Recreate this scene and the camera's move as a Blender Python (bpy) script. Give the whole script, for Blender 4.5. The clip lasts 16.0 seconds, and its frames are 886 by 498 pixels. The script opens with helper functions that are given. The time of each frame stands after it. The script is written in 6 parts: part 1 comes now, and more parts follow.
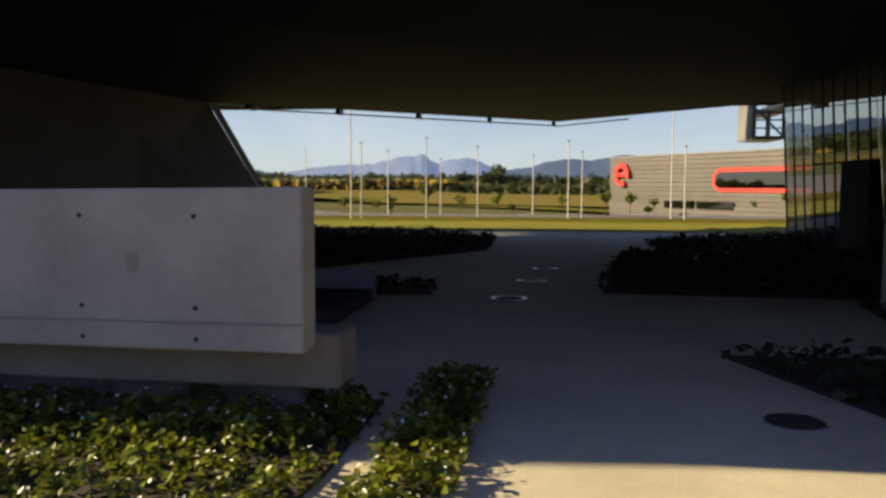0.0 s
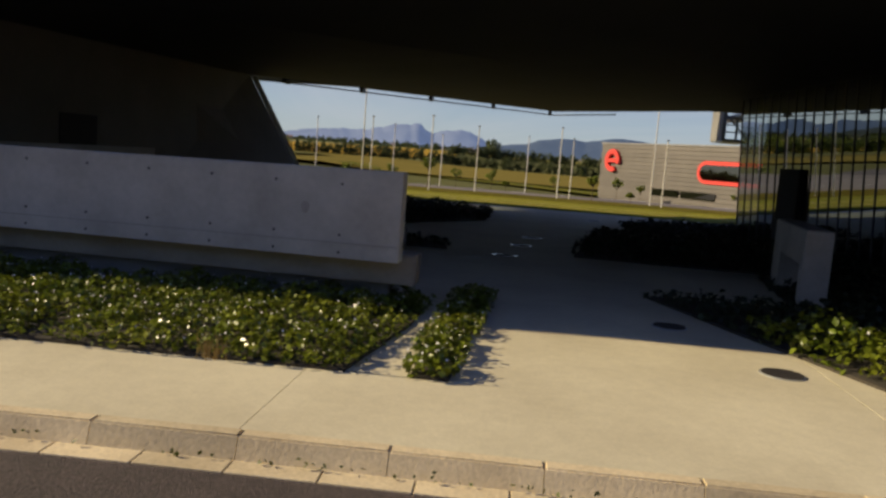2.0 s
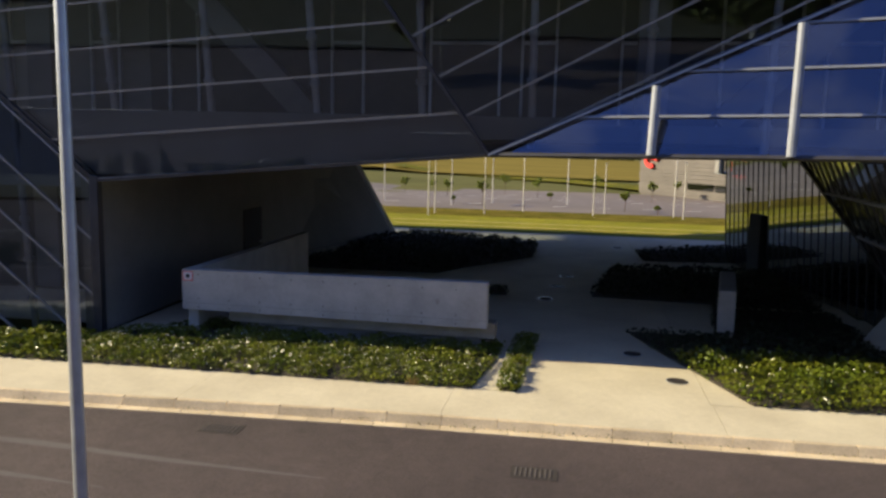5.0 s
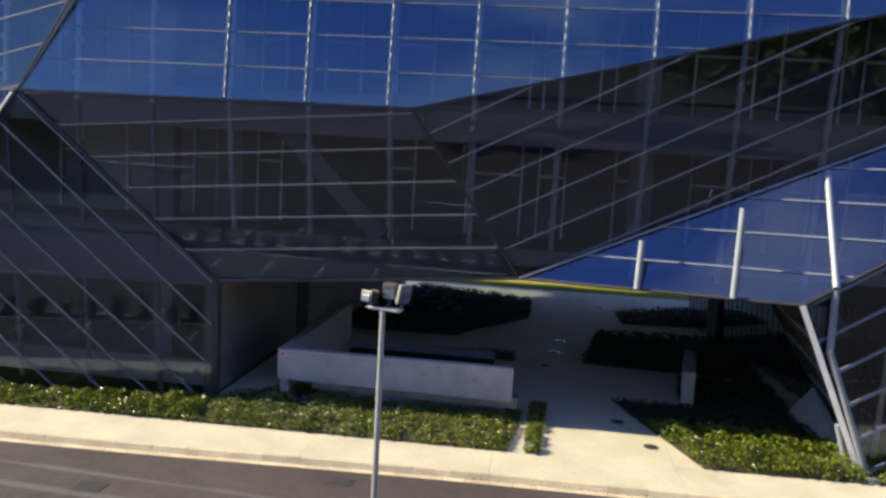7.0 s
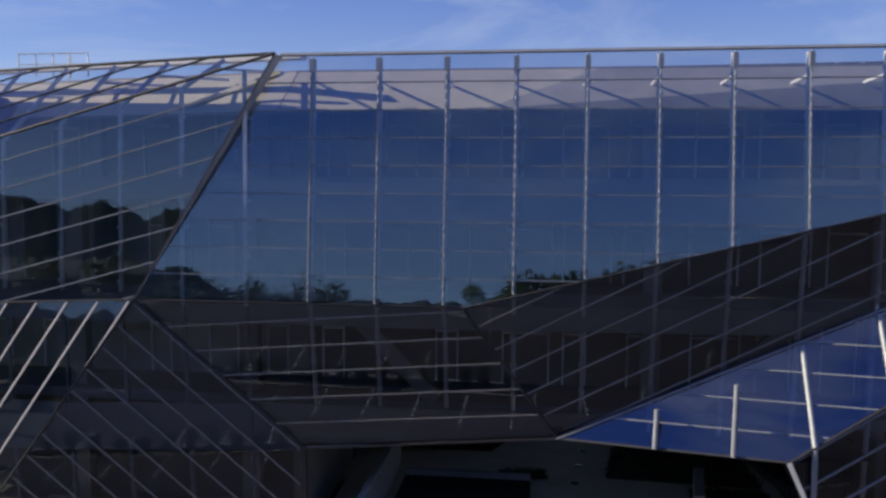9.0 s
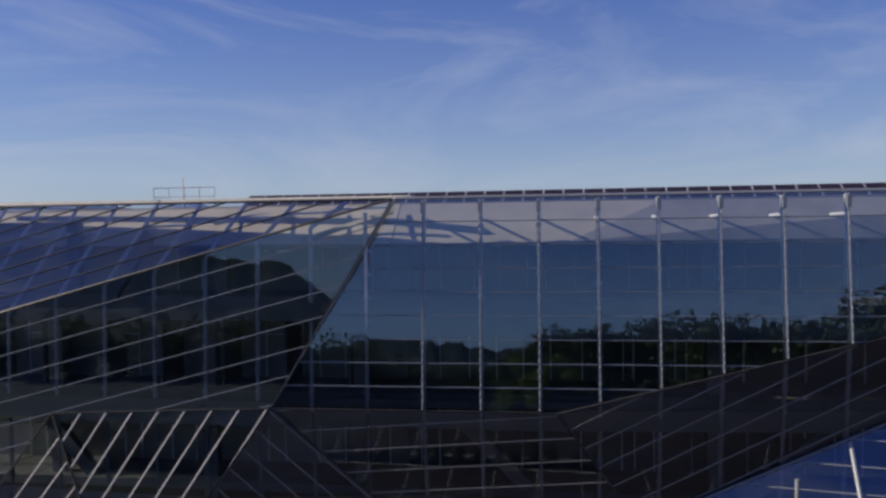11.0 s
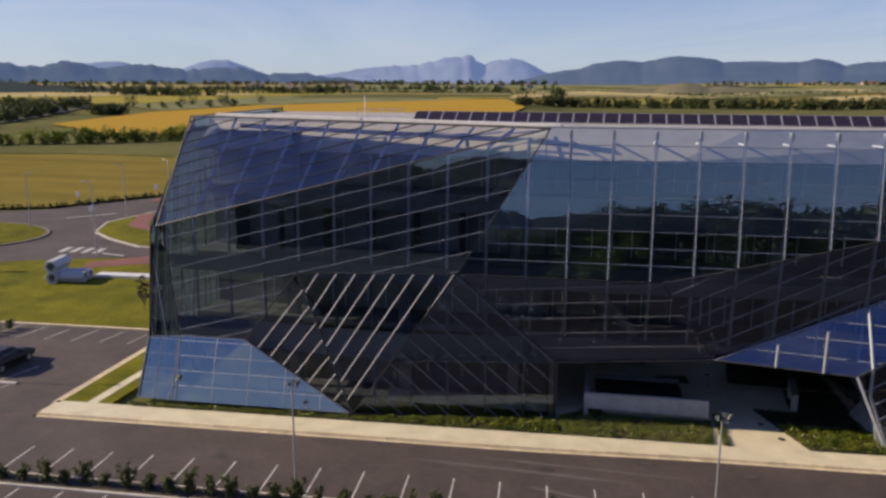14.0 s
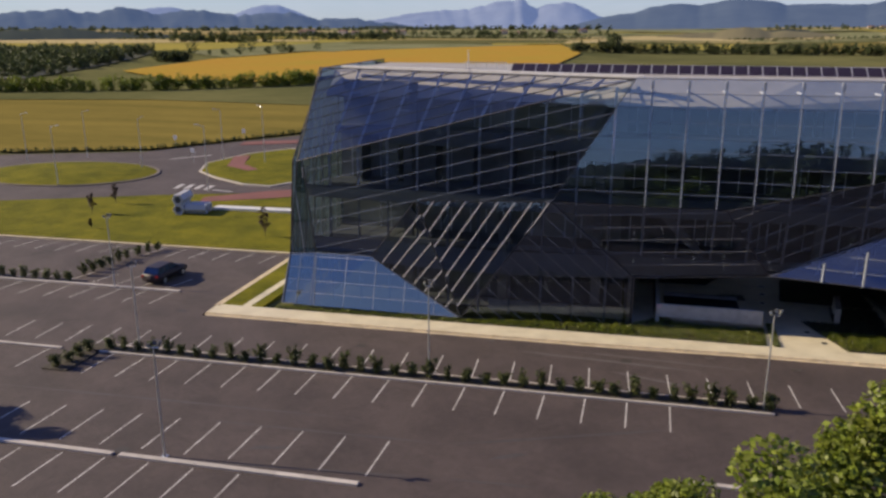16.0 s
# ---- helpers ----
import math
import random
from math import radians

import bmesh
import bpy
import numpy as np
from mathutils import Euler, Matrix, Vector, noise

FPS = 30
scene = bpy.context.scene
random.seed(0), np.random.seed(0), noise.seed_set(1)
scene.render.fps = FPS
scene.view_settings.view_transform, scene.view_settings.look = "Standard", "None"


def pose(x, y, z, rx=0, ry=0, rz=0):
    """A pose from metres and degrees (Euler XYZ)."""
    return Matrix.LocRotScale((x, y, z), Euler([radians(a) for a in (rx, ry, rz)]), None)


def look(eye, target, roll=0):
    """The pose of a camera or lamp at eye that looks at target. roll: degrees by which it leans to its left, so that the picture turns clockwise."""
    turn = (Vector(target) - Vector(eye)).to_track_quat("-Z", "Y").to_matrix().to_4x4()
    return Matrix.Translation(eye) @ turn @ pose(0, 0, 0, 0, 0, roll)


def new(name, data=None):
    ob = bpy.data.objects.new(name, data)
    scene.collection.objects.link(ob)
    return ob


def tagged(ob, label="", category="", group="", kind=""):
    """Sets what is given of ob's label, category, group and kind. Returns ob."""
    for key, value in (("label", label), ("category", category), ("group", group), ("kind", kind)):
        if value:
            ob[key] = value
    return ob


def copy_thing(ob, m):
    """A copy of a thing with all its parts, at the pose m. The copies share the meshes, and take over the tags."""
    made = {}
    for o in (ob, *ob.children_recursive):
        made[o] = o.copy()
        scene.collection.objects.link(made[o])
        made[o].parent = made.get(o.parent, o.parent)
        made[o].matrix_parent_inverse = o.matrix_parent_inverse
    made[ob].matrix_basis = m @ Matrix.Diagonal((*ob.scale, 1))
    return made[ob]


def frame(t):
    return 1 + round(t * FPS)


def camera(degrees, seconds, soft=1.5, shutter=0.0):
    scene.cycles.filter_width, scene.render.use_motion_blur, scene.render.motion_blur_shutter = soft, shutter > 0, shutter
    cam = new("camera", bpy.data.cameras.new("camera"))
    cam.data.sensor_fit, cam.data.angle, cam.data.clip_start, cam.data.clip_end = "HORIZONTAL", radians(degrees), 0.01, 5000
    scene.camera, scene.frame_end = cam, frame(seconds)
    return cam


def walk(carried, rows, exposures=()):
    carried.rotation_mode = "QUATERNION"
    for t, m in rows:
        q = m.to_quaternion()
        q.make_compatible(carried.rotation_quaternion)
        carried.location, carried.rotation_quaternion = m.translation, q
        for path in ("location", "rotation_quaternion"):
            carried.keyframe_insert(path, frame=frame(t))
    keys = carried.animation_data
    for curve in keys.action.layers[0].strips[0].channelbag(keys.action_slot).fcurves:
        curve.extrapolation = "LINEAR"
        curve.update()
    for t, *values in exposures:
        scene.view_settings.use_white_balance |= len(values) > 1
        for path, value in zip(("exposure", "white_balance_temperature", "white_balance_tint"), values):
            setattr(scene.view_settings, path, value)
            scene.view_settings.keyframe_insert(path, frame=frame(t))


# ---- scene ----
cam = camera(58.9, 16.0, 2.75)
PATH = [
    (0, (0.082, 0.587, 1.716), (-0.16, 2.565, 1.557), 0.2),
    (0.5, (-0.346, -0.045, 1.671), (-0.578, 1.935, 1.501), 0.0),
    (1, (-0.586, -1.017, 1.694), (-0.791, 0.963, 1.495), 1.6),
    (1.5, (-0.464, -2.25, 1.774), (-0.635, -0.27, 1.549), 3.3),
    (2, (0.055, -3.603, 1.916), (-0.153, -1.627, 1.685), 4.4),
    (2.5, (0.725, -4.889, 2.241), (0.452, -2.924, 1.99), 5.0),
    (3, (1.457, -6.504, 2.718), (1.114, -4.553, 2.445), 3.9),
    (5.5, (0.119, -13.628, 5.493), (-0.207, -11.674, 5.221), 1.1),
    (6, (-0.249, -15.258, 6.202), (-0.551, -13.298, 5.945), 1.8),
    (6.5, (-0.445, -16.666, 7.235), (-0.729, -14.704, 6.969), 2.4),
    (7, (-0.672, -18.213, 8.173), (-0.933, -16.245, 7.93), 3.2),
    (7.5, (-0.836, -19.456, 9.312), (-1.087, -17.485, 9.08), 3.3),
    (8, (-1.251, -20.638, 11.033), (-1.485, -18.666, 10.794), 2.6),
    (8.5, (-1.761, -21.864, 12.471), (-1.985, -19.888, 12.255), 1.7),
    (9, (-2.095, -23.007, 13.758), (-2.342, -21.029, 13.59), 0.3),
    (9.5, (-2.766, -24.136, 14.553), (-3.018, -22.154, 14.452), -0.5),
    (10, (-3.344, -25.281, 14.945), (-3.618, -23.3, 14.929), -1.2),
    (12.5, (-8.302, -34.413, 20.726), (-8.549, -32.445, 20.474), 0.2),
    (13, (-8.868, -36.94, 20.708), (-9.137, -34.982, 20.404), 0.2),
    (13.5, (-9.188, -39.433, 20.849), (-9.49, -37.489, 20.487), 0.2),
    (14, (-9.689, -42.247, 20.831), (-10.031, -40.32, 20.42), 0.2),
    (14.5, (-9.991, -45.021, 20.82), (-10.375, -43.112, 20.366), -0.0),
    (15, (-10.567, -47.697, 20.874), (-10.988, -45.806, 20.377), -0.0),
    (15.5, (-11.029, -50.231, 21.237), (-11.473, -48.354, 20.708), 0.0),
    (16, (-11.493, -52.804, 21.703), (-11.947, -50.933, 21.163), -0.0),
]
EXPOSURES = [(t, e, k, n) for t, e, k, n in ((0.0, 0.8, 7200, 8), (1.0, 0.4, 7000, 9), (1.5, 0.28, 7000, 9), (2.0, 0.3, 6900, 9), (2.5, 0.4, 6800, 9), (3.0, 0.6, 6700, 9), (5.5, 1.0, 6300, 8), (6.5, 1.25, 6000, 7), (8.0, 1.2, 5950, 9), (9.0, 0.56, 6000, 13), (10.0, 0.05, 5900, 14), (12.5, 0.45, 6200, 13), (14.5, 0.5, 6350, 15), (16.0, 0.5, 6350, 15))]
walk(cam, [(t, look(eye, target, roll)) for t, eye, target, roll in PATH], EXPOSURES)


# ---- world, sun and exposure ----
SUN = Vector((2.1, 0.15, -1.0)).normalized()  # the way the light travels
sun_elev = math.asin(-SUN.z)
sun_rot = math.atan2(-SUN.x, -SUN.y)
world = bpy.data.worlds.new("sky")
scene.world = world
world.use_nodes = True
wn = world.node_tree
wn.nodes.clear()
w_out = wn.nodes.new("ShaderNodeOutputWorld")
w_bg = wn.nodes.new("ShaderNodeBackground")
w_sky = wn.nodes.new("ShaderNodeTexSky")
w_sky.sky_type = "NISHITA"
w_sky.sun_disc = False
w_sky.sun_elevation = sun_elev
w_sky.sun_rotation = sun_rot
w_sky.air_density, w_sky.dust_density, w_sky.ozone_density = 1.0, 0.3, 3.0
w_tc = wn.nodes.new("ShaderNodeTexCoord")
w_map = wn.nodes.new("ShaderNodeMapping")
w_map.inputs["Scale"].default_value = (1.3, 1.0, 5.0)
w_map.inputs["Rotation"].default_value = (0.25, -0.35, 0.5)
w_noise = wn.nodes.new("ShaderNodeTexNoise")
w_noise.inputs["Scale"].default_value = 1.9
w_noise.inputs["Detail"].default_value = 8
w_noise.inputs["Roughness"].default_value = 0.58
w_noise.inputs["Distortion"].default_value = 1.1
w_ramp = wn.nodes.new("ShaderNodeValToRGB")
w_ramp.color_ramp.elements[0].position = 0.46
w_ramp.color_ramp.elements[1].position = 0.78
w_ramp.color_ramp.elements[1].color = (0.50, 0.50, 0.50, 1)
w_mix = wn.nodes.new("ShaderNodeMixRGB")
w_mix.inputs["Color2"].default_value = (7.0, 7.4, 8.2, 1)
wn.links.new(w_tc.outputs["Generated"], w_map.inputs["Vector"])
wn.links.new(w_map.outputs["Vector"], w_noise.inputs["Vector"])
wn.links.new(w_noise.outputs["Fac"], w_ramp.inputs["Fac"])
wn.links.new(w_ramp.outputs["Color"], w_mix.inputs["Fac"])
w_hsv = wn.nodes.new("ShaderNodeHueSaturation")
w_hsv.inputs["Saturation"].default_value = 1.38
w_hsv.inputs["Hue"].default_value = 0.525
wn.links.new(w_sky.outputs["Color"], w_hsv.inputs["Color"])
w_sep = wn.nodes.new("ShaderNodeSeparateXYZ")
wn.links.new(w_tc.outputs["Generated"], w_sep.inputs[0])
w_low = wn.nodes.new("ShaderNodeMapRange")
w_low.interpolation_type = "SMOOTHSTEP"
w_low.inputs["From Min"].default_value = -0.02
w_low.inputs["From Max"].default_value = 0.34
w_low.inputs["To Min"].default_value = 0.66
w_low.inputs["To Max"].default_value = 0.30
wn.links.new(w_sep.outputs["Z"], w_low.inputs["Value"])
w_haze = wn.nodes.new("ShaderNodeMixRGB")
w_tone = wn.nodes.new("ShaderNodeValToRGB")
w_tone.color_ramp.elements[0].color = (0.64, 0.77, 0.97, 1)
w_tone.color_ramp.elements[1].color = (0.21, 0.34, 1.0, 1)
w_tone.color_ramp.elements[1].position = 0.42
w_gain = wn.nodes.new("ShaderNodeVectorMath")
w_gain.operation = "SCALE"
w_gain.inputs["Scale"].default_value = 8.8
wn.links.new(w_sep.outputs["Z"], w_tone.inputs["Fac"])
wn.links.new(w_tone.outputs["Color"], w_gain.inputs[0])
wn.links.new(w_gain.outputs[0], w_haze.inputs["Color2"])
wn.links.new(w_low.outputs["Result"], w_haze.inputs["Fac"])
wn.links.new(w_hsv.outputs["Color"], w_haze.inputs["Color1"])
wn.links.new(w_haze.outputs["Color"], w_mix.inputs["Color1"])
wn.links.new(w_mix.outputs["Color"], w_bg.inputs["Color"])
w_bg.inputs["Strength"].default_value = 0.062
wn.links.new(w_bg.outputs["Background"], w_out.inputs["Surface"])

sun_data = bpy.data.lights.new("sun", "SUN")
sun_data.energy = 5.0
sun_data.angle = radians(0.53)
sun_data.color = (1.0, 0.84, 0.57)
sun = new("sun", sun_data)
sun.matrix_world = look((-60, -10, 40), Vector((-60, -10, 40)) + SUN)


# ---- materials ----
def material(name, colour, rough=0.8, metal=0.0, spots=(), grain=0.0, scale=1.0, bump=0.0, bump_scale=40.0, spread=0.0, spec=0.5, stretch=(1, 1, 1), fine=0.0, fine_scale=55.0):
    """A surface with two scales of colour variation: spots are a second colour and its share, grain the fine variation,
    spread the variation from piece to piece."""
    m = bpy.data.materials.new(name)
    m.use_nodes = True
    nt = m.node_tree
    bs = nt.nodes["Principled BSDF"]
    bs.inputs["Roughness"].default_value = rough
    bs.inputs["Metallic"].default_value = metal
    bs.inputs["Specular IOR Level"].default_value = spec
    mp = nt.nodes.new("ShaderNodeMapping")
    mp.inputs["Scale"].default_value = stretch
    gm = nt.nodes.new("ShaderNodeNewGeometry")
    nt.links.new(gm.outputs["Position"], mp.inputs["Vector"])
    rgb = nt.nodes.new("ShaderNodeRGB")
    rgb.outputs[0].default_value = (*colour, 1)
    last = rgb.outputs[0]
    if spots:
        n1 = nt.nodes.new("ShaderNodeTexNoise")
        n1.inputs["Scale"].default_value = scale
        n1.inputs["Detail"].default_value = 6
        n1.inputs["Roughness"].default_value = 0.6
        nt.links.new(mp.outputs["Vector"], n1.inputs["Vector"])
        r1 = nt.nodes.new("ShaderNodeValToRGB")
        r1.color_ramp.elements[0].position = 0.38
        r1.color_ramp.elements[1].position = 0.68
        nt.links.new(n1.outputs["Fac"], r1.inputs["Fac"])
        mx = nt.nodes.new("ShaderNodeMixRGB")
        mx.inputs["Color2"].default_value = (*spots, 1)
        nt.links.new(r1.outputs["Color"], mx.inputs["Fac"])
        nt.links.new(last, mx.inputs["Color1"])
        last = mx.outputs["Color"]
    hsv = nt.nodes.new("ShaderNodeHueSaturation")
    nt.links.new(last, hsv.inputs["Color"])
    add = nt.nodes.new("ShaderNodeMath")
    add.operation = "ADD"
    add.inputs[0].default_value = 1.0
    add.inputs[1].default_value = 0.0
    if grain:
        n2 = nt.nodes.new("ShaderNodeTexNoise")
        n2.inputs["Scale"].default_value = scale * 14
        n2.inputs["Detail"].default_value = 5
        nt.links.new(mp.outputs["Vector"], n2.inputs["Vector"])
        mr = nt.nodes.new("ShaderNodeMapRange")
        mr.inputs["To Min"].default_value = 1 - grain
        mr.inputs["To Max"].default_value = 1 + grain
        nt.links.new(n2.outputs["Fac"], mr.inputs["Value"])
        nt.links.new(mr.outputs["Result"], add.inputs[0])
    if spread:
        oi = nt.nodes.new("ShaderNodeObjectInfo")
        ri = nt.nodes.new("ShaderNodeMath")
        ri.operation = "ADD"
        nt.links.new(oi.outputs["Random"], ri.inputs[0])
        nt.links.new(gm.outputs["Random Per Island"], ri.inputs[1])
        fr = nt.nodes.new("ShaderNodeMath")
        fr.operation = "FRACT"
        nt.links.new(ri.outputs[0], fr.inputs[0])
        sr = nt.nodes.new("ShaderNodeMapRange")
        sr.inputs["To Min"].default_value = -spread
        sr.inputs["To Max"].default_value = spread
        nt.links.new(fr.outputs[0], sr.inputs["Value"])
        nt.links.new(sr.outputs["Result"], add.inputs[1])
    value = add.outputs[0]
    if fine:
        n4 = nt.nodes.new("ShaderNodeTexNoise")
        n4.inputs["Scale"].default_value = fine_scale
        n4.inputs["Detail"].default_value = 3
        nt.links.new(mp.outputs["Vector"], n4.inputs["Vector"])
        fm = nt.nodes.new("ShaderNodeMapRange")
        fm.inputs["From Min"].default_value = 0.3
        fm.inputs["From Max"].default_value = 0.7
        fm.inputs["To Min"].default_value = 1 - fine
        fm.inputs["To Max"].default_value = 1 + fine
        nt.links.new(n4.outputs["Fac"], fm.inputs["Value"])
        mu = nt.nodes.new("ShaderNodeMath")
        mu.operation = "MULTIPLY"
        nt.links.new(value, mu.inputs[0])
        nt.links.new(fm.outputs["Result"], mu.inputs[1])
        value = mu.outputs[0]
    nt.links.new(value, hsv.inputs["Value"])
    nt.links.new(hsv.outputs["Color"], bs.inputs["Base Color"])
    if bump:
        n3 = nt.nodes.new("ShaderNodeTexNoise")
        n3.inputs["Scale"].default_value = bump_scale
        n3.inputs["Detail"].default_value = 4
        nt.links.new(mp.outputs["Vector"], n3.inputs["Vector"])
        bp = nt.nodes.new("ShaderNodeBump")
        bp.inputs["Strength"].default_value = bump
        bp.inputs["Distance"].default_value = 0.02
        nt.links.new(n3.outputs["Fac"], bp.inputs["Height"])
        nt.links.new(bp.outputs["Normal"], bs.inputs["Normal"])
    return m


def glass_material(name, tint, base, gloss):
    """Coated facade glass: a tinted clear sheet under a mirror coat that grows towards grazing angles."""
    m = bpy.data.materials.new(name)
    m.use_nodes = True
    nt = m.node_tree
    nt.nodes.clear()
    out = nt.nodes.new("ShaderNodeOutputMaterial")
    mix = nt.nodes.new("ShaderNodeMixShader")
    tr = nt.nodes.new("ShaderNodeBsdfTransparent")
    tr.inputs["Color"].default_value = (*tint, 1)
    gl = nt.nodes.new("ShaderNodeBsdfGlossy")
    gl.inputs["Color"].default_value = (*gloss, 1)
    gl.inputs["Roughness"].default_value = 0.015
    fr = nt.nodes.new("ShaderNodeFresnel")
    fr.inputs["IOR"].default_value = 1.5
    mr = nt.nodes.new("ShaderNodeMapRange")
    mr.inputs["To Min"].default_value = base
    mr.inputs["To Max"].default_value = 1.0
    nt.links.new(fr.outputs["Fac"], mr.inputs["Value"])
    nt.links.new(mr.outputs["Result"], mix.inputs["Fac"])
    nt.links.new(tr.outputs[0], mix.inputs[1])
    nt.links.new(gl.outputs[0], mix.inputs[2])
    nt.links.new(mix.outputs[0], out.inputs["Surface"])
    return m


def leaf_material(name, a, b, rough=0.45, through_share=0.25):
    m = material(name, a, rough, spots=b, scale=1.3, grain=0.1, spread=0.45, spec=0.4)
    nt = m.node_tree
    bs = nt.nodes["Principled BSDF"]
    tl = nt.nodes.new("ShaderNodeBsdfTranslucent")
    hue = [n for n in nt.nodes if n.bl_idname == "ShaderNodeHueSaturation"][0]
    nt.links.new(hue.outputs["Color"], tl.inputs["Color"])
    mix = nt.nodes.new("ShaderNodeMixShader")
    mix.inputs["Fac"].default_value = through_share
    out = [n for n in nt.nodes if n.bl_idname == "ShaderNodeOutputMaterial"][0]
    nt.links.new(bs.outputs[0], mix.inputs[1])
    nt.links.new(tl.outputs[0], mix.inputs[2])
    nt.links.new(mix.outputs[0], out.inputs["Surface"])
    return m


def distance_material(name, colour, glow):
    """Far hills behind miles of air: a plain backdrop, the haze painted in as a faint glow."""
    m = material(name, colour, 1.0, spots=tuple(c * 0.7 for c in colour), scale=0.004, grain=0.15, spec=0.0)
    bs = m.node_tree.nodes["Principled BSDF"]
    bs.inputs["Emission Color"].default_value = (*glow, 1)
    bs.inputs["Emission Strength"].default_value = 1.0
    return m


M = {}
M["concrete"] = material("concrete", (0.47, 0.445, 0.385), 0.75, spots=(0.34, 0.315, 0.27), scale=0.9, grain=0.13, bump=0.05, bump_scale=45)
M["concrete_dark"] = material("concrete_dark", (0.24, 0.235, 0.225), 0.8, spots=(0.18, 0.175, 0.165), scale=0.6, grain=0.12, bump=0.2)
M["paving"] = material("paving", (0.62, 0.56, 0.395), 0.85, spots=(0.50, 0.445, 0.31), scale=0.55, grain=0.11, bump=0.2, bump_scale=60, fine=0.05, fine_scale=30)
M["kerbstone"] = material("kerbstone", (0.64, 0.53, 0.34), 0.85, spots=(0.50, 0.405, 0.255), scale=1.5, grain=0.16, spread=0.14, bump=0.2, fine=0.10, fine_scale=35)
M["kerb_pale"] = material("pale_cast_kerb", (0.50, 0.455, 0.40), 0.85, spots=(0.38, 0.345, 0.30), scale=1.2, grain=0.14, spread=0.12, fine=0.1)
M["asphalt"] = material("asphalt", (0.074, 0.0555, 0.0505), 0.85, spots=(0.045, 0.0335, 0.031), scale=0.2, grain=0.3, bump=0.6, bump_scale=70, fine=0.38, fine_scale=38)
M["asphalt_far"] = material("asphalt_far", (0.175, 0.145, 0.118), 0.85, spots=(0.12, 0.098, 0.08), scale=0.12, grain=0.15, bump=0.3)
M["paint"] = material("road_paint", (0.56, 0.54, 0.50), 0.7, spots=(0.33, 0.31, 0.28), scale=1.6, grain=0.2)
M["red_paving"] = material("red_paving", (0.21, 0.075, 0.055), 0.8, spots=(0.16, 0.06, 0.045), scale=0.3, grain=0.1)
M["soil"] = material("soil", (0.055, 0.045, 0.032), 0.95, spots=(0.035, 0.03, 0.02), scale=3, grain=0.3, bump=0.6)
M["grass"] = material("grass", (0.165, 0.150, 0.014), 0.9, spots=(0.085, 0.090, 0.010), spec=0.05, scale=0.25, grain=0.4, bump=0.8, bump_scale=25, fine=0.22, fine_scale=7)
M["stubble"] = material("stubble", (0.22, 0.172, 0.045), 0.95, spots=(0.150, 0.125, 0.034), spec=0.0, scale=0.05, grain=0.2, stretch=(0.35, 1.5, 1), bump=0.5, bump_scale=3)
M["gold"] = material("ripe_wheat", (0.40, 0.24, 0.045), 0.95, spots=(0.36, 0.255, 0.045), spec=0.0, scale=0.02, grain=0.15)
M["pale_field"] = material("pale_field", (0.47, 0.38, 0.19), 0.95, spots=(0.37, 0.31, 0.14), spec=0.0, scale=0.02, grain=0.12)
# Greyed and paled: the haze over distant fields is mixed into this colour.
M["green_field"] = material("green_field", (0.225, 0.225, 0.115), 0.95, spots=(0.155, 0.165, 0.08), spec=0.0, scale=0.02, grain=0.15)
M["ochre"] = material("rough_ochre_grass", (0.235, 0.185, 0.055), 0.95, spots=(0.12, 0.115, 0.04), spec=0.0, scale=0.03, grain=0.25)
# Brighter copy of the grass; stronger sunlight is put into its colour.
M["lawn"] = material("brightened_lawn", (0.25, 0.235, 0.02), 0.9, spots=(0.16, 0.165, 0.014), spec=0.05, scale=0.3, grain=0.35, bump=0.6, bump_scale=25, fine=0.2, fine_scale=7)
M["rough_grass"] = material("rough_grass", (0.17, 0.135, 0.03), 0.95, spots=(0.075, 0.075, 0.012), spec=0.0, scale=0.5, grain=0.45, bump=0.9, bump_scale=8, fine=0.3, fine_scale=4)
M["lime"] = material("yellow_green_crop", (0.33, 0.275, 0.065), 0.95, spots=(0.25, 0.225, 0.06), spec=0.0, scale=0.02, grain=0.12)
M["straw_field"] = material("straw_crop", (0.36, 0.285, 0.115), 0.95, spots=(0.29, 0.235, 0.09), spec=0.0, scale=0.02, grain=0.12)
M["land"] = material("land", (0.15, 0.145, 0.058), 0.95, spots=(0.085, 0.092, 0.038), spec=0.0, scale=0.012, grain=0.25)
M["glass"] = glass_material("facade_glass", (0.70, 0.72, 0.76), 0.145, (0.55, 0.735, 1.0))
M["glass_clear"] = glass_material("clear_glass", (0.82, 0.82, 0.84), 0.19, (0.82, 0.82, 0.90))
M["glass_dark"] = glass_material("dark_facade_glass", (0.84, 0.84, 0.84), 0.055, (0.66, 0.80, 1.0))
M["glass_mid"] = glass_material("mid_facade_glass", (0.76, 0.78, 0.80), 0.10, (0.66, 0.80, 1.0))
M["glass_blue"] = glass_material("blue_facade_glass", (0.34, 0.38, 0.42), 0.42, (1.0, 0.93, 0.72))
M["glass_roof"] = glass_material("roof_facade_glass", (0.82, 0.84, 0.86), 0.075, (0.80, 0.84, 0.95))
M["glass_side"] = glass_material("side_facade_glass", (0.34, 0.40, 0.42), 0.16, (0.62, 0.78, 0.95))
M["mirror"] = glass_material("mirror_glass", (0.25, 0.27, 0.28), 0.50, (0.75, 0.80, 0.82))
M["window"] = glass_material("window_glass", (0.05, 0.06, 0.07), 0.12, (0.8, 0.85, 0.9))
M["joint"] = material("aluminium_joint", (0.22, 0.243, 0.285), 0.45, 0.15, spots=(0.17, 0.188, 0.22), scale=3, grain=0.08)
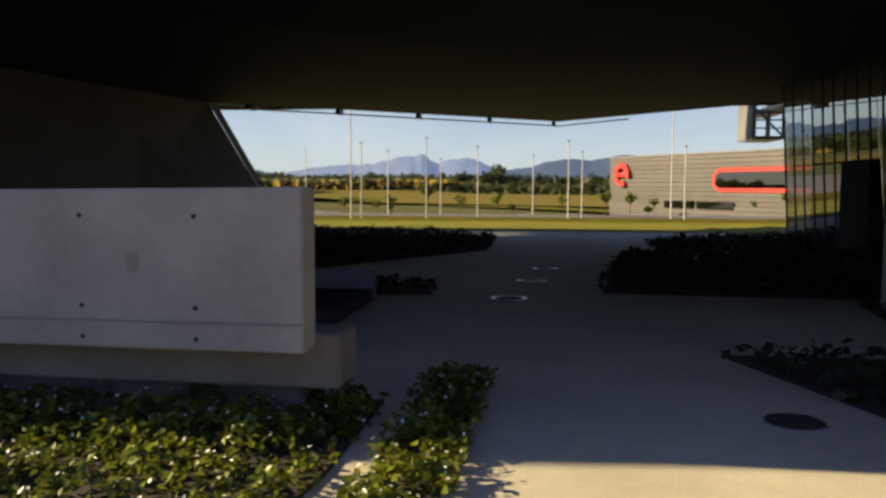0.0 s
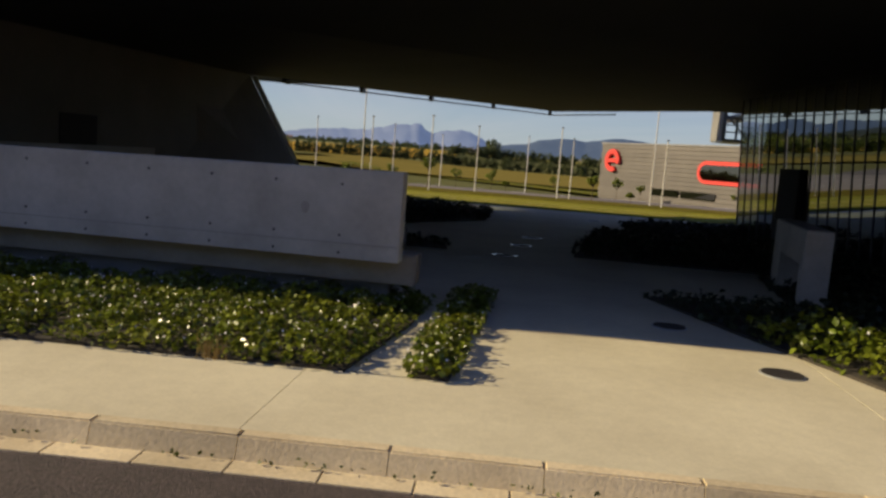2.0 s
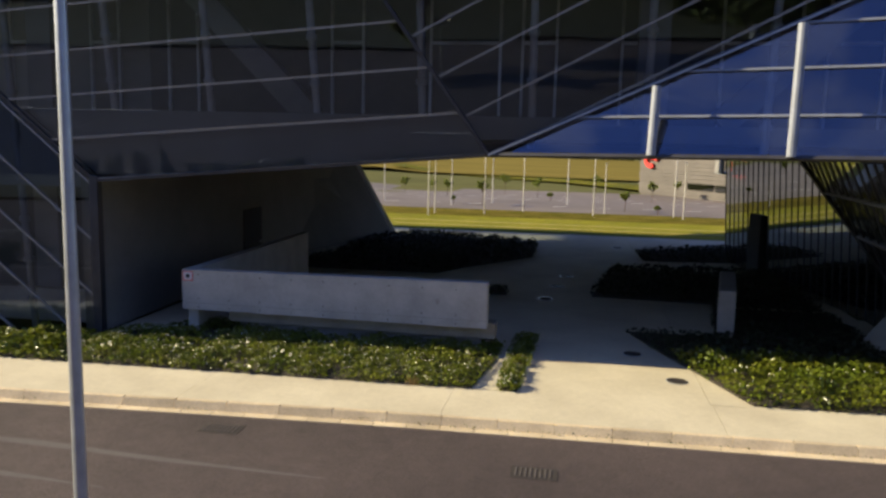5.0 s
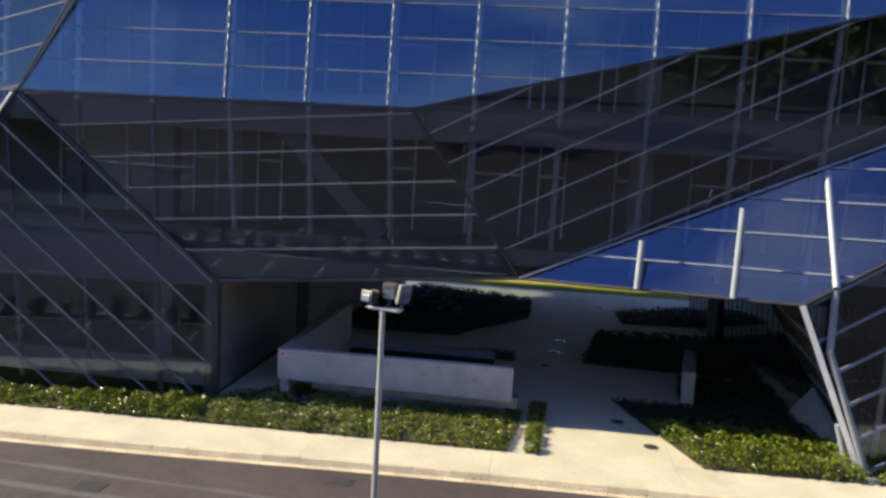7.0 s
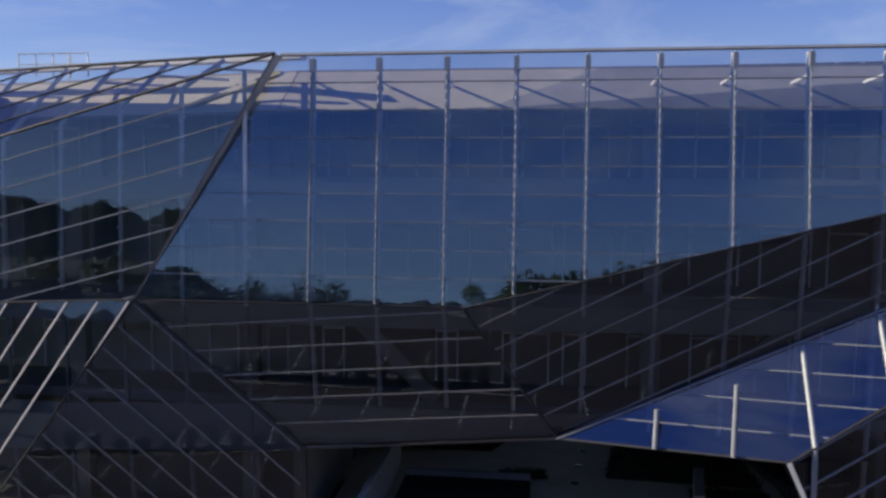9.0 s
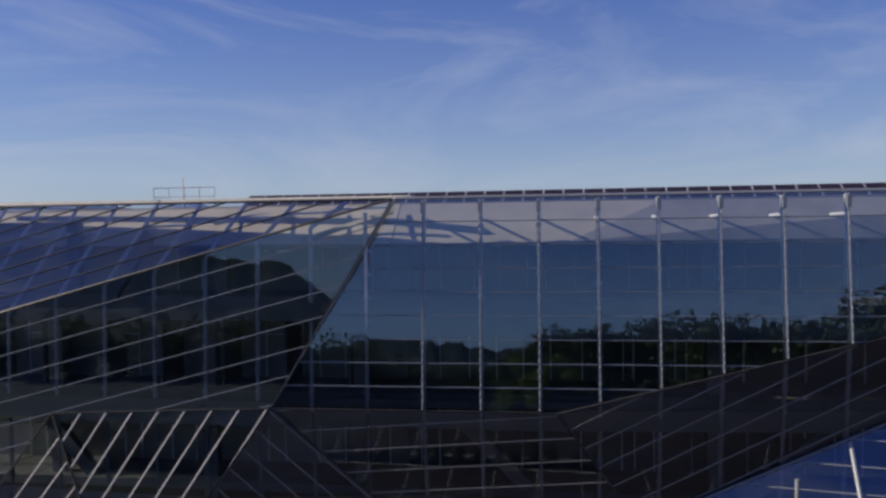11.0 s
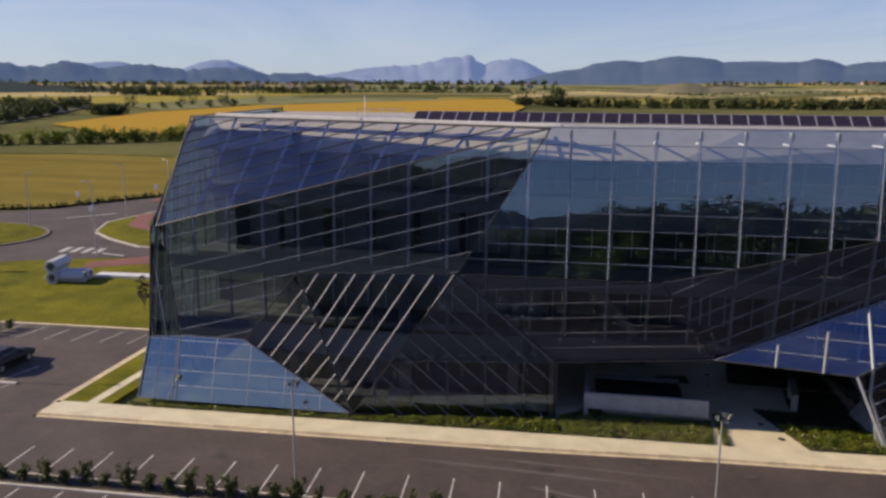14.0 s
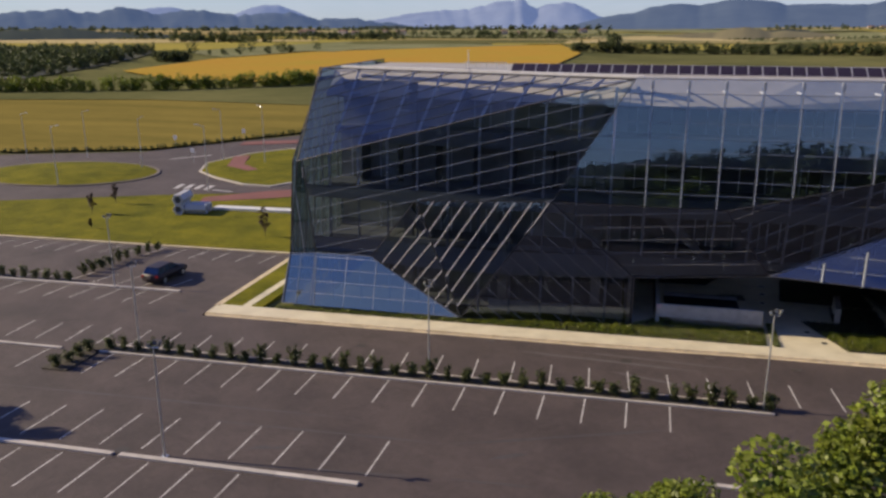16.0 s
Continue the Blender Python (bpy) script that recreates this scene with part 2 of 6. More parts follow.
M["joint_warm"] = material("anodised_joint", (0.26, 0.25, 0.23), 0.45, 0.15, spots=(0.20, 0.194, 0.18), scale=3, grain=0.08)
M["joint_dark"] = material("dark_grey_joint", (0.02, 0.03, 0.052), 0.75, 0.0, spots=(0.022, 0.026, 0.04), spec=0.15, scale=3, grain=0.08)
M["gasket"] = material("dark_gasket", (0.03, 0.03, 0.033), 0.5, spots=(0.045, 0.045, 0.05), scale=4)
M["steel"] = material("painted_steel", (0.78, 0.79, 0.80), 0.35, 0.0, spots=(0.64, 0.65, 0.66), scale=2.5, grain=0.12)
M["column_grey"] = material("mid_grey_metal", (0.50, 0.51, 0.525), 0.4, 0.0, spots=(0.40, 0.41, 0.425), scale=2.5, grain=0.12)
M["post"] = material("grey_painted_post", (0.26, 0.285, 0.33), 0.5, 0.1, spots=(0.21, 0.23, 0.26), scale=2.5, grain=0.12)
M["galvanised"] = material("galvanised_steel", (0.52, 0.54, 0.55), 0.42, 0.7, spots=(0.42, 0.44, 0.45), scale=6, grain=0.1)
M["dark_metal"] = material("dark_metal", (0.035, 0.036, 0.04), 0.45, 0.4, spots=(0.05, 0.05, 0.055), scale=3, grain=0.1)
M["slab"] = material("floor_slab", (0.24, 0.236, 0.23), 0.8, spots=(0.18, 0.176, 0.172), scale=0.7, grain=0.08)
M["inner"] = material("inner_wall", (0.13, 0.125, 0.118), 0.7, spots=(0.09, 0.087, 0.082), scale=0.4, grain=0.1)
M["inner_pale"] = material("brightened_inner_wall", (0.34, 0.33, 0.30), 0.7, spots=(0.22, 0.215, 0.195), scale=0.35, grain=0.12)
# Concrete of the wall, darkened to paint in the shade under the overhang.
M["plinth"] = material("shaded_plinth_concrete", (0.34, 0.305, 0.24), 0.85, spots=(0.25, 0.22, 0.17), scale=1.1, grain=0.14, bump=0.08)
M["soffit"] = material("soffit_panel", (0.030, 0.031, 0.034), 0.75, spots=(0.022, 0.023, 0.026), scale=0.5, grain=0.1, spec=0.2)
M["passage"] = material("passage_wall_tone", (0.21, 0.20, 0.178), 0.8, spots=(0.165, 0.157, 0.14), scale=0.5, grain=0.1, spec=0.2)
M["spandrel"] = material("spandrel_board", (0.215, 0.222, 0.226), 0.7, spots=(0.175, 0.18, 0.184), scale=0.5, grain=0.08)
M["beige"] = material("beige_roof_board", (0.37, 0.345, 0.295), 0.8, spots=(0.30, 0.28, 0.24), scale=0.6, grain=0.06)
M["white"] = material("white_coping", (0.72, 0.70, 0.66), 0.5, spots=(0.6, 0.58, 0.54), scale=1.2, grain=0.06)
M["roof"] = material("roof_gravel", (0.36, 0.34, 0.31), 0.9, spots=(0.28, 0.265, 0.24), scale=0.8, grain=0.2)
M["solar"] = material("solar_cell", (0.018, 0.012, 0.022), 0.5, spots=(0.026, 0.016, 0.028), scale=4, grain=0.1, spec=0.3)
M["leaf"] = leaf_material("ivy_leaf", (0.095, 0.128, 0.012), (0.18, 0.195, 0.020), 0.28)
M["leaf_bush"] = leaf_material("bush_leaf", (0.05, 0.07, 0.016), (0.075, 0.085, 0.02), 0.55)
# Darkened leaf copy: the shade of the passage beds is in its colour.
M["leaf_shaded"] = leaf_material("shade_toned_leaf", (0.022, 0.03, 0.012), (0.03, 0.04, 0.014), 0.6, 0.1)
M["leaf_tree"] = leaf_material("tree_leaf", (0.13, 0.175, 0.018), (0.20, 0.225, 0.026), 0.5, 0.35)
M["leaf_red"] = leaf_material("reddish_leaf", (0.055, 0.034, 0.018), (0.075, 0.05, 0.022), 0.5)
M["leaf_far"] = leaf_material("wood_leaf", (0.055, 0.075, 0.022), (0.085, 0.10, 0.028), 0.7)
M["fleck"] = material("white_fleck", (0.75, 0.73, 0.68), 0.6, grain=0.1)
M["mullion"] = material("mullion_steel", (0.32, 0.345, 0.39), 0.4, 0.2, spots=(0.24, 0.26, 0.30), scale=3, grain=0.15)
M["scrub"] = material("dark_scrub", (0.045, 0.05, 0.022), 0.95, spots=(0.025, 0.03, 0.014), scale=0.08, grain=0.3, bump=0.8, bump_scale=3)
M["bark"] = material("bark", (0.12, 0.085, 0.055), 0.9, spots=(0.07, 0.05, 0.035), scale=5, grain=0.3, bump=0.8)
M["cladding"] = material("grey_cladding", (0.135, 0.12, 0.102), 0.6, spots=(0.11, 0.098, 0.083), scale=0.5, grain=0.08, spread=0.12)
M["red"] = material("red_panel", (0.72, 0.045, 0.03), 0.45, spots=(0.6, 0.04, 0.03), scale=1.0, grain=0.05)
M["car_paint"] = material("dark_blue_paint", (0.034, 0.026, 0.03), 0.5, 0.1, grain=0.05, spec=0.4)
M["rubber"] = material("rubber", (0.02, 0.02, 0.02), 0.85, grain=0.1)
M["lamp_glass"] = material("lamp_glass", (0.10, 0.125, 0.17), 0.1, 0.0, spec=0.8)
M["tail"] = material("tail_light", (0.35, 0.015, 0.012), 0.25)
M["iron"] = material("cast_iron", (0.065, 0.058, 0.053), 0.7, 0.5, spots=(0.08, 0.07, 0.06), scale=8, grain=0.2)
M["grate"] = material("worn_grating", (0.14, 0.122, 0.108), 0.6, 0.2, spots=(0.10, 0.088, 0.078), scale=9, grain=0.2)
M["sign"] = material("sign_white", (0.7, 0.68, 0.66), 0.5, grain=0.05)
# Bluish colours and glow stand for the haze in front of the hills.
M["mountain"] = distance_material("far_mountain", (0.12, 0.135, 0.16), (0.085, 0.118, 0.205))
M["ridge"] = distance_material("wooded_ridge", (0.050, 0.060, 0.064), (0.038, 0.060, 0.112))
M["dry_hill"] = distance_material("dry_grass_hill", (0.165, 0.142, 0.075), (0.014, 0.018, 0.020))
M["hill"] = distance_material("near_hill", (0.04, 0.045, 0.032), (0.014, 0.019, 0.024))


# ---- building blocks ----
def mesh_of(name, verts, faces, mat, smooth=False):
    me = bpy.data.meshes.new(name)
    me.from_pydata([tuple(v) for v in verts], [], faces)
    me.materials.append(mat)
    if smooth:
        me.polygons.foreach_set("use_smooth", [True] * len(me.polygons))
    me.update()
    return me


def part(name, bm, mat, parent=None, label="", smooth=False):
    """Links a bmesh as one mesh object, under a thing or a part."""
    me = bpy.data.meshes.new(name)
    bm.to_mesh(me)
    bm.free()
    me.materials.append(mat)
    if smooth:
        me.polygons.foreach_set("use_smooth", [True] * len(me.polygons))
    ob = new(name, me)
    if parent is not None:
        ob.parent = parent
    if label:
        ob["label"] = label
    return ob


def put(name, me, parent=None, label=""):
    ob = new(name, me)
    if parent is not None:
        ob.parent = parent
    if label:
        ob["label"] = label
    return ob


def thing(name, label, category, group="", kind="", at=None):
    ob = new(name)
    ob.empty_display_size = 0.3
    if at is not None:
        ob.matrix_world = at
    return tagged(ob, label, category, group, kind)


def box(bm, x0, x1, y0, y1, z0, z1, bevel=0.0):
    vs = [bm.verts.new(p) for p in ((x0, y0, z0), (x1, y0, z0), (x1, y1, z0), (x0, y1, z0), (x0, y0, z1), (x1, y0, z1), (x1, y1, z1), (x0, y1, z1))]
    fs = [bm.faces.new([vs[i] for i in q]) for q in ((3, 2, 1, 0), (4, 5, 6, 7), (0, 1, 5, 4), (1, 2, 6, 5), (2, 3, 7, 6), (3, 0, 4, 7))]
    if bevel:
        es = list({e for f in fs for e in f.edges})
        bmesh.ops.bevel(bm, geom=es, offset=bevel, segments=2, affect="EDGES", profile=0.6)
    return bm


def boxed(x0, x1, y0, y1, z0, z1, bevel=0.0):
    return box(bmesh.new(), x0, x1, y0, y1, z0, z1, bevel)


def prism(bm, ring, z0, z1):
    """A column over a plan ring; z0 and z1 are numbers or functions of x and y."""
    lo = [bm.verts.new((x, y, z0(x, y) if callable(z0) else z0)) for x, y in ring]
    hi = [bm.verts.new((x, y, z1(x, y) if callable(z1) else z1)) for x, y in ring]
    n = len(ring)
    bm.faces.new(hi)
    bm.faces.new(lo[::-1])
    for i in range(n):
        bm.faces.new((lo[i], lo[(i + 1) % n], hi[(i + 1) % n], hi[i]))
    bmesh.ops.recalc_face_normals(bm, faces=bm.faces[:])
    return bm


def plate(ring, thick, bm=None):
    """A flat plate over a ring of points in space, thickened against its normal."""
    bm = bm or bmesh.new()
    pts = [Vector(p) for p in ring]
    nrm = Vector((0, 0, 0))
    for i in range(len(pts)):
        nrm += pts[i].cross(pts[(i + 1) % len(pts)])
    nrm.normalize()
    lo = [bm.verts.new(p - nrm * thick) for p in pts]
    hi = [bm.verts.new(p) for p in pts]
    n = len(pts)
    bm.faces.new(hi)
    bm.faces.new(lo[::-1])
    for i in range(n):
        bm.faces.new((lo[i], lo[(i + 1) % n], hi[(i + 1) % n], hi[i]))
    return bm


def bar(a, b, wide, deep, normal, bm=None):
    """A straight bar from a to b, proud of a surface with that normal."""
    bm = bm or bmesh.new()
    a, b, n = Vector(a), Vector(b), Vector(normal).normalized()
    d = (b - a).normalized()
    s = d.cross(n).normalized()
    vs = [bm.verts.new(p + s * sx * wide / 2 + n * sn) for p in (a, b) for sx, sn in ((-1, -deep * 0.4), (1, -deep * 0.4), (1, deep * 0.6), (-1, deep * 0.6))]
    for q in ((0, 1, 2, 3), (7, 6, 5, 4), (0, 4, 5, 1), (1, 5, 6, 2), (2, 6, 7, 3), (3, 7, 4, 0)):
        bm.faces.new([vs[i] for i in q])
    bmesh.ops.recalc_face_normals(bm, faces=bm.faces[:])
    return bm


def tube(a, b, r0, r1=None, sides=10, bm=None, caps=True):
    bm = bm or bmesh.new()
    a, b = Vector(a), Vector(b)
    r1 = r0 if r1 is None else r1
    d = (b - a).normalized()
    s = d.cross(Vector((0, 0, 1)) if abs(d.z) < 0.95 else Vector((1, 0, 0))).normalized()
    t = d.cross(s)
    rings = []
    for p, r in ((a, r0), (b, r1)):
        rings.append([bm.verts.new(p + (s * math.cos(2 * math.pi * i / sides) + t * math.sin(2 * math.pi * i / sides)) * r) for i in range(sides)])
    for i in range(sides):
        j = (i + 1) % sides
        bm.faces.new((rings[0][i], rings[0][j], rings[1][j], rings[1][i]))
    if caps:
        bm.faces.new(rings[0][::-1])
        bm.faces.new(rings[1])
    bmesh.ops.recalc_face_normals(bm, faces=bm.faces[:])
    return bm


def S(u, v):
    """From the car park's own lines, which lie a little askew, to the world's x and y."""
    return u, v + 0.025 * u


def smooth01(t):
    t = min(1.0, max(0.0, t))
    return t * t * (3 - 2 * t)


def land_z(x, y):
    """The lie of the land: level round the building, a dip behind it, then a slow rise to the fields."""
    dip = -1.8 * smooth01((y - 46) / 50) * smooth01((x + 50) / 30)
    rise = 9.0 * smooth01((y - 330) / 500) + 12.0 * smooth01((y - 900) / 1500)
    back = 16.0 * smooth01((-y - 110) / 260) + 6.0 * smooth01((-y - 400) / 800)
    right = 5.0 * smooth01((x - 120) / 300)
    return dip + rise + back + right


def inside(x, y, ring):
    hit = False
    for i in range(len(ring)):
        (x0, y0), (x1, y1) = ring[i], ring[i - 1]
        if (y0 > y) != (y1 > y) and x < (x1 - x0) * (y - y0) / (y1 - y0) + x0:
            hit = not hit
    return hit


def leaves_mesh(name, mat, centres, sizes, rng, fold=0.35, up=0.5):
    """Many single leaves: each a folded pair of triangles round its midrib, turned at random, facing up by the share up."""
    n = len(centres)
    c = np.asarray(centres, float)
    s = np.asarray(sizes, float)[:, None]
    ax = rng.normal(size=(n, 3))
    ax[:, 2] *= 0.6
    ax /= np.linalg.norm(ax, axis=1)[:, None]
    nr = rng.normal(size=(n, 3)) * (1 - up)
    nr[:, 2] += up * 1.6
    sd = np.cross(ax, nr)
    sd /= np.linalg.norm(sd, axis=1)[:, None] + 1e-9
    nm = np.cross(sd, ax)
    v = np.empty((n, 4, 3))
    v[:, 0] = c - ax * s * 0.5
    v[:, 1] = c + sd * s * 0.36 + nm * s * fold * 0.3 - ax * s * 0.05
    v[:, 2] = c + ax * s * 0.55
    v[:, 3] = c - sd * s * 0.36 + nm * s * fold * 0.3 - ax * s * 0.05
    me = bpy.data.meshes.new(name)
    me.vertices.add(4 * n)
    me.vertices.foreach_set("co", v.reshape(-1))
    tri = np.array([0, 1, 2, 0, 2, 3])[None] + 4 * np.arange(n)[:, None]
    me.loops.add(6 * n)
    me.loops.foreach_set("vertex_index", tri.reshape(-1).astype(np.int32))
    me.polygons.add(2 * n)
    me.polygons.foreach_set("loop_start", np.arange(0, 6 * n, 3, dtype=np.int32))
    me.update(calc_edges=True)
    me.validate()
    me.materials.append(mat)
    return me


def ring_sheet(ring, step, lift, mat, name, label, category, kind="structure", zfun=land_z):
    """A sheet of ground cover that follows the land inside a convex-ish ring."""
    xs = [p[0] for p in ring]
    ys = [p[1] for p in ring]
    bm = bmesh.new()
    vs = [bm.verts.new((x, y, 0)) for x, y in ring]
    bm.faces.new(vs)
    for axis, lo, hi in ((0, min(xs), max(xs)), (1, min(ys), max(ys))):
        k = int((hi - lo) / step)
        for i in range(1, k + 1):
            co = [0, 0, 0]
            no = [0, 0, 0]
            co[axis] = lo + (hi - lo) * i / (k + 1)
            no[axis] = 1
            bmesh.ops.bisect_plane(bm, geom=bm.verts[:] + bm.edges[:] + bm.faces[:], plane_co=co, plane_no=no)
    for v in bm.verts:
        v.co.z = zfun(v.co.x, v.co.y) + lift
    bmesh.ops.recalc_face_normals(bm, faces=bm.faces[:])
    if bm.faces and sum(f.normal.z for f in bm.faces) < 0:
        bmesh.ops.reverse_faces(bm, faces=bm.faces[:])
    ob = part(name, bm, mat)
    return tagged(ob, label, category, kind=kind)


# ---- land, roads and paving ----
def make_ground():
    xs = np.unique(np.concatenate([np.arange(-4600, -600, 250.0), np.arange(-600, 600, 30.0), np.arange(600, 4601, 250.0)]))
    ys = np.unique(np.concatenate([np.arange(-4600, -600, 250.0), np.arange(-600, 900, 30.0), np.arange(900, 4601, 200.0)]))
    verts = [(x, y, land_z(x, y) - 0.3) for y in ys for x in xs]
    nx = len(xs)
    faces = [(j * nx + i, j * nx + i + 1, (j + 1) * nx + i + 1, (j + 1) * nx + i) for j in range(len(ys) - 1) for i in range(nx - 1)]
    return tagged(new("ground", mesh_of("ground", verts, faces, M["land"], True)), "dry rolling farmland with patches of green and straw", "ground", kind="structure")


def flat(ring, z, mat, name, label, category, thick=0.2, kind="structure"):
    bm = bmesh.new()
    prism(bm, ring, z - thick, z)
    return tagged(part(name, bm, mat), label, category, kind=kind)


make_ground()
ROAD_Z = -0.15
flat([S(-130, -46), S(60, -46), S(60, 1.3), S(-43.6, 1.3), S(-43.6, 0.62), S(-130, 0.62)], ROAD_Z, M["asphalt"], "road", "brown-grey worn asphalt of the car park and its lanes", "road", 0.12)
flat([S(-130, 0.62), S(-43.9, 0.62), S(-43.9, 18.4), S(-130, 18.4)], ROAD_Z, M["asphalt"], "road", "asphalt of the side car park beside the lawn", "road", 0.12)
ring_sheet([(-420, -420), (300, -420), (300, -46), (60, -44.6), (-130, -49.3), (-420, -46)], 30, 0.12, M["scrub"], "scrub", "dark scrub on the slope behind the car park", "scrub")

def bend(u):
    """The kerb swings a little towards the building beside the entrance."""
    return 0.33 * smooth01((u + 14) / 13)


def bend_turn(u):
    return 1.43 + math.degrees(math.atan(bend(u + 0.5) - bend(u - 0.5)))


# paving of the frontage: slabs with open joints
pavement = thing("pavement", "pale beige concrete pavement in large cast slabs", "pavement", kind="structure")
for k in range(-9, 3):
    u0, u1 = -1.75 + 5 * k, -1.75 + 5 * (k + 1)
    u0, u1 = max(u0, -43.7), min(u1, 13.0)
    bm = bmesh.new()
    front = [u0 + 0.003 + (u1 - u0 - 0.006) * q / 5 for q in range(6)]
    prism(bm, [S(u, 1.045 + bend(u)) for u in front] + [S(u1 - 0.003, 2.98), S(u0 + 0.003, 2.98)], -0.2, 0.0)
    part("slab", bm, M["paving"], pavement)
for x0, x1, y0, y1 in ((-10.9, -3.0, 2.99, 12.0), (-2.99, 3.2, 2.99, 12.0), (3.21, 8.9, 3.09, 12.0), (-11.3, -3.0, 12.01, 21.5), (-2.99, 3.2, 12.01, 21.5), (3.21, 8.7, 12.01, 21.5), (-11.3, -3.0, 21.51, 31.0), (-2.99, 3.2, 21.51, 31.0), (3.21, 8.7, 21.51, 31.0)):
    part("slab", boxed(x0, x1, y0, y1, -0.2, -0.002), M["paving"], pavement)

kerb = thing("kerb", "row of beige concrete kerbstones along the pavement", "kerb", kind="structure")
gutter = thing("gutter", "flat row of pale gutter stones along the kerb", "gutter", kind="structure")
me_k = None
for i in range(58):
    u = -43.7 + i * 1.0
    if me_k is None:
        bm = prism(bmesh.new(), [(0.003, 0), (0.997, 0), (0.997, 0.13), (0.003, 0.13)], -0.2, 0.012)
        for v in bm.verts:
            if v.co.y < 0.01:
                v.co.y += -0.085 if v.co.z < 0 else 0.0
        bmesh.ops.bevel(bm, geom=[e for e in bm.edges if all(v.co.z > 0 for v in e.verts)], offset=0.012, segments=2, affect="EDGES")
        me_k = bpy.data.meshes.new("kerbstone")
        bm.to_mesh(me_k)
        bm.free()
        me_k.materials.append(M["kerbstone"])
        bm = boxed(0.005, 0.595, 0, 0.25, -0.1, 0.0, 0.008)
        me_g = bpy.data.meshes.new("gutter_stone")
        bm.to_mesh(me_g)
        bm.free()
        me_g.materials.append(M["kerbstone"])
    o = put("kerbstone", me_k, kerb)
    o.matrix_world = pose(*S(u, 0.91 + bend(u)), 0, 0, 0, bend_turn(u + 0.5))
for i in range(95):
    o = put("gutter_stone", me_g, gutter)
    u = -43.7 + i * 0.6
    o.matrix_world = pose(*S(u, 0.66 + bend(u)), ROAD_Z + 0.012, 0, 0, bend_turn(u + 0.3))


def long_kerb(name, label, u0, u1, v0, v1, z=-0.03, bev=0.02):
    """A low cast kerb strip on the car park."""
    ob = thing(name, label, "kerb", kind="structure")
    n = max(1, round((u1 - u0) / 4.0))
    for i in range(n):
        a, b = u0 + (u1 - u0) * i / n, u0 + (u1 - u0) * (i + 1) / n
        bm = boxed(0.01, b - a - 0.01, 0, v1 - v0, -0.16, z - ROAD_Z, bev)
        o = part("kerbstone", bm, M["kerb_pale"], ob)
        o.matrix_world = pose(*S(a, v0), ROAD_Z, 0, 0, 1.43)
    return ob


long_kerb("kerb", "low pale kerb in front of the planted strip", -47.0, -2.4, -7.7, -7.52)
long_kerb("kerb", "low pale kerb strip between two rows of bays", -66.0, -37.4, -19.9, -19.58)
long_kerb("kerb", "low pale kerb strip between two rows of bays", -37.0, -23.7, -19.9, -19.58)
long_kerb("kerb", "low pale kerb strip between two rows of bays", -75.0, -48.7, 5.35, 5.65)
long_kerb("kerb", "low pale kerb beside the trees", -7.8, -4.4, -16.3, -16.0)
long_kerb("kerb", "low pale kerb along the hedge end", -66.0, -50.0, -7.75, -7.5)
flat([S(-48.9, -7.5), S(-2.4, -7.5), S(-2.4, -6.45), S(-48.9, -6.45)], -0.06, M["soil"], "planting_bed", "narrow soil strip under the hedge", "planting bed", 0.12)
long_kerb("kerb", "low pale kerb behind the planted strip", -47.0, -2.4, -6.45, -6.3, -0.06)
flat([S(-48.9, -11.0), S(-47.0, -11.0), S(-47.0, -7.75), S(-48.9, -7.75)], -0.06, M["soil"], "planting_bed", "short soil strip at the end of the bays", "planting bed", 0.12)
# lawn edge and the strip of grass beside the building
flat([S(-130, 18.4), S(-43.9, 18.4), S(-43.9, 18.7), S(-130, 18.7)], -0.02, M["kerbstone"], "kerb", "pale kerb between the bays and the lawn", "kerb", 0.3)
flat([(-43.9, 1.6), (-43.4, 1.6), (-43.3, 17.3), (-43.8, 17.3)], 0.0, M["kerbstone"], "kerb", "pale kerb beside the grass strip", "kerb", 0.3)
flat([(-43.4, 1.95), (-41.6, 1.95), (-40.9, 17.4), (-43.3, 17.3)], -0.01, M["grass"], "lawn", "narrow strip of grass beside the building", "grass")
flat([(-41.6, 1.95), (-40.9, 1.95), (-40.3, 17.4), (-40.9, 17.4)], 0.0, M["paving"], "pavement", "narrow paved strip in the grass", "pavement")
flat([(-40.9, 1.95), (-39.9, 1.95), (-39.4, 17.4), (-40.3, 17.4)], -0.01, M["grass"], "lawn", "narrow strip of grass at the foot of the glass", "grass")
ring_sheet([(-135, 15.6), (-43.9, 17.7), (-39.3, 17.7), (-39.3, 44), (-57, 45.6), (-73, 40.2), (-92, 31.7), (-135, 20)], 12, -0.03, M["grass"], "lawn", "sunlit lawn with dry patches", "grass")
ring_sheet([(-150, 18), (-92, 32), (-73, 40.5), (-57, 46), (-30, 52), (-30, 72), (-60, 88), (-78, 106), (-99, 74), (-122, 65), (-150, 58)], 15, -0.08, M["asphalt"], "road", "grey asphalt of the roundabout and its arms", "road")


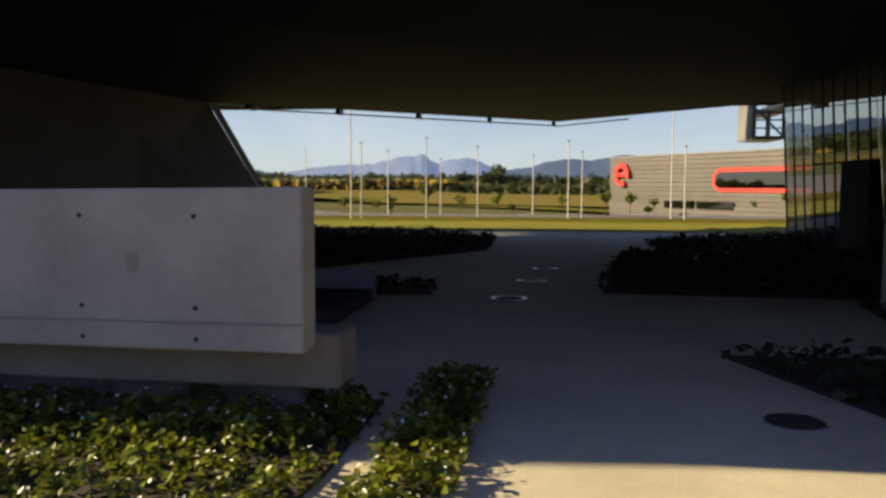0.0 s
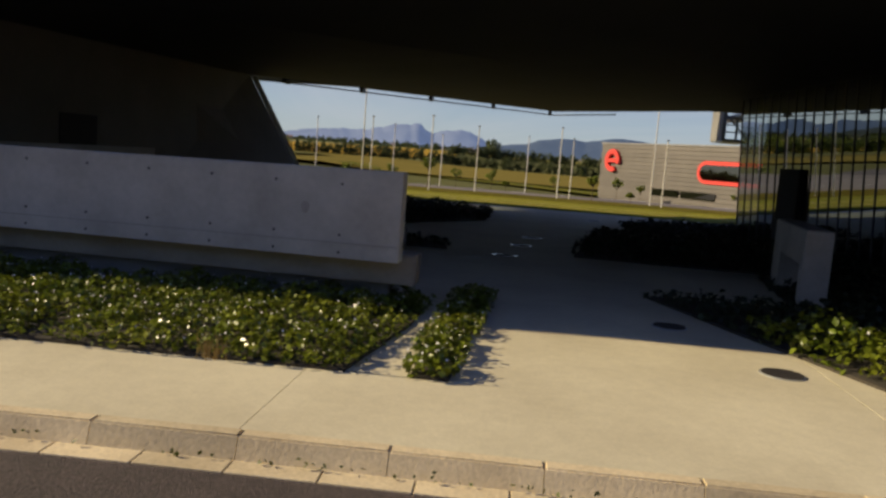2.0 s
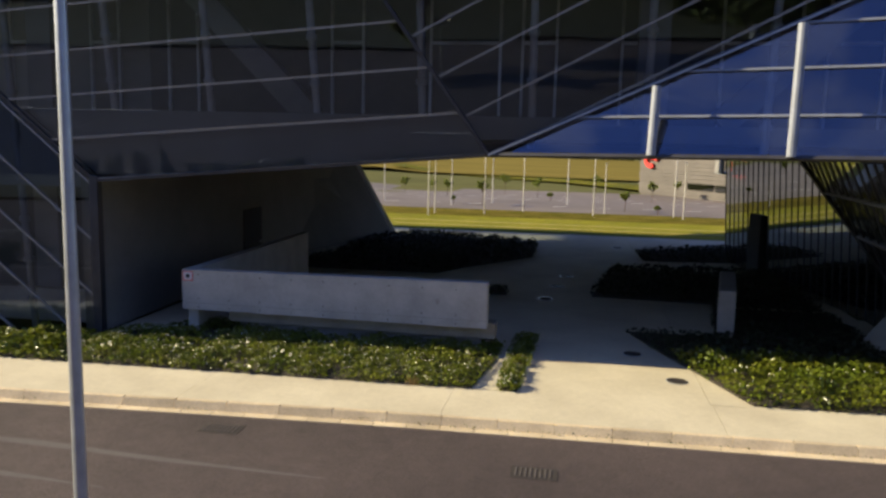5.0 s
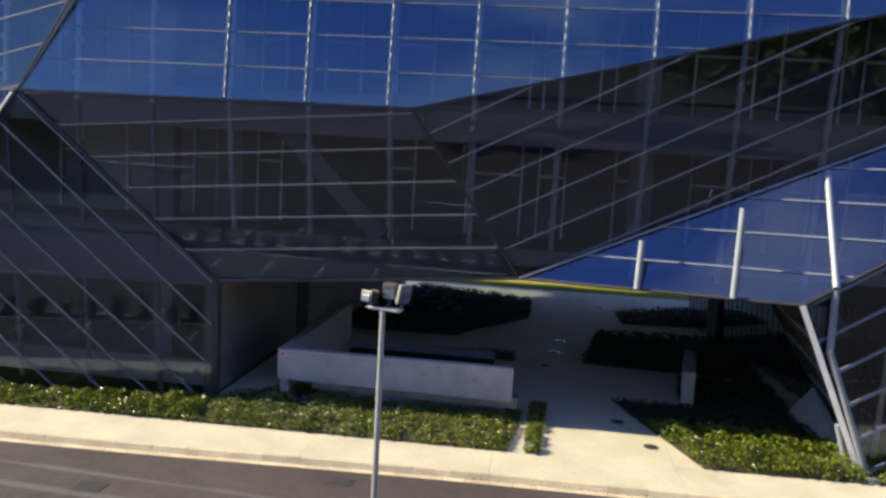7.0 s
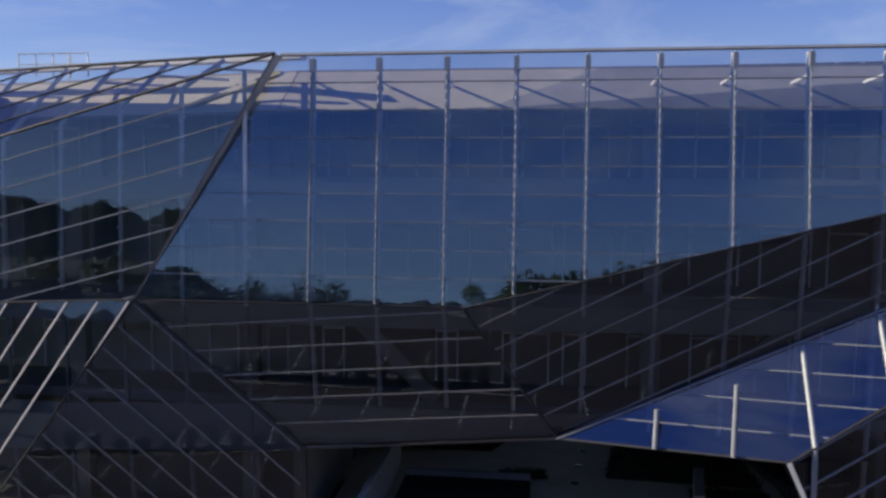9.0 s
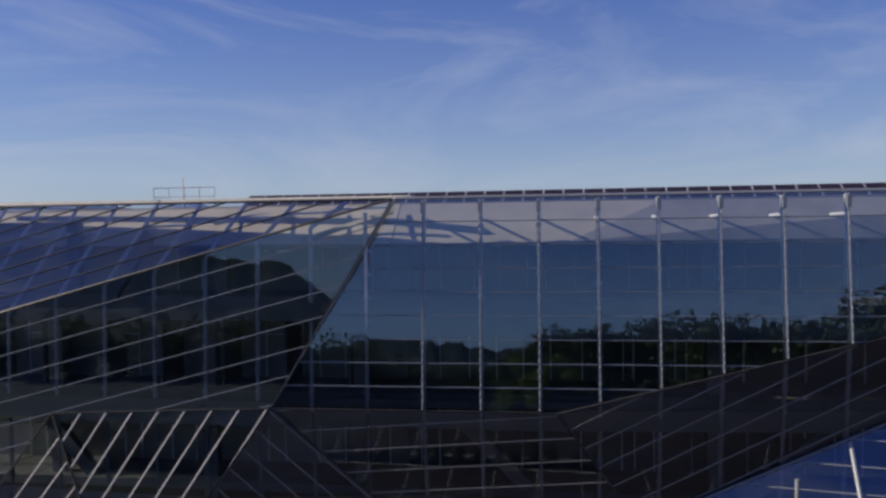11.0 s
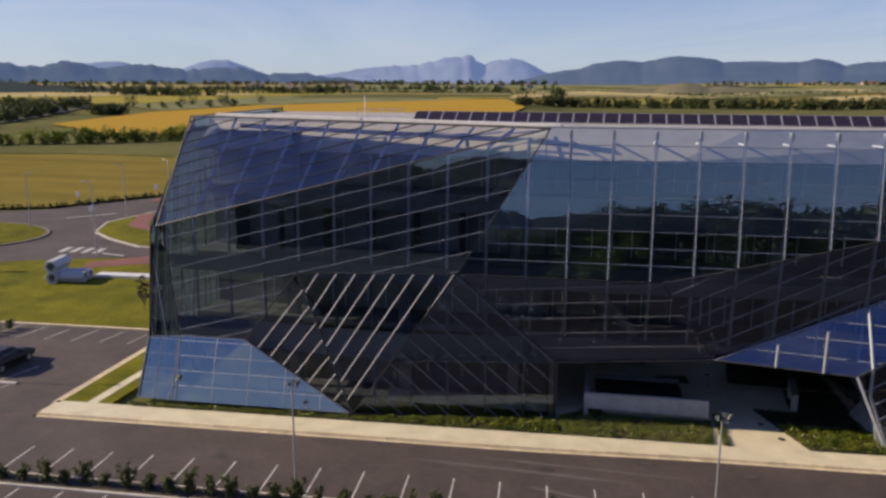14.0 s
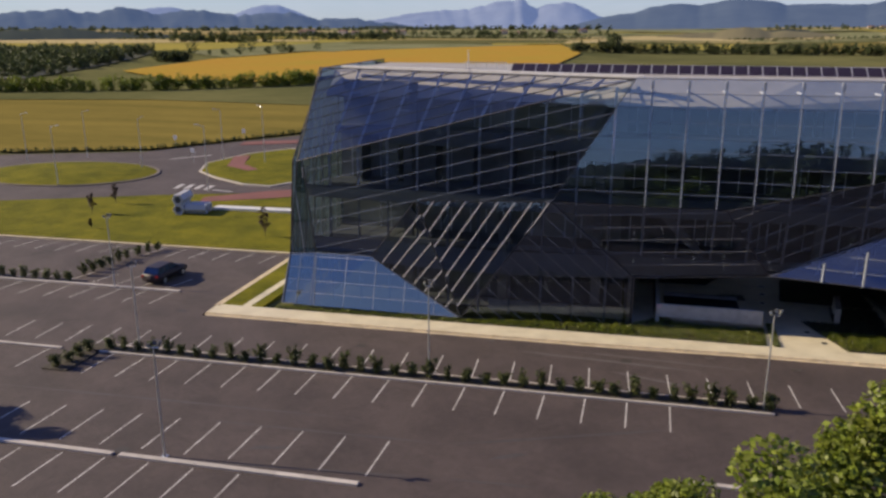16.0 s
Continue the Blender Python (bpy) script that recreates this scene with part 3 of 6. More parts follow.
def island(ring, name, label, mound=0.35, kerb_mat="kerb_pale"):
    ob = thing(name, label, "traffic island", kind="structure")
    bm = bmesh.new()
    prism(bm, ring, -0.2, 0.08)
    part("kerb", bm, M[kerb_mat], ob)
    cx, cy = sum(p[0] for p in ring) / len(ring), sum(p[1] for p in ring) / len(ring)
    bm = bmesh.new()
    rows = []
    for s, h in ((0.965, 0.085), (0.8, mound * 0.5), (0.5, mound * 0.85), (0.2, mound)):
        rows.append([bm.verts.new((cx + (x - cx) * s, cy + (y - cy) * s, h)) for x, y in ring])
    for a, b in zip(rows, rows[1:]):
        for i in range(len(ring)):
            j = (i + 1) % len(ring)
            bm.faces.new((a[i], a[j], b[j], b[i]))
    bm.faces.new(rows[-1])
    part("grass", bm, M["grass"], ob, smooth=True)
    return ob


island([(-97 + 14.5 * math.cos(a * math.pi / 18), 51.5 + 10.5 * math.sin(a * math.pi / 18)) for a in range(36)], "traffic_island", "round grassy island of the roundabout", 0.6, "asphalt_far")
island([(-81, 65), (-78, 57.5), (-73, 53.2), (-66, 49), (-61.5, 48.6), (-58, 55), (-57, 70), (-66, 82), (-74, 84), (-79, 76)], "traffic_island", "grassy splitter island with a pale kerb", 0.3)
flat([(-66, 37), (-57, 42), (-50, 47.6), (-52, 50.5), (-60, 46), (-67, 40)], 0.0, M["red_paving"], "cycle_path", "red paved cycle path", "path", 0.15)
flat([(-79, 71), (-75.5, 62), (-70, 58.5), (-69, 60), (-73.5, 64), (-77, 73)], 0.3, M["red_paving"], "cycle_path", "red paved path on the island", "path", 0.25)
flat([(-86, 86), (-74, 92), (-64, 90), (-64, 94), (-76, 96), (-87, 90)], 0.0, M["red_paving"], "cycle_path", "red paved crossing", "path", 0.15)
flat([(-62.0, 33.4), (-51.2, 33.9), (-51.2, 35.3), (-62.0, 34.8)], 0.25, M["white"], "low_wall", "low white wall on the lawn", "wall", 0.35)

# painted lines
markings = thing("parking_markings", "worn white painted lines of the parking bays", "road marking", kind="structure")


def line(u0, v0, u1, v1, wide=0.085, z=ROAD_Z + 0.004, parent=None):
    a, b = Vector((*S(u0, v0), 0)), Vector((*S(u1, v1), 0))
    s = (b - a).normalized().cross(Vector((0, 0, 1))) * wide / 2
    bm = bmesh.new()
    bm.faces.new([bm.verts.new((p.x, p.y, z)) for p in (a - s, b - s, b + s, a + s)][::1])
    bmesh.ops.recalc_face_normals(bm, faces=bm.faces[:])
    for f in bm.faces:
        if f.normal.z < 0:
            f.normal_flip()
    return part("line", bm, M["paint"], parent or markings)


for i in range(18):
    line(-8.42 - 2.5 * i, -11.0, -8.36 - 2.5 * i, -7.75)
for i in range(24):
    line(1.6 - 2.5 * i, -3.15, 1.75 - 2.5 * i, -6.3)
for i in range(17):
    line(-23.63 - 2.528 * i, -18.88, -23.5 - 2.528 * i, -15.27)
for i in range(15):
    line(-30.12 - 2.56 * i, -23.5, -29.95 - 2.56 * i, -20.1)
for i in range(16):
    line(-46.0 - 2.5 * i, 14.9, -45.5 - 2.5 * i, 18.35)
for i in range(8):
    line(-50.5 - 2.5 * i, 5.65, -49.6 - 2.5 * i, 9.0)
for i in range(9):
    line(-49.5 - 2.5 * i, 2.2, -49.2 - 2.5 * i, 5.35)
crossing = thing("zebra_crossing", "white painted zebra stripes", "road marking", kind="structure")
for i in range(4):
    x, y = -74.2 + 1.55 * i, 44.6 + 0.05 * i
    line(x, y - 0.025 * x, x - 0.5, y + 3.0 - 0.025 * x, 0.75, -0.04, crossing)
line(-68.5, 44.9 + 1.71, -65.2, 44.2 + 1.63, 0.45, -0.04, crossing)
line(-89.4, 67.7 + 2.2, -84.7, 73.4 + 2.1, 0.5, -0.04, crossing)

# behind the building: lawn, lot, fields
ring_sheet([(-39.3, 31.0), (60, 31.0), (60, 39.2), (-39.3, 39.2)], 8, 0.02, M["lawn"], "lawn", "lawn behind the passage, its strong sunlight painted into the green", "grass")
ring_sheet([(-39.3, 39.2), (60, 39.2), (60, 44.6), (-39.3, 44.6)], 4, 0.03, M["rough_grass"], "verge", "rough unmown olive grass along the rear lot", "grass")
for y0, y1 in ((33.2, 33.5), (35.4, 35.7)):
    ring_sheet([(-39.3, y0), (60, y0), (60, y1), (-39.3, y1)], 12, 0.035, M["pale_field"], "lawn_edge", "narrow pale strip across the lawn", "grass")
ring_sheet([(-39.3, 44.6), (75, 44.6), (75, 100), (-39.3, 100)], 8, -0.02, M["asphalt_far"], "road", "warm grey asphalt of the rear car park", "road")
rear = thing("parking_markings", "white bay lines of the rear car park", "road marking", kind="structure")
for r in (50, 62, 74, 86):
    for i in range(20):
        x = -32 + 3.4 * i
        line(x, r - 0.025 * x, x + 1.1, r + 0.5 - 0.025 * x, 0.25, land_z(x, r) + 0.02, rear)
ring_sheet([(-39.3, 152), (-2, 125), (10, 107), (20, 96), (60, 70), (75, 66), (75, 78), (22, 109), (12, 121), (-2, 138), (-39.3, 166)], 10, 0.12, M["grass"], "verge", "strip of grass beyond the rear lot", "grass")
ring_sheet([(-420, 70), (-122, 67.5), (-99, 77), (-81, 107), (-39.3, 140), (40, 140), (75, 100), (320, 100), (320, 340), (-60, 340), (-139, 250), (-172, 197), (-222, 172), (-420, 100)], 40, 0.1, M["stubble"], "field", "wide straw-coloured stubble field", "field")
ring_sheet([(-290, 375), (-278, 322), (-205, 258), (-158, 258), (-95, 330), (-60, 420), (-54, 560), (-83, 703), (-135, 664), (-268, 552), (-300, 455)], 40, 0.35, M["gold"], "field", "golden ripe wheat field", "field")
ring_sheet([(-700, 330), (-420, 250), (-330, 320), (-400, 470), (-720, 460)], 60, 0.3, M["green_field"], "field", "green crop field", "field")
ring_sheet([(-570, 720), (-380, 545), (-300, 470), (-275, 562), (-90, 680), (-310, 760)], 60, 0.32, M["green_field"], "field", "grey-green crop field", "field")
ring_sheet([(-420, 100), (-235, 152), (-160, 170), (-104, 164), (-60, 190), (-60, 230), (-105, 288), (-112, 306), (-157, 246), (-190, 216), (-240, 196), (-420, 150)], 20, 0.25, M["land"], "verge", "dark rough grass below the tree row", "grass")
ring_sheet([(-200, 975), (-142, 676), (-84, 716), (-50, 640), (70, 650), (85, 900), (75, 1180), (-70, 1200)], 60, 0.4, M["lime"], "field", "yellow-green crop field beyond the tree row", "field")
ring_sheet([(95, 625), (430, 640), (640, 1000), (360, 1060), (300, 1110), (180, 850)], 60, 0.38, M["ochre"], "field", "rough ochre grass slope with scattered bushes", "field")
ring_sheet([(-130, 1260), (40, 1390), (115, 1840), (-40, 1720)], 60, 0.6, M["pale_field"], "field", "pale mown strip beside the low hill", "field")
ring_sheet([(-620, 560), (-400, 640), (-300, 790), (-420, 860), (-760, 760)], 60, 0.42, M["green_field"], "field", "pale green field beside the woods", "field")
ring_sheet([(-330, 800), (-90, 720), (120, 900), (-60, 1010), (-300, 960)], 60, 0.44, M["pale_field"], "field", "pale dry field in the plain", "field")
rng = np.random.default_rng(11)
FIELDS = ("pale_field", "green_field", "green_field", "lime", "pale_field", "green_field", "land", "green_field", "straw_field")
for i in range(46):
    d = 860 + 1900 * (i / 46) ** 1.25
    a = radians(rng.uniform(-42, 34))
    cx, cy = d * math.sin(a), d * math.cos(a)
    w, h = rng.uniform(90, 330) * (0.6 + d / 1800), rng.uniform(60, 170) * (0.5 + d / 1500)
    tw = rng.uniform(-0.25, 0.25)
    ring = []
    for sx, sy in ((-1, -1), (0.1, -1.1), (1, -0.9), (1.05, 0.9), (-0.1, 1.1), (-0.95, 1)):
        px, py = sx * w * rng.uniform(0.85, 1.1), sy * h * rng.uniform(0.8, 1.1)
        ring.append((cx + px * math.cos(tw) - py * math.sin(tw), cy + px * math.sin(tw) + py * math.cos(tw)))
    kind_of = FIELDS[int(rng.integers(len(FIELDS)))]
    ring_sheet(ring, 130, 0.5 + 0.05 * i, M[kind_of], "field", "far " + kind_of.replace("_", " ").replace("field", "").strip() + " crop field in the plain", "field")


# ---- hills and mountains round the plain ----
def ridge(name, label, mat, dist, peaks, a0, a1, base, rough, seed, depth=500, shape=2.0, blend=0.12):
    """A range of hills along an arc: peaks are (bearing, height, width); rough is the fine unevenness of crest and spurs."""
    n = int((a1 - a0) / 0.16)
    rows = 11
    verts, faces = [], []
    for i in range(n + 1):
        a = a0 + (a1 - a0) * i / n
        h = (1 - blend) * max([hp * math.exp(-(abs((a - b) / w) ** shape)) for b, hp, w in peaks] + [0])
        h += blend * min(max(hp for _, hp, _ in peaks), sum(hp * math.exp(-(abs((a - b) / w) ** shape)) for b, hp, w in peaks))
        h += rough * 0.8 * noise.noise((a * 0.55, seed, 0))
        crest = rough * (0.5 * noise.noise((a * 1.6, seed, 3)) + 0.28 * noise.noise((a * 4.5, seed, 7)) + 0.12 * noise.noise((a * 11, seed, 9)))
        fade = min(1.0, 6 * min(i / n, 1 - i / n))
        h = base + max(0.0, h) * fade
        c, s = math.cos(radians(a)), math.sin(radians(a))
        for k in range(rows):
            f = k / (rows - 2)
            dd = depth * (f - 1)
            rise = smooth01(f) * 0.55 + f * 0.45 if f <= 1 else 0.5
            spur = 4 * rise * (1 - rise) * rough * 0.8 * (noise.noise((a * 0.7, k * 0.6, seed + 2.0)) + 0.4 * noise.noise((a * 1.6, k * 1.3, seed + 5.0)))
            verts.append(((dist + dd) * s, (dist + dd) * c, -6 + (h + 6) * rise + (spur + crest * rise**4) * fade))
    for i in range(n):
        for k in range(rows - 1):
            q = i * rows + k
            faces.append((q, q + rows, q + rows + 1, q + 1))
    me = mesh_of(name, verts, faces, mat, True)
    return tagged(new(name, me), label, "hill", kind="structure")


ridge("backdrop", "pale rocky mountain with blue haze painted into its colour", M["mountain"], 4300, [(-8.5, 160, 0.9), (-9.7, 142, 3.2), (-5.6, 136, 2.5), (-13.5, 90, 5.0), (-2.0, 58, 4.5), (-18, 50, 4)], -24, 5, 14, 15, 1.3, 1100, 2.0, 0.35)
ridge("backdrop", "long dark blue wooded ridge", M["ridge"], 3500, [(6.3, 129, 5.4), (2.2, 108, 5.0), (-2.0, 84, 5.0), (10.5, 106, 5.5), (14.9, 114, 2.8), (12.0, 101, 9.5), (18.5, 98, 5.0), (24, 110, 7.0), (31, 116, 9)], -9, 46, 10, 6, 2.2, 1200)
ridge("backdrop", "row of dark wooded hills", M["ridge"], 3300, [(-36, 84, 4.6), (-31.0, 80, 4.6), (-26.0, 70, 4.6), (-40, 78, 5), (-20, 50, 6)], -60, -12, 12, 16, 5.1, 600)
ridge("backdrop", "low hills with blue haze painted into their colour", M["mountain"], 4200, [(-26, 128, 3.5), (-33, 115, 4)], -42, -19, 10, 10, 8.1, 350)
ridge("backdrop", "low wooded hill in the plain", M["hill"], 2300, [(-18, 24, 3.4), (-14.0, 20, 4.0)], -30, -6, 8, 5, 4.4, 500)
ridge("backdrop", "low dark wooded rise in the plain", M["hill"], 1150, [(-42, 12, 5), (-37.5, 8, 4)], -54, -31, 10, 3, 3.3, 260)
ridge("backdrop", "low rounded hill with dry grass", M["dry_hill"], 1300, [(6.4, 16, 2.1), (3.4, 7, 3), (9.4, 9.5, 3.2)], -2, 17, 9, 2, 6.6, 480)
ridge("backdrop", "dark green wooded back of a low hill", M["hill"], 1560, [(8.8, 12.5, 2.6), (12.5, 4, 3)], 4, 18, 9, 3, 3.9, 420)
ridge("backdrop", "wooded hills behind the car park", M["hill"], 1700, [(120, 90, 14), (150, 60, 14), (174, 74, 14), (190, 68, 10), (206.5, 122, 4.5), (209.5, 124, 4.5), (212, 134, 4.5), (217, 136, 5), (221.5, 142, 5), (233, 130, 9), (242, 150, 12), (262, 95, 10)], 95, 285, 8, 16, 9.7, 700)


# ---- the building ----
H_TOP = 18.33


def on_a(x, z):
    return Vector((x, 4.25 + (z - 9.38) * 0.0963, z))


def on_i(x, z):
    return Vector((x, 4.25 - 0.05 * (x + 17.07) + 0.062 * (z - 9.38), z))


def front(x, z):
    """The glass face of the upper block: two upright planes that meet in a slanting edge."""
    edge = -17.07 + (z - 9.38) * 0.609
    return on_a(x, z) if x > edge else on_i(x, z)


J3 = on_i(-17.07, 9.38)
J1 = on_a(-4.78, 9.38)
R0 = on_a(-11.62, H_TOP)
J2 = Vector((-1.42, 4.84, 4.62))
PT = Vector((-10.83, 4.95, 3.78))
J4 = Vector((6.03, 3.03, 4.75))
END = 20.0
E1 = on_a(END, 9.38 + 0.245 * (END + 4.78))
E2R = Vector((END, 5.25, 4.79 + 0.448 * (END + 1.35)))
nf = (J4 - J2).cross(E2R - J2)
F_R = Vector((END, 0, 4.75 + 0.62 * (END - 6.03)))
F_R.y = J2.y - (nf.x * (F_R.x - J2.x) + nf.z * (F_R.z - J2.z)) / nf.y
J5 = Vector((8.44, 4.14, 0.02))
RT = on_a(END, H_TOP)
R0C = on_i(-11.62, H_TOP)
C2 = on_i(-37.25, 11.57)
E2 = on_i(-36.21, 4.03)
C4 = on_i(-31.38, 4.11)
V1 = on_i(-27.65, 8.87)
C5 = Vector((-23.9, 3.36, 0.05))
C5K = Vector((-23.68, 3.3, 0.05))
C3 = Vector((-38.75, 3.36, 0.05))
F0 = Vector((-35.9, 3.2, 0.05))
O2 = Vector((-38.5, 4.9, 3.85))
C2O = Vector((-37.69, 5.39, 11.43))
C1 = Vector((-38.14, 12.0, 18.5))

building = thing("office_building", "large faceted glass office building with leaning glass planes", "building")


def cut(poly, nx, ny, d):
    """The part of a plane polygon where nx*x + ny*y <= d."""
    out = []
    for i in range(len(poly)):
        p, q = poly[i - 1], poly[i]
        a, b = nx * p[0] + ny * p[1] - d, nx * q[0] + ny * q[1] - d
        if (a <= 0) != (b <= 0):
            t = a / (a - b)
            out.append((p[0] + (q[0] - p[0]) * t, p[1] + (q[1] - p[1]) * t))
        if b <= 0:
            out.append(q)
    return out


def area(poly):
    return 0.5 * sum(poly[i - 1][0] * poly[i][1] - poly[i][0] * poly[i - 1][1] for i in range(len(poly)))


prng = random.Random(5)


def facet(label, ring, along, row, col, glass="glass", joint="joint", wide=0.05, rows=True, cols=False, edge=0.07, shift=0.0, tilt=0.0007, col_shift=0.0):
    """One plane of the facade: panes between joints that run along a direction, with a bar on each joint."""
    pts = [Vector(p) for p in ring]
    nrm = Vector((0, 0, 0))
    for i in range(len(pts)):
        nrm += (pts[i] - pts[0]).cross(pts[(i + 1) % len(pts)] - pts[0])
    nrm.normalize()
    if nrm.y > 0:
        nrm.negate()
    u = Vector(along)
    u = (u - nrm * u.dot(nrm)).normalized()
    if u.x < 0:
        u.negate()
    v = nrm.cross(u)
    if v.z < 0:
        v.negate()
    o = pts[0]
    poly = [((p - o).dot(u), (p - o).dot(v)) for p in pts]
    if area(poly) < 0:
        poly.reverse()
    mean = sum((p - o).dot(nrm) for p in pts) / len(pts)
    plane = new("facet")
    plane.empty_display_size = 0.2
    plane.parent = building
    plane["label"] = label
    lo_u, hi_u = min(p[0] for p in poly), max(p[0] for p in poly)
    lo_v, hi_v = min(p[1] for p in poly), max(p[1] for p in poly)
    r0 = math.floor((lo_v - shift) / row)
    r1 = math.ceil((hi_v - shift) / row)
    c0, c1 = math.floor((lo_u - col_shift) / col), math.ceil((hi_u - col_shift) / col)
    for r in range(r0, r1):
        a, b = shift + r * row, shift + (r + 1) * row
        strip = cut(cut(poly, 0, -1, -a), 0, 1, b)
        if len(strip) < 3:
            continue
        for c in range(c0, c1):
            cell = cut(cut(strip, -1, 0, -(col_shift + c * col)), 1, 0, col_shift + (c + 1) * col)
            if len(cell) < 3 or area(cell) < 0.01:
                continue
            mx, my = sum(p[0] for p in cell) / len(cell), sum(p[1] for p in cell) / len(cell)
            tu, tv = prng.gauss(0, tilt), prng.gauss(0, tilt)
            vs = [o + u * x + v * y + nrm * (mean + (x - mx) * tu + (y - my) * tv) for x, y in cell]
            put("pane", mesh_of("pane", vs, [tuple(range(len(vs)))], M[glass]), plane)
        if rows and r > r0:
            hits = []
            for i in range(len(poly)):
                p, q = poly[i - 1], poly[i]
                if (p[1] - a) * (q[1] - a) < 0:
                    hits.append(p[0] + (q[0] - p[0]) * (a - p[1]) / (q[1] - p[1]))
            hits.sort()
            for x0, x1 in zip(hits[::2], hits[1::2]):
                if x1 - x0 > 0.3:
                    part("transom", bar(o + u * (x0 + 0.06) + v * a + nrm * mean, o + u * (x1 - 0.06) + v * a + nrm * mean, wide, 0.06, nrm), M[joint], plane)
    if cols:
        for c in range(c0 + 1, c1):
            a = col_shift + c * col
            hits = []
            for i in range(len(poly)):
                p, q = poly[i - 1], poly[i]
                if (p[0] - a) * (q[0] - a) < 0:
                    hits.append(p[1] + (q[1] - p[1]) * (a - p[0]) / (q[0] - p[0]))
            hits.sort()
            for x0, x1 in zip(hits[::2], hits[1::2]):
                if x1 - x0 > 0.3:
                    part("mullion", bar(o + u * a + v * (x0 + 0.05) + nrm * mean, o + u * a + v * (x1 - 0.05) + nrm * mean, wide, 0.05, nrm), M[joint], plane)
    if edge:
        for i in range(len(poly)):
            p, q = poly[i - 1], poly[i]
            a, b = o + u * p[0] + v * p[1] + nrm * mean, o + u * q[0] + v * q[1] + nrm * mean
            part("edge_profile", bar(a, b, edge, 0.09, nrm), M["gasket"], plane)
    return plane


X = Vector((1, 0, 0))
G_B = Vector((END, F_R.y + 1.0, 0.02))
PT0 = Vector((PT.x, PT.y, 0.02))
facet("upright upper glass plane that mirrors the sky", [J3, J1, E1, RT, R0], X, 1.0, 2.46, shift=0.0, wide=0.045, edge=0.03, col_shift=-10.4 + 17.07 - 2.46 * 3)
facet("dark overhanging glass plane above the passage", [PT, J2, J1, J3], Vector((10.96, -0.12, 0.87)), 0.995, 2.46, glass="glass_dark", joint="joint_warm", shift=0.035)
facet("dark rising band of overhanging glass", [J2, E2R, E1, J1], Vector((6.46, -0.01, 3.31)), 0.998, 2.8, glass="glass_dark", joint="joint_warm", shift=-0.04)
facet("blue glass plane leaning back over the passage", [J2, J4, F_R, E2R], Vector((0.975, -0.23, 0.012)), 1.08, 2.5, glass="glass_clear", joint="joint", wide=0.05, shift=-0.16)
facet("dark glass plane at the foot of the right block", [J4, J5, G_B, F_R], F_R - J4, 1.04, 2.6, wide=0.085, glass="glass_dark", joint="joint", shift=-0.16)
facet("dark glass plane with joints falling to the passage", [J3, PT, PT0, C5K], PT - J3, 1.01, 2.6, glass="glass_dark", joint="joint_warm", shift=-0.135)
facet("dark glass plane with bright slanting joints", [V1, J3, C5K], Vector((5.51, 0.89, 8.39)), 1.04, 2.8, wide=0.07, joint="white", glass="glass_dark", shift=-0.18)
facet("small dark glass plane with slanting joints", [V1, C5K, C4], V1 - C4, 1.03, 2.8, wide=0.06, joint="white", glass="glass_dark", shift=-0.005)
facet("upright glass plane of the corner block", [R0C, J3, V1, C4, E2, C2], R0C - C2, 1.045, 2.7, wide=0.05, glass="glass_mid", shift=0.15, edge=0.03)
part("edge_return", plate([J3, R0C, R0 + Vector((0.05, 0.02, 0))], 0.03), M["column_grey"], building, "narrow grey metal return between two glass planes")
facet("leaning glass plane below the roof edge", [R0C, C2, C2O, C1], R0C - C2, 1.0, 2.6, glass="glass_roof", wide=0.05, joint="joint_dark")
facet("blue glass plane at the foot of the corner", [F0, C5, C4], X, 1.0, 2.5, glass="glass_blue", wide=0.035, joint="column_grey", cols=True, edge=0)
facet("blue glass plane at the foot of the corner", [F0, C4, E2], X, 1.0, 2.5, glass="glass_blue", wide=0.035, joint="column_grey", cols=True, edge=0)
facet("blue corner pane that mirrors leaves", [C3, F0, E2, O2], X, 1.0, 1.25, glass="glass_blue", wide=0.035, cols=True, edge=0)
for a, b in ((C3, C5), (C5, C4), (C4, E2), (E2, O2), (O2, C3), (F0, E2)):
    part("edge_profile", bar(a, b, 0.07, 0.09, (0, -1, 0.3)), M["joint"], building, "thin grey edge profile of the blue glass")
facet("narrow glass plane of the corner", [E2, C2, C2O, O2], C2 - E2, 1.0, 1.2, joint="mullion", wide=0.04, glass="glass_side")
B0, B1 = Vector((-39.0, 30, 0.05)), Vector((-38.0, 30, 18.6))
facet("glass side wall", [C3, O2, C2O, C1, B1, B0], Vector((0, 1, 0.1)), 1.1, 2.6, joint="mullion", wide=0.04, glass="glass_side")


def building_part(name, bm, mat, label=""):
    return part(name, bm, M[mat], building, label)


def level_band(ring, z0, z1):
    """The part of a facet between two heights."""
    poly = [Vector(p) for p in ring]
    for sign, z in ((1, z1), (-1, -z0)):
        out = []
        for i in range(len(poly)):
            p, q = poly[i - 1], poly[i]
            a, b = sign * p.z - z, sign * q.z - z
            if (a <= 0) != (b <= 0):
                out.append(p.lerp(q, a / (a - b)))
            if b <= 0:
                out.append(q)
        poly = out
    return poly


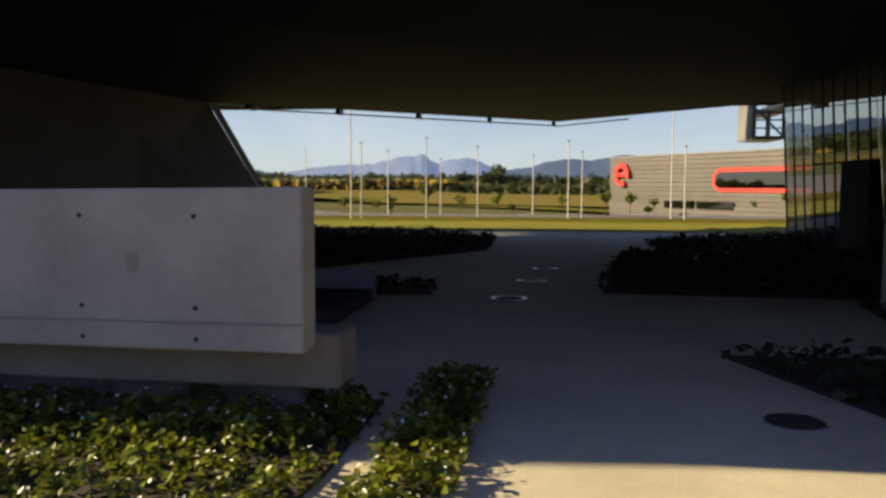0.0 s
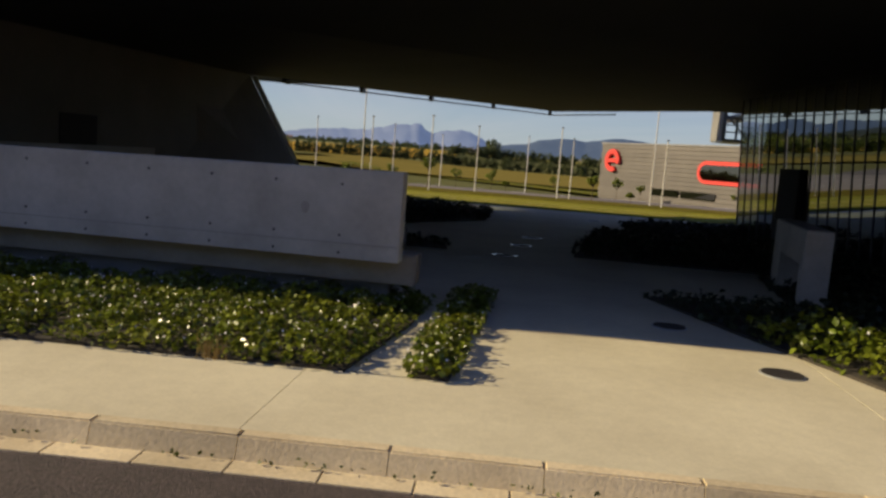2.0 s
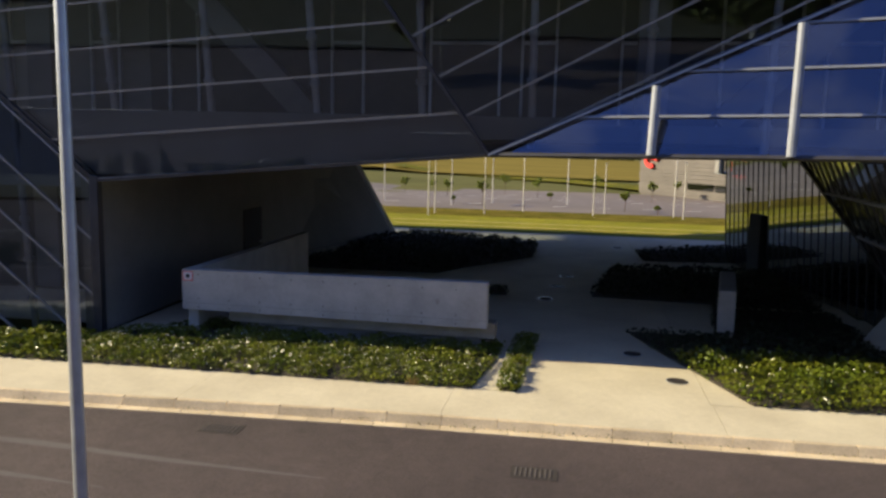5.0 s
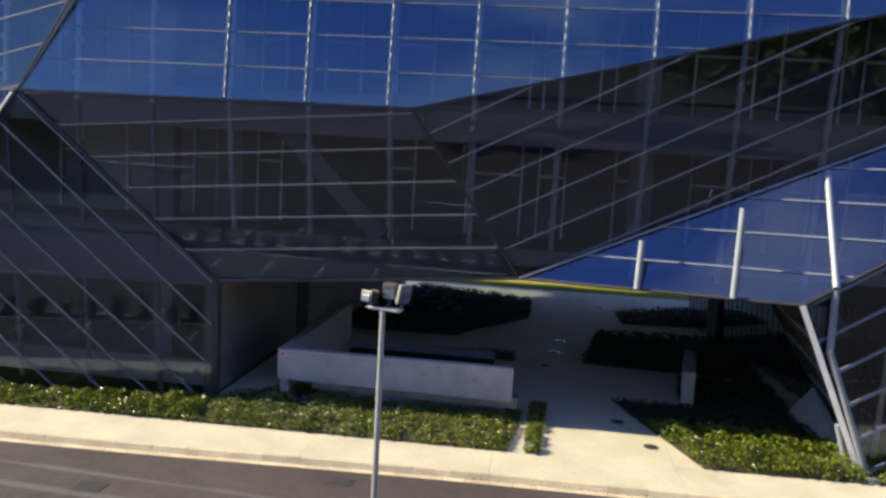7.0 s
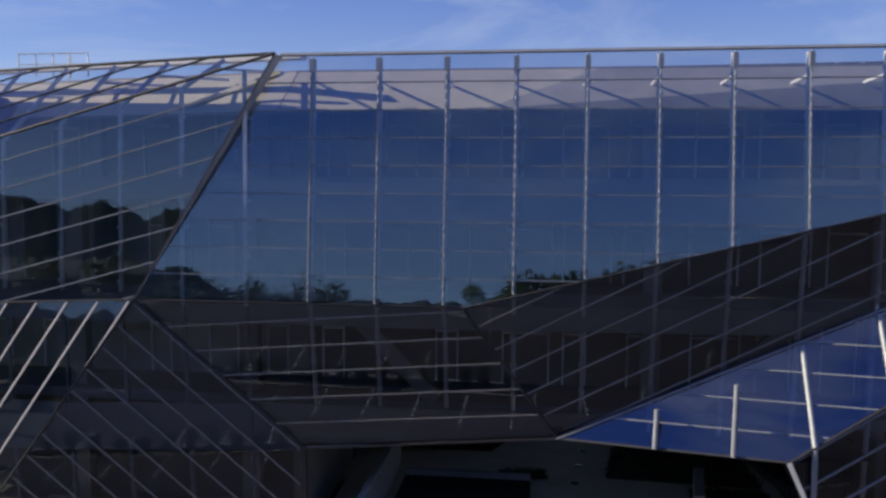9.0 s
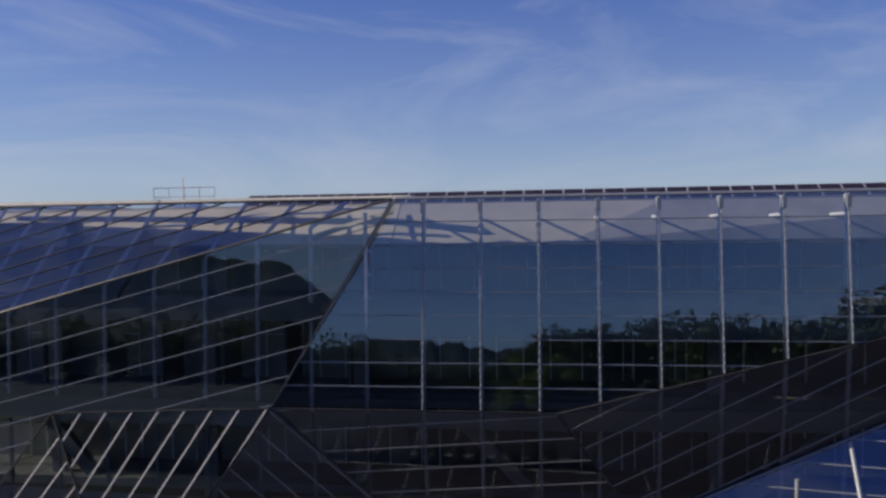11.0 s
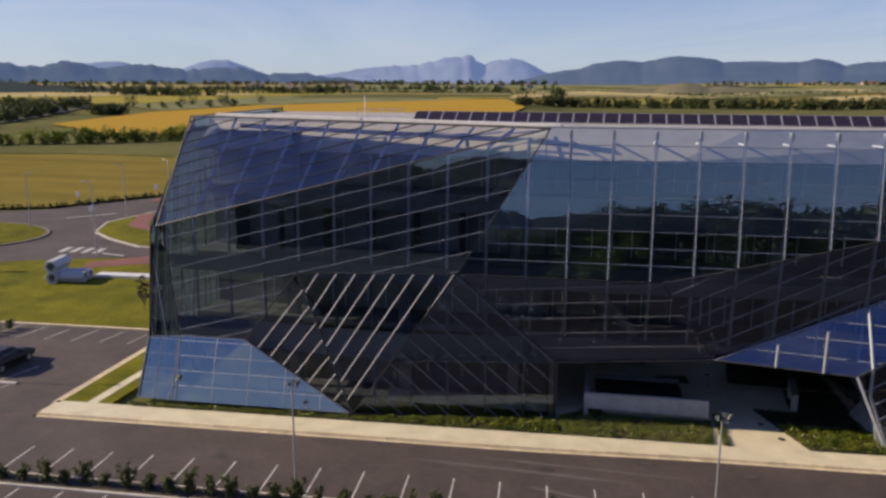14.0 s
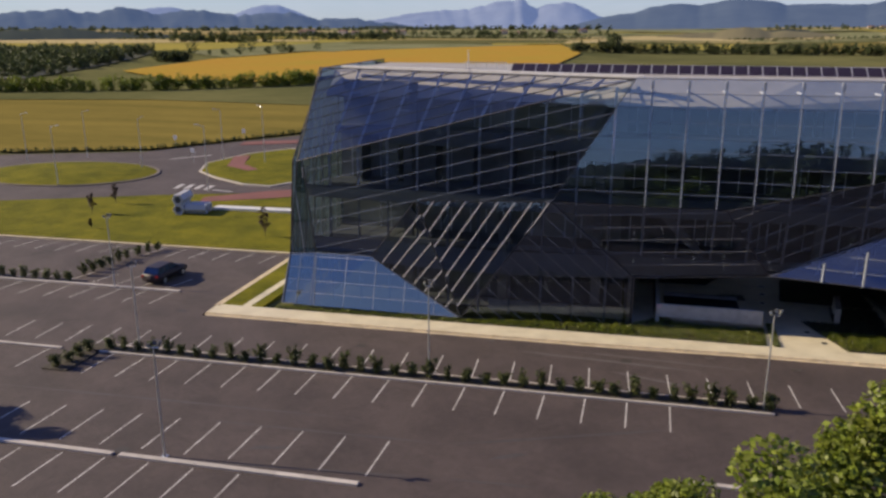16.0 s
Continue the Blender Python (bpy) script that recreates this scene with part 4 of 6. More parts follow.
# closed boards behind the glass at the edges of the floors
for ring, levels in (
    ([PT, J2, J1, J3], ((3.9, 5.45), (8.5, 9.3))),
    ([J2, E2R, E1, J1], ((4.95, 5.45), (8.5, 9.4), (13.0, 13.9))),
    ([J3, PT, PT0, C5K], ((3.6, 5.4), (8.5, 9.3))),
    ([V1, J3, C5K], ((3.6, 5.4), (8.5, 9.2))),
    ([V1, C5K, C4], ((3.6, 5.4),)),
    ([R0C, J3, V1, C4, E2, C2], ((4.1, 5.4), (8.6, 9.6), (13.1, 13.9))),
    ([J3, J1, E1, RT, R0], ((9.45, 9.75), (12.4, 13.75))),
):
    for z0, z1 in levels:
        band_ring = level_band(ring, z0, z1)
        if len(band_ring) > 2:
            back = [p + Vector((0, 0.32, 0)) for p in band_ring]
            building_part("spandrel", plate(back, 0.1), "spandrel", "dark grey closed board behind the glass")

# concrete pillars inside
for x in (-28.9, -21.1, -13.7, 2.1, 10.2, 17.6):
    z_foot = 0.12 if x < -11.5 or x > 9.5 else 5.36
    building_part("pillar", boxed(x - 0.36, x + 0.36, 7.0, 7.5, z_foot, 13.4, 0.02), "slab", "wide grey concrete pillar behind the glass")
    building_part("pillar", boxed(x - 0.3, x + 0.3, 8.7, 9.2, 13.95, 17.6, 0.02), "slab", "wide grey concrete pillar behind the glass")

# columns behind the glass
for k in range(-10, 13):
    x = -10.4 + 2.46 * k
    if x < -36 or x > END - 0.5:
        continue
    x_low = x
    bm = bmesh.new()
    top_z = H_TOP - 0.1
    if x < -12:
        f = (x - C2.x) / (R0.x - C2.x)
        top_z = C2.z - 0.1 + f * (18.2 - C2.z)
    a = front(x, top_z) + Vector((0, 0.22, 0))
    z_edge = max(9.2, 9.38 + 0.245 * (x + 4.78)) if x > -6 else 9.2
    b = front(x_low, z_edge) + Vector((0, 0.35, 0))
    tube(b, a, 0.085, 0.085, 10, bm)
    y_low = 5.6 if x > -6 else 5.3
    low = 0.0 if (x_low < PT.x - 0.2 or x_low > 8.8) else 4.78
    foot = Vector((b.x, y_low, low))
    lower = tube(foot, b, 0.085, 0.085, 10)
    for q in np.arange(0.08, 0.95, 1.02 / (b - foot).length):
        p = foot.lerp(b, q)
        tube(p - Vector((0, 0, 0.06)), p + Vector((0, 0, 0.06)), 0.125, 0.125, 8, lower)
    # Lower length of the same column: its weaker light is put into the colour.
    building_part("column", lower, "column_grey" if x > PT.x else "joint", "lower length of the steel column, painted dimmer as if less lit")
    for z in np.arange(z_edge + 0.8, top_z - 0.4, 1.02):
        p = front(x_low + (x - x_low) * (z - 9.2) / 9.1, z) + Vector((0, 0.26, 0))
        tube(p - Vector((0, 0, 0.06)), p + Vector((0, 0, 0.06)), 0.125, 0.125, 8, bm)
    building_part("column", bm, "steel", "light grey steel column behind the glass")
    if x > -13:
        z_low = max(9.45, 9.38 + 0.245 * (x + 4.78) + 0.08)
        if x < R0.x:
            continue
        bm = tube(on_a(x, z_low) + Vector((0, -0.04, 0)), on_a(x, H_TOP - 0.05) + Vector((0, -0.04, 0)), 0.035, 0.035, 8)
        z = z_low + 0.15
        while z < H_TOP - 0.6:
            p = on_a(x, z) + Vector((-0.02, -0.07, 0))
            box(bm, p.x - 0.035, p.x + 0.035, p.y - 0.03, p.y + 0.03, z, z + 0.17)
            z += 0.34
        p = on_a(x, 17.75)
        box(bm, x - 0.09, x + 0.09, p.y - 0.11, p.y + 0.02, 17.72, 18.2)
        building_part("mullion", bm, "mullion", "steel mullion on the glass with rows of clips")
        p = on_a(x, 17.45) + Vector((0, 0.2, 0))
        building_part("strut", tube(p, (x, 7.05, 17.42), 0.06, 0.06, 8), "steel", "short grey strut behind the glass")
    if x < -13:
        # rafters of the leaning plane
        g = min(1.0, (x + 1.6 - C2.x) / (R0.x - C2.x))
        top = Vector((C1.x + g * (R0.x - C1.x), C1.y + g * (R0C.y - C1.y) + 0.12, C1.z + g * (R0.z - C1.z) - 0.1))
        low_pt = front(x, top_z) + Vector((0, 0.2, 0))
        strut_end = low_pt.lerp(top, 0.72)
        building_part("strut", tube(strut_end, strut_end + Vector((2.0, 2.2, 0.1)), 0.06, 0.06, 8), "steel", "short grey strut behind the leaning glass")
        building_part("rafter", tube(low_pt, top, 0.09, 0.09, 8), "steel", "grey steel rafter of the leaning glass plane")


# bright posts on the blue plane
for k in range(5, 12):
    x = -10.4 + 2.46 * k
    lo_z = J2.z + (J4.z - J2.z) * (x - J2.x) / (J4.x - J2.x) if x < J4.x else J4.z + 0.62 * (x - J4.x)
    hi_z = J2.z + 0.448 * (x - J2.x)
    y_low, y_high = [J2.y - (nf.x * (x - J2.x) + nf.z * (z - J2.z)) / nf.y - 0.09 for z in (lo_z, hi_z)]
    y_top = y_low + 0.1 if x < J4.x else y_high
    building_part("post", tube((x, y_low, lo_z + 0.03), (x + 0.05, y_top, hi_z - 0.05), 0.09, 0.09, 12), "post", "bright grey upright steel post at the blue glass")

building_part("edge_profile", bar(J2 + Vector((0, -0.06, 0)), E2R + Vector((0, -0.06, 0)), 0.05, 0.1, (0, -1, 0)), "mullion", "thin bright edge profile")

# floors, inner walls and roof
def deck(z0, z1, yl, ym, y_back, x1=END - 0.3):
    return prism(bmesh.new(), [(-35.6, yl), (-12, ym), (x1, ym), (x1, y_back), (-35.6, y_back)], z0, z1)


building_part("floor_slab", deck(4.95, 5.35, 6.6, 6.3, 25.5), "slab", "grey floor slab behind the glass")
building_part("floor_slab", deck(9.0, 9.65, 6.6, 6.2, 25.5), "slab", "grey floor slab behind the glass")
building_part("floor_slab", deck(13.4, 13.95, 8.6, 6.4, 25.5), "slab", "grey floor slab behind the glass")
building_part("floor_slab", prism(bmesh.new(), [(-35.6, 6.2), (-11.6, 6.4), (-11.6, 25.5), (-35.6, 25.5)], 0.0, 0.12), "slab", "ground floor slab")
building_part("roof", prism(bmesh.new(), [(-37.3, 13.2), (-12, 8.2), (END, 8.2), (END, 29.5), (-37.3, 29.5)], 17.6, 18.25), "roof", "flat gravel roof")
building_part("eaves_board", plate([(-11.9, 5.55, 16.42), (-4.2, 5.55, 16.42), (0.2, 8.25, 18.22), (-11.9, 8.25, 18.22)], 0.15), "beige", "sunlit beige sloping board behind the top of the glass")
# Right length tilted steeper and greyed to imitate a slanting shadow on the board.
building_part("eaves_board", plate([(-4.18, 5.56, 16.42), (END, 7.6, 16.42), (END, 8.35, 18.22), (0.22, 8.26, 18.22)], 0.15), "slab", "board turned steep and grey in place of a shadow on it")
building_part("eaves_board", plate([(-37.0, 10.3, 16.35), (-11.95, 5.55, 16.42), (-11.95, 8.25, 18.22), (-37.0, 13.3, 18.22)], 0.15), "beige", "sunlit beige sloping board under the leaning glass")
# Same wall in two tones: paler left length makes up for scarce light.
for x0, x1, mat, text in ((-35.5, -12.0, "inner_pale", "inner wall lightened to make up for weak light"), (-11.99, END - 0.4, "inner", "dark inner wall")):
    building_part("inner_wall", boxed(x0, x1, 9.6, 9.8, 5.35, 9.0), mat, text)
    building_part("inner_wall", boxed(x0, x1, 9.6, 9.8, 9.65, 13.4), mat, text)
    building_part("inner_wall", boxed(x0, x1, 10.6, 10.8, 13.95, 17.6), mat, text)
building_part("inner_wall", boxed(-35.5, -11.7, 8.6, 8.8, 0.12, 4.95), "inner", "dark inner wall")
building_part("inner_wall", boxed(-35.75, -35.6, 12.0, 25.5, 0.12, 16.8), "inner", "dark inner end wall")
building_part("plinth_wall", boxed(-22.0, -11.4, 6.0, 6.2, 0.0, 0.85), "concrete", "low pale plinth wall behind the glass")
building_part("rear_wall", boxed(-38.0, END, 29.5, 29.8, 4.6, 18.25), "concrete_dark", "grey rear wall")
building_part("rear_wall", boxed(-38.4, -12.0, 26.0, 26.3, 0.0, 4.6), "concrete_dark", "grey rear wall")
building_part("side_wall", plate([(END, 4.9, 0), (END, 29.6, 0), (END, 29.6, 18.3), (END, 5.2, 18.3)], 0.3), "concrete_dark", "grey end wall")
frng = random.Random(8)
for z0, z1, y in ((5.4, 8.95, 9.5), (9.7, 13.35, 9.5), (14.0, 17.3, 10.5)):
    for k in range(21):
        x = -34.5 + 2.565 * k + frng.uniform(-0.2, 0.2)
        if frng.random() < 0.72:
            bm = bmesh.new()
            w = frng.choice((0.9, 1.3, 1.9))
            box(bm, x, x + 0.07, y - 0.08, y, z0, z1)
            box(bm, x + w, x + w + 0.07, y - 0.08, y, z0, z1)
            box(bm, x + 0.07, x + w, y - 0.08, y, z0 + 2.1, z0 + 2.18)
            building_part("door_frame", bm, "steel", "grey inner door frame")
for a, b in (((-9.6, 6.6, 9.0), (-6.0, 6.6, 5.4)), ((7.5, 6.8, 9.0), (3.6, 6.8, 5.4)), ((-26.5, 7.4, 13.4), (-24.0, 7.4, 17.0)), ((-15.5, 6.9, 13.4), (-13.4, 6.9, 16.8)), ((9.5, 6.8, 13.4), (13.0, 6.8, 9.7)), ((-30.0, 7.0, 9.0), (-27.0, 7.0, 5.4))):
    building_part("brace", bar(a, b, 0.6, 0.4, (0, -1, 0)), "slab", "wide diagonal concrete brace")
for k in range(5):
    y = 5.2 + 1.9 * k
    building_part("brace", tube((-37.6, y, 0.1), (-37.2, y + 0.9, 11.0 + 1.3 * k), 0.07, 0.07, 8), "mullion", "slanting grey strut at the corner")
    building_part("brace", tube((-37.6, y + 1.8, 0.1), (-37.2, y, 11.0 + 1.1 * k), 0.05, 0.05, 8), "mullion", "slanting grey strut at the corner")
for k in range(7):
    x = -33 + 3.1 * k
    building_part("partition", boxed(x, x + 0.12, 7.4, 9.6, 9.65, 13.3), "slab", "grey partition")
for x, y, z in ((-26.5, 9.2, 16.4), (-18.6, 7.9, 16.0), (-30.5, 9.6, 15.2)):
    building_part("ceiling_lamp", boxed(x, x + 1.3, y, y + 0.18, z, z + 0.1, 0.02), "white", "long white hanging lamp")

# copings and roof things
building_part("coping", bar(Vector((R0.x, R0.y + 0.05, R0.z + 0.05)), Vector((RT.x, RT.y + 0.05, RT.z + 0.05)), 0.12, 0.1, (0, 0, 1)), "white", "thin white coping")
building_part("coping", bar(Vector((-36.0, 12.0, 18.62)), Vector((R0.x + 0.6, R0.y + 0.9, 18.42)), 0.55, 0.16, (0, 0, 1)), "white", "broad white coping")
building_part("bright_beam", bar(R0 + Vector((-0.2, 0.7, -0.5)), R0 + Vector((-6.5, 2.0, -2.3)), 0.18, 0.16, (0, -1, 0.4)), "beige", "sunlit slanting beam")

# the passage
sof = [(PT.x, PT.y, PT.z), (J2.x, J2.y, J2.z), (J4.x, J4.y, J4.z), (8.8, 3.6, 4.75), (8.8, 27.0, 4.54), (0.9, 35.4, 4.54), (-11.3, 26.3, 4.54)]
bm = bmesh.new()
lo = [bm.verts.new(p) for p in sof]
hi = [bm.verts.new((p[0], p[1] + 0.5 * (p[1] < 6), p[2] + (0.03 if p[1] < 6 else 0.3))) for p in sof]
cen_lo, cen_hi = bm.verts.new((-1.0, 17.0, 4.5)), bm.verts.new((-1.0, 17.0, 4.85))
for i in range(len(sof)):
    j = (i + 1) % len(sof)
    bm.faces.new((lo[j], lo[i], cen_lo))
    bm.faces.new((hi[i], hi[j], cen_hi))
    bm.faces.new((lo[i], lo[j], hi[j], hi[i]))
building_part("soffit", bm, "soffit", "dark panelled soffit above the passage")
for a, b in (((-11.2, 26.9, 4.43), (0.9, 36.2, 4.42)), ((0.9, 36.2, 4.42), (3.6, 33.2, 4.45))):
    building_part("edge_rail", tube(a, b, 0.03, 0.03, 6), "dark_metal", "thin dark rail under the rear edge")
for i in range(5):
    t = 0.1 + i * 0.22
    x, y = -11.2 + 12.1 * t, 26.6 + 9.3 * t
    building_part("bracket", boxed(x - 0.08, x + 0.08, y - 0.5, y + 0.1, 4.36, 4.56), "dark_metal", "small dark bracket")
bm = bmesh.new()
prism(bm, [(-11.25, 5.0), (-10.95, 5.0), (-11.3, 19.0), (-11.6, 19.0)], 0.0, lambda x, y: 3.9 + 0.03 * (y - 5))
building_part("passage_wall", bm, "passage", "dark side wall of the passage")
building_part("corner_post", boxed(PT.x - 0.12, PT.x + 0.1, PT.y - 0.08, PT.y + 0.12, 0.0, 3.9, 0.01), "dark_metal", "dark metal post at the corner")
bm = bmesh.new()
box(bm, 0, 0.05, 0, 1.65, 0, 2.3, 0.01)
# Matte black panel: the shade of the door recess is painted on it.
dr = building_part("door", bm, "rubber", "black door panel standing for the dark recess in the passage")
dr.matrix_world = pose(-11.19, 14.1, 0.0, 0, 0, 1.4)
part("handle", boxed(0.05, 0.09, 1.4, 1.53, 1.0, 1.04, 0.008), M["galvanised"], dr, "steel handle")
bm = bmesh.new()
v8 = [bm.verts.new(p) for p in ((-11.3, 19.0, 0), (-9.0, 27.9, 0), (-11.2, 26.5, 4.55), (-11.5, 19.0, 4.5), (-11.9, 19.0, 0), (-9.6, 28.6, 0), (-11.9, 26.8, 4.55), (-12.1, 19.0, 4.5))]
for q in ((0, 1, 2, 3), (7, 6, 5, 4), (0, 4, 5, 1), (1, 5, 6, 2), (2, 6, 7, 3), (3, 7, 4, 0)):
    bm.faces.new([v8[i] for i in q])
bmesh.ops.recalc_face_normals(bm, faces=bm.faces[:])
building_part("leaning_wall", bm, "passage", "dark leaning wall at the rear of the passage")
# Added white bar imitates sunlight along the wall's outer edge.
building_part("sunlit_edge", bar(Vector((-8.95, 28.05, 0.0)), Vector((-11.12, 26.72, 4.5)), 0.1, 0.2, (0.5, 0.8, 0.3)), "white", "white bar painted as the sunlit edge of the leaning wall")

# glazed side of the passage
side = new("facet")
side.parent = building
side["label"] = "mirror glass wall with close dark mullions"
GA, GB = Vector((9.0, 11.5, 0.0)), Vector((7.0, 23.5, 0.0))
n_side = (GB - GA).cross(Vector((0, 0, 1))).normalized()
if n_side.x > 0:
    n_side.negate()
COUNT = 24
for i in range(COUNT):
    a, b = GA.lerp(GB, i / COUNT), GA.lerp(GB, (i + 1) / COUNT)
    up = Vector((-0.25, 0.1, 4.6))
    tl = n_side * prng.gauss(0, 0.0012)
    put("pane", mesh_of("pane", [a, a + up, b + up + tl, b + tl], [(0, 1, 2, 3)], M["mirror"]), side)
for i in range(COUNT + 1):
    a = GA.lerp(GB, i / COUNT)
    part("mullion", bar(a, a + Vector((-0.25, 0.1, 4.6)), 0.035, 0.035, n_side), M["dark_metal"], side)
GF = Vector((9.4, 6.0, 0.0))
for i in range(11):
    a, b = GA.lerp(GF, i / 11), GA.lerp(GF, (i + 1) / 11)
    up = Vector((-0.25, 0.1, 4.6))
    put("pane", mesh_of("pane", [b, b + up, a + up, a], [(0, 1, 2, 3)], M["mirror"]), side)
    part("mullion", bar(b, b + up, 0.035, 0.035, n_side), M["dark_metal"], side)
lean = new("facet")
lean.parent = building
lean["label"] = "leaning dark glass plane beside the passage"
APEX = Vector((7.35, 14.3, 4.58))
LB, LT = (J5 + Vector((0.05, 0.1, 0)), APEX), (J4 + Vector((0.1, 0.25, -0.1)), APEX)
for i in range(14):
    f, g = i / 14, (i + 1) / 14
    q = [LB[0].lerp(APEX, f), LT[0].lerp(APEX, f), LT[0].lerp(APEX, g), LB[0].lerp(APEX, g)]
    ring = q if i < 13 else q[:3]
    put("pane", mesh_of("pane", ring, [tuple(range(len(ring)))], M["mirror"]), lean)
    if i < 13:
        part("mullion", bar(q[3], q[2], 0.04, 0.05, (-1, 0, -0.4)), M["dark_metal"], lean)
part("edge_profile", bar(LB[0], APEX, 0.16, 0.1, (-1, 0, -0.4)), M["dark_metal"], lean)
bm = bmesh.new()
prism(bm, [(9.5, 5.0), (9.8, 5.0), (9.9, 12.0), (7.9, 23.6), (7.6, 23.6), (9.6, 12.0)], 0.0, 4.93)
building_part("inner_wall", bm, "inner", "dark inner wall behind the side glass")
sd = GA.lerp(GB, 0.705)
# Black panel here too paints in the shade of a door recess.
part("door", boxed(-0.12, 0.12, -0.6, 0.6, 0.0, 2.35, 0.02), M["rubber"], side, "black door panel standing for the dark recess in the glass").matrix_world = pose(sd.x - 0.12, sd.y, 0, 0, 0, 9.5)
building_part("corner_profile", bar(J4, J5 + Vector((-0.12, -0.1, 0)), 0.15, 0.14, (-0.3, -1, 0)), "steel", "bright steel profile at the leaning corner")
knee = Vector((6.92, 3.27, 3.52))
bm = tube(Vector((6.84, 3.12, 5.2)), knee, 0.095, 0.095, 12)
tube(knee + Vector((-0.02, 0, 0.05)), (8.47, 3.95, 0.03), 0.095, 0.095, 12, bm)
building_part("bent_post", bm, "post", "bright grey bent steel post beside the leaning corner")
building_part("stub_post", tube((8.15, 4.5, 0.0), (7.78, 4.5, 1.2), 0.085, 0.085, 12), "post", "short bright leaning steel post")
for q in (0.2, 0.42, 0.62, 0.82):
    a, b = J4.lerp(J5, q), J5.lerp(APEX, 1 - q)
    part("transom", bar(a + (b - a) * 0.01, a + (b - a) * 0.97, 0.06, 0.08, (-1, 0, -0.4)), M["joint"], lean)
building_part("base_slab", plate([(7.75, 9.0, 0.0), (8.75, 9.6, 0.9), (8.45, 4.7, 0.12), (8.1, 4.5, 0.0)][::-1], 0.2), "concrete", "pale leaning concrete slab at the foot of the glass")


# ---- planting ----
def bed(name, label, ring, density, low, high, size, seed, flecks=0.0, mat="leaf", soil_z=0.03):
    """A planted bed: a soil slab and a ground cover of single leaves in uneven mounds."""
    r = np.random.default_rng(seed)
    ob = thing(name, label, "planting bed", kind="stuff")
    bm = bmesh.new()
    prism(bm, ring, -0.1, soil_z)
    part("soil", bm, M["soil"], ob)
    x0, x1 = min(p[0] for p in ring), max(p[0] for p in ring)
    y0, y1 = min(p[1] for p in ring), max(p[1] for p in ring)
    pts, sizes, fl = [], [], []
    n = int((x1 - x0) * (y1 - y0) * density)
    for x, y, t, w in zip(r.uniform(x0 - 0.09, x1 + 0.09, n), r.uniform(y0 - 0.09, y1 + 0.09, n), r.uniform(0, 1, n), r.uniform(0, 1, n)):
        if not inside(x, y, ring):
            if not any(inside(x + dx, y + dy, ring) for dx, dy in ((0.09, 0), (-0.09, 0), (0, 0.09), (0, -0.09))) or w > 0.6:
                continue
        mound = 0.5 + 0.65 * noise.noise((x * 1.3, y * 1.3, seed)) + 0.6 * noise.noise((x * 3.6, y * 3.6, seed + 5.0))
        if mound < 0.27 and w < 0.88:
            continue
        edge = 9.0
        for k in range(len(ring)):
            (ax, ay), (bx, by) = ring[k - 1], ring[k]
            q = max(0.0, min(1.0, ((x - ax) * (bx - ax) + (y - ay) * (by - ay)) / ((bx - ax) ** 2 + (by - ay) ** 2)))
            edge = min(edge, math.hypot(x - ax - q * (bx - ax), y - ay - q * (by - ay)))
        h = (low + (high - low) * min(1.15, max(0.0, mound))) * (0.5 + 0.5 * min(1.0, edge / 0.22))
        z = soil_z + h * (1 - t * t)
        (fl if w < flecks and t < 0.25 else pts).append((x, y, z + (0.03 if w < flecks else 0)))
        if not (w < flecks and t < 0.25):
            sizes.append(size * (0.6 + 0.8 * r.random()))
    o = put("foliage", leaves_mesh("foliage", M[mat], pts, sizes, r, up=0.55), ob)
    o["kind"] = "stuff"
    # Part of the topmost leaves are small and white.
    if fl:
        o = put("pale_flecks", leaves_mesh("pale_flecks", M["fleck"], fl, [size * 0.5] * len(fl), r, up=0.7), ob, "small white flecks")
        o["kind"] = "stuff"
    return ob


bed("planting_bed", "lush green ground cover in front of the concrete wall", [(-10.6, 2.74), (-1.42, 2.95), (-1.16, 5.0), (-1.12, 6.6), (-8.6, 7.0), (-10.6, 5.2)], 1050, 0.08, 0.25, 0.062, 1, 0.15)
bed("planting_bed", "low green ground cover along the glass front", [(-38.6, 2.02), (-24.0, 2.35), (-10.62, 2.72), (-10.62, 4.9), (-23.6, 2.75), (-38.6, 2.3)], 520, 0.06, 0.36, 0.10, 2)
bed("planting_bed", "narrow strip of green ground cover in the path", [(-0.84, 2.97), (-0.50, 2.98), (-0.38, 6.9), (-0.36, 7.5), (-0.78, 7.4), (-0.82, 5.7)], 2200, 0.09, 0.25, 0.064, 3, 0.10)
bed("planting_bed", "sunlit green ground cover beside the path", [(4.02, 3.18), (8.3, 3.32), (8.3, 6.2), (2.85, 6.2)], 640, 0.16, 0.5, 0.085, 4, 0.03)
bed("planting_bed", "shaded dark ground cover beside the low wall", [(2.83, 6.22), (8.1, 6.22), (8.0, 12.6), (4.75, 12.6), (4.2, 8.7), (1.95, 8.7)], 190, 0.05, 0.24, 0.11, 5, mat="leaf_shaded")
bed("planting_bed", "green ground cover at the foot of the right block", [(8.6, 3.3), (13.0, 3.45), (13.0, 4.3), (8.9, 4.2)], 500, 0.1, 0.4, 0.09, 6)
bed("planting_bed", "dark shaded ground cover at the rear of the passage", [(-10.2, 16.2), (-4.5, 16.4), (-3.8, 17.9), (-1.3, 21.7), (-1.4, 26.5), (-7.8, 29.0), (-9.4, 26.0)], 170, 0.08, 0.34, 0.12, 7, mat="leaf_shaded")
bed("planting_bed", "dark shaded ground cover in the passage", [(1.1, 13.4), (8.0, 13.0), (8.0, 19.8), (2.0, 19.2)], 190, 0.12, 0.42, 0.12, 8, mat="leaf_shaded")
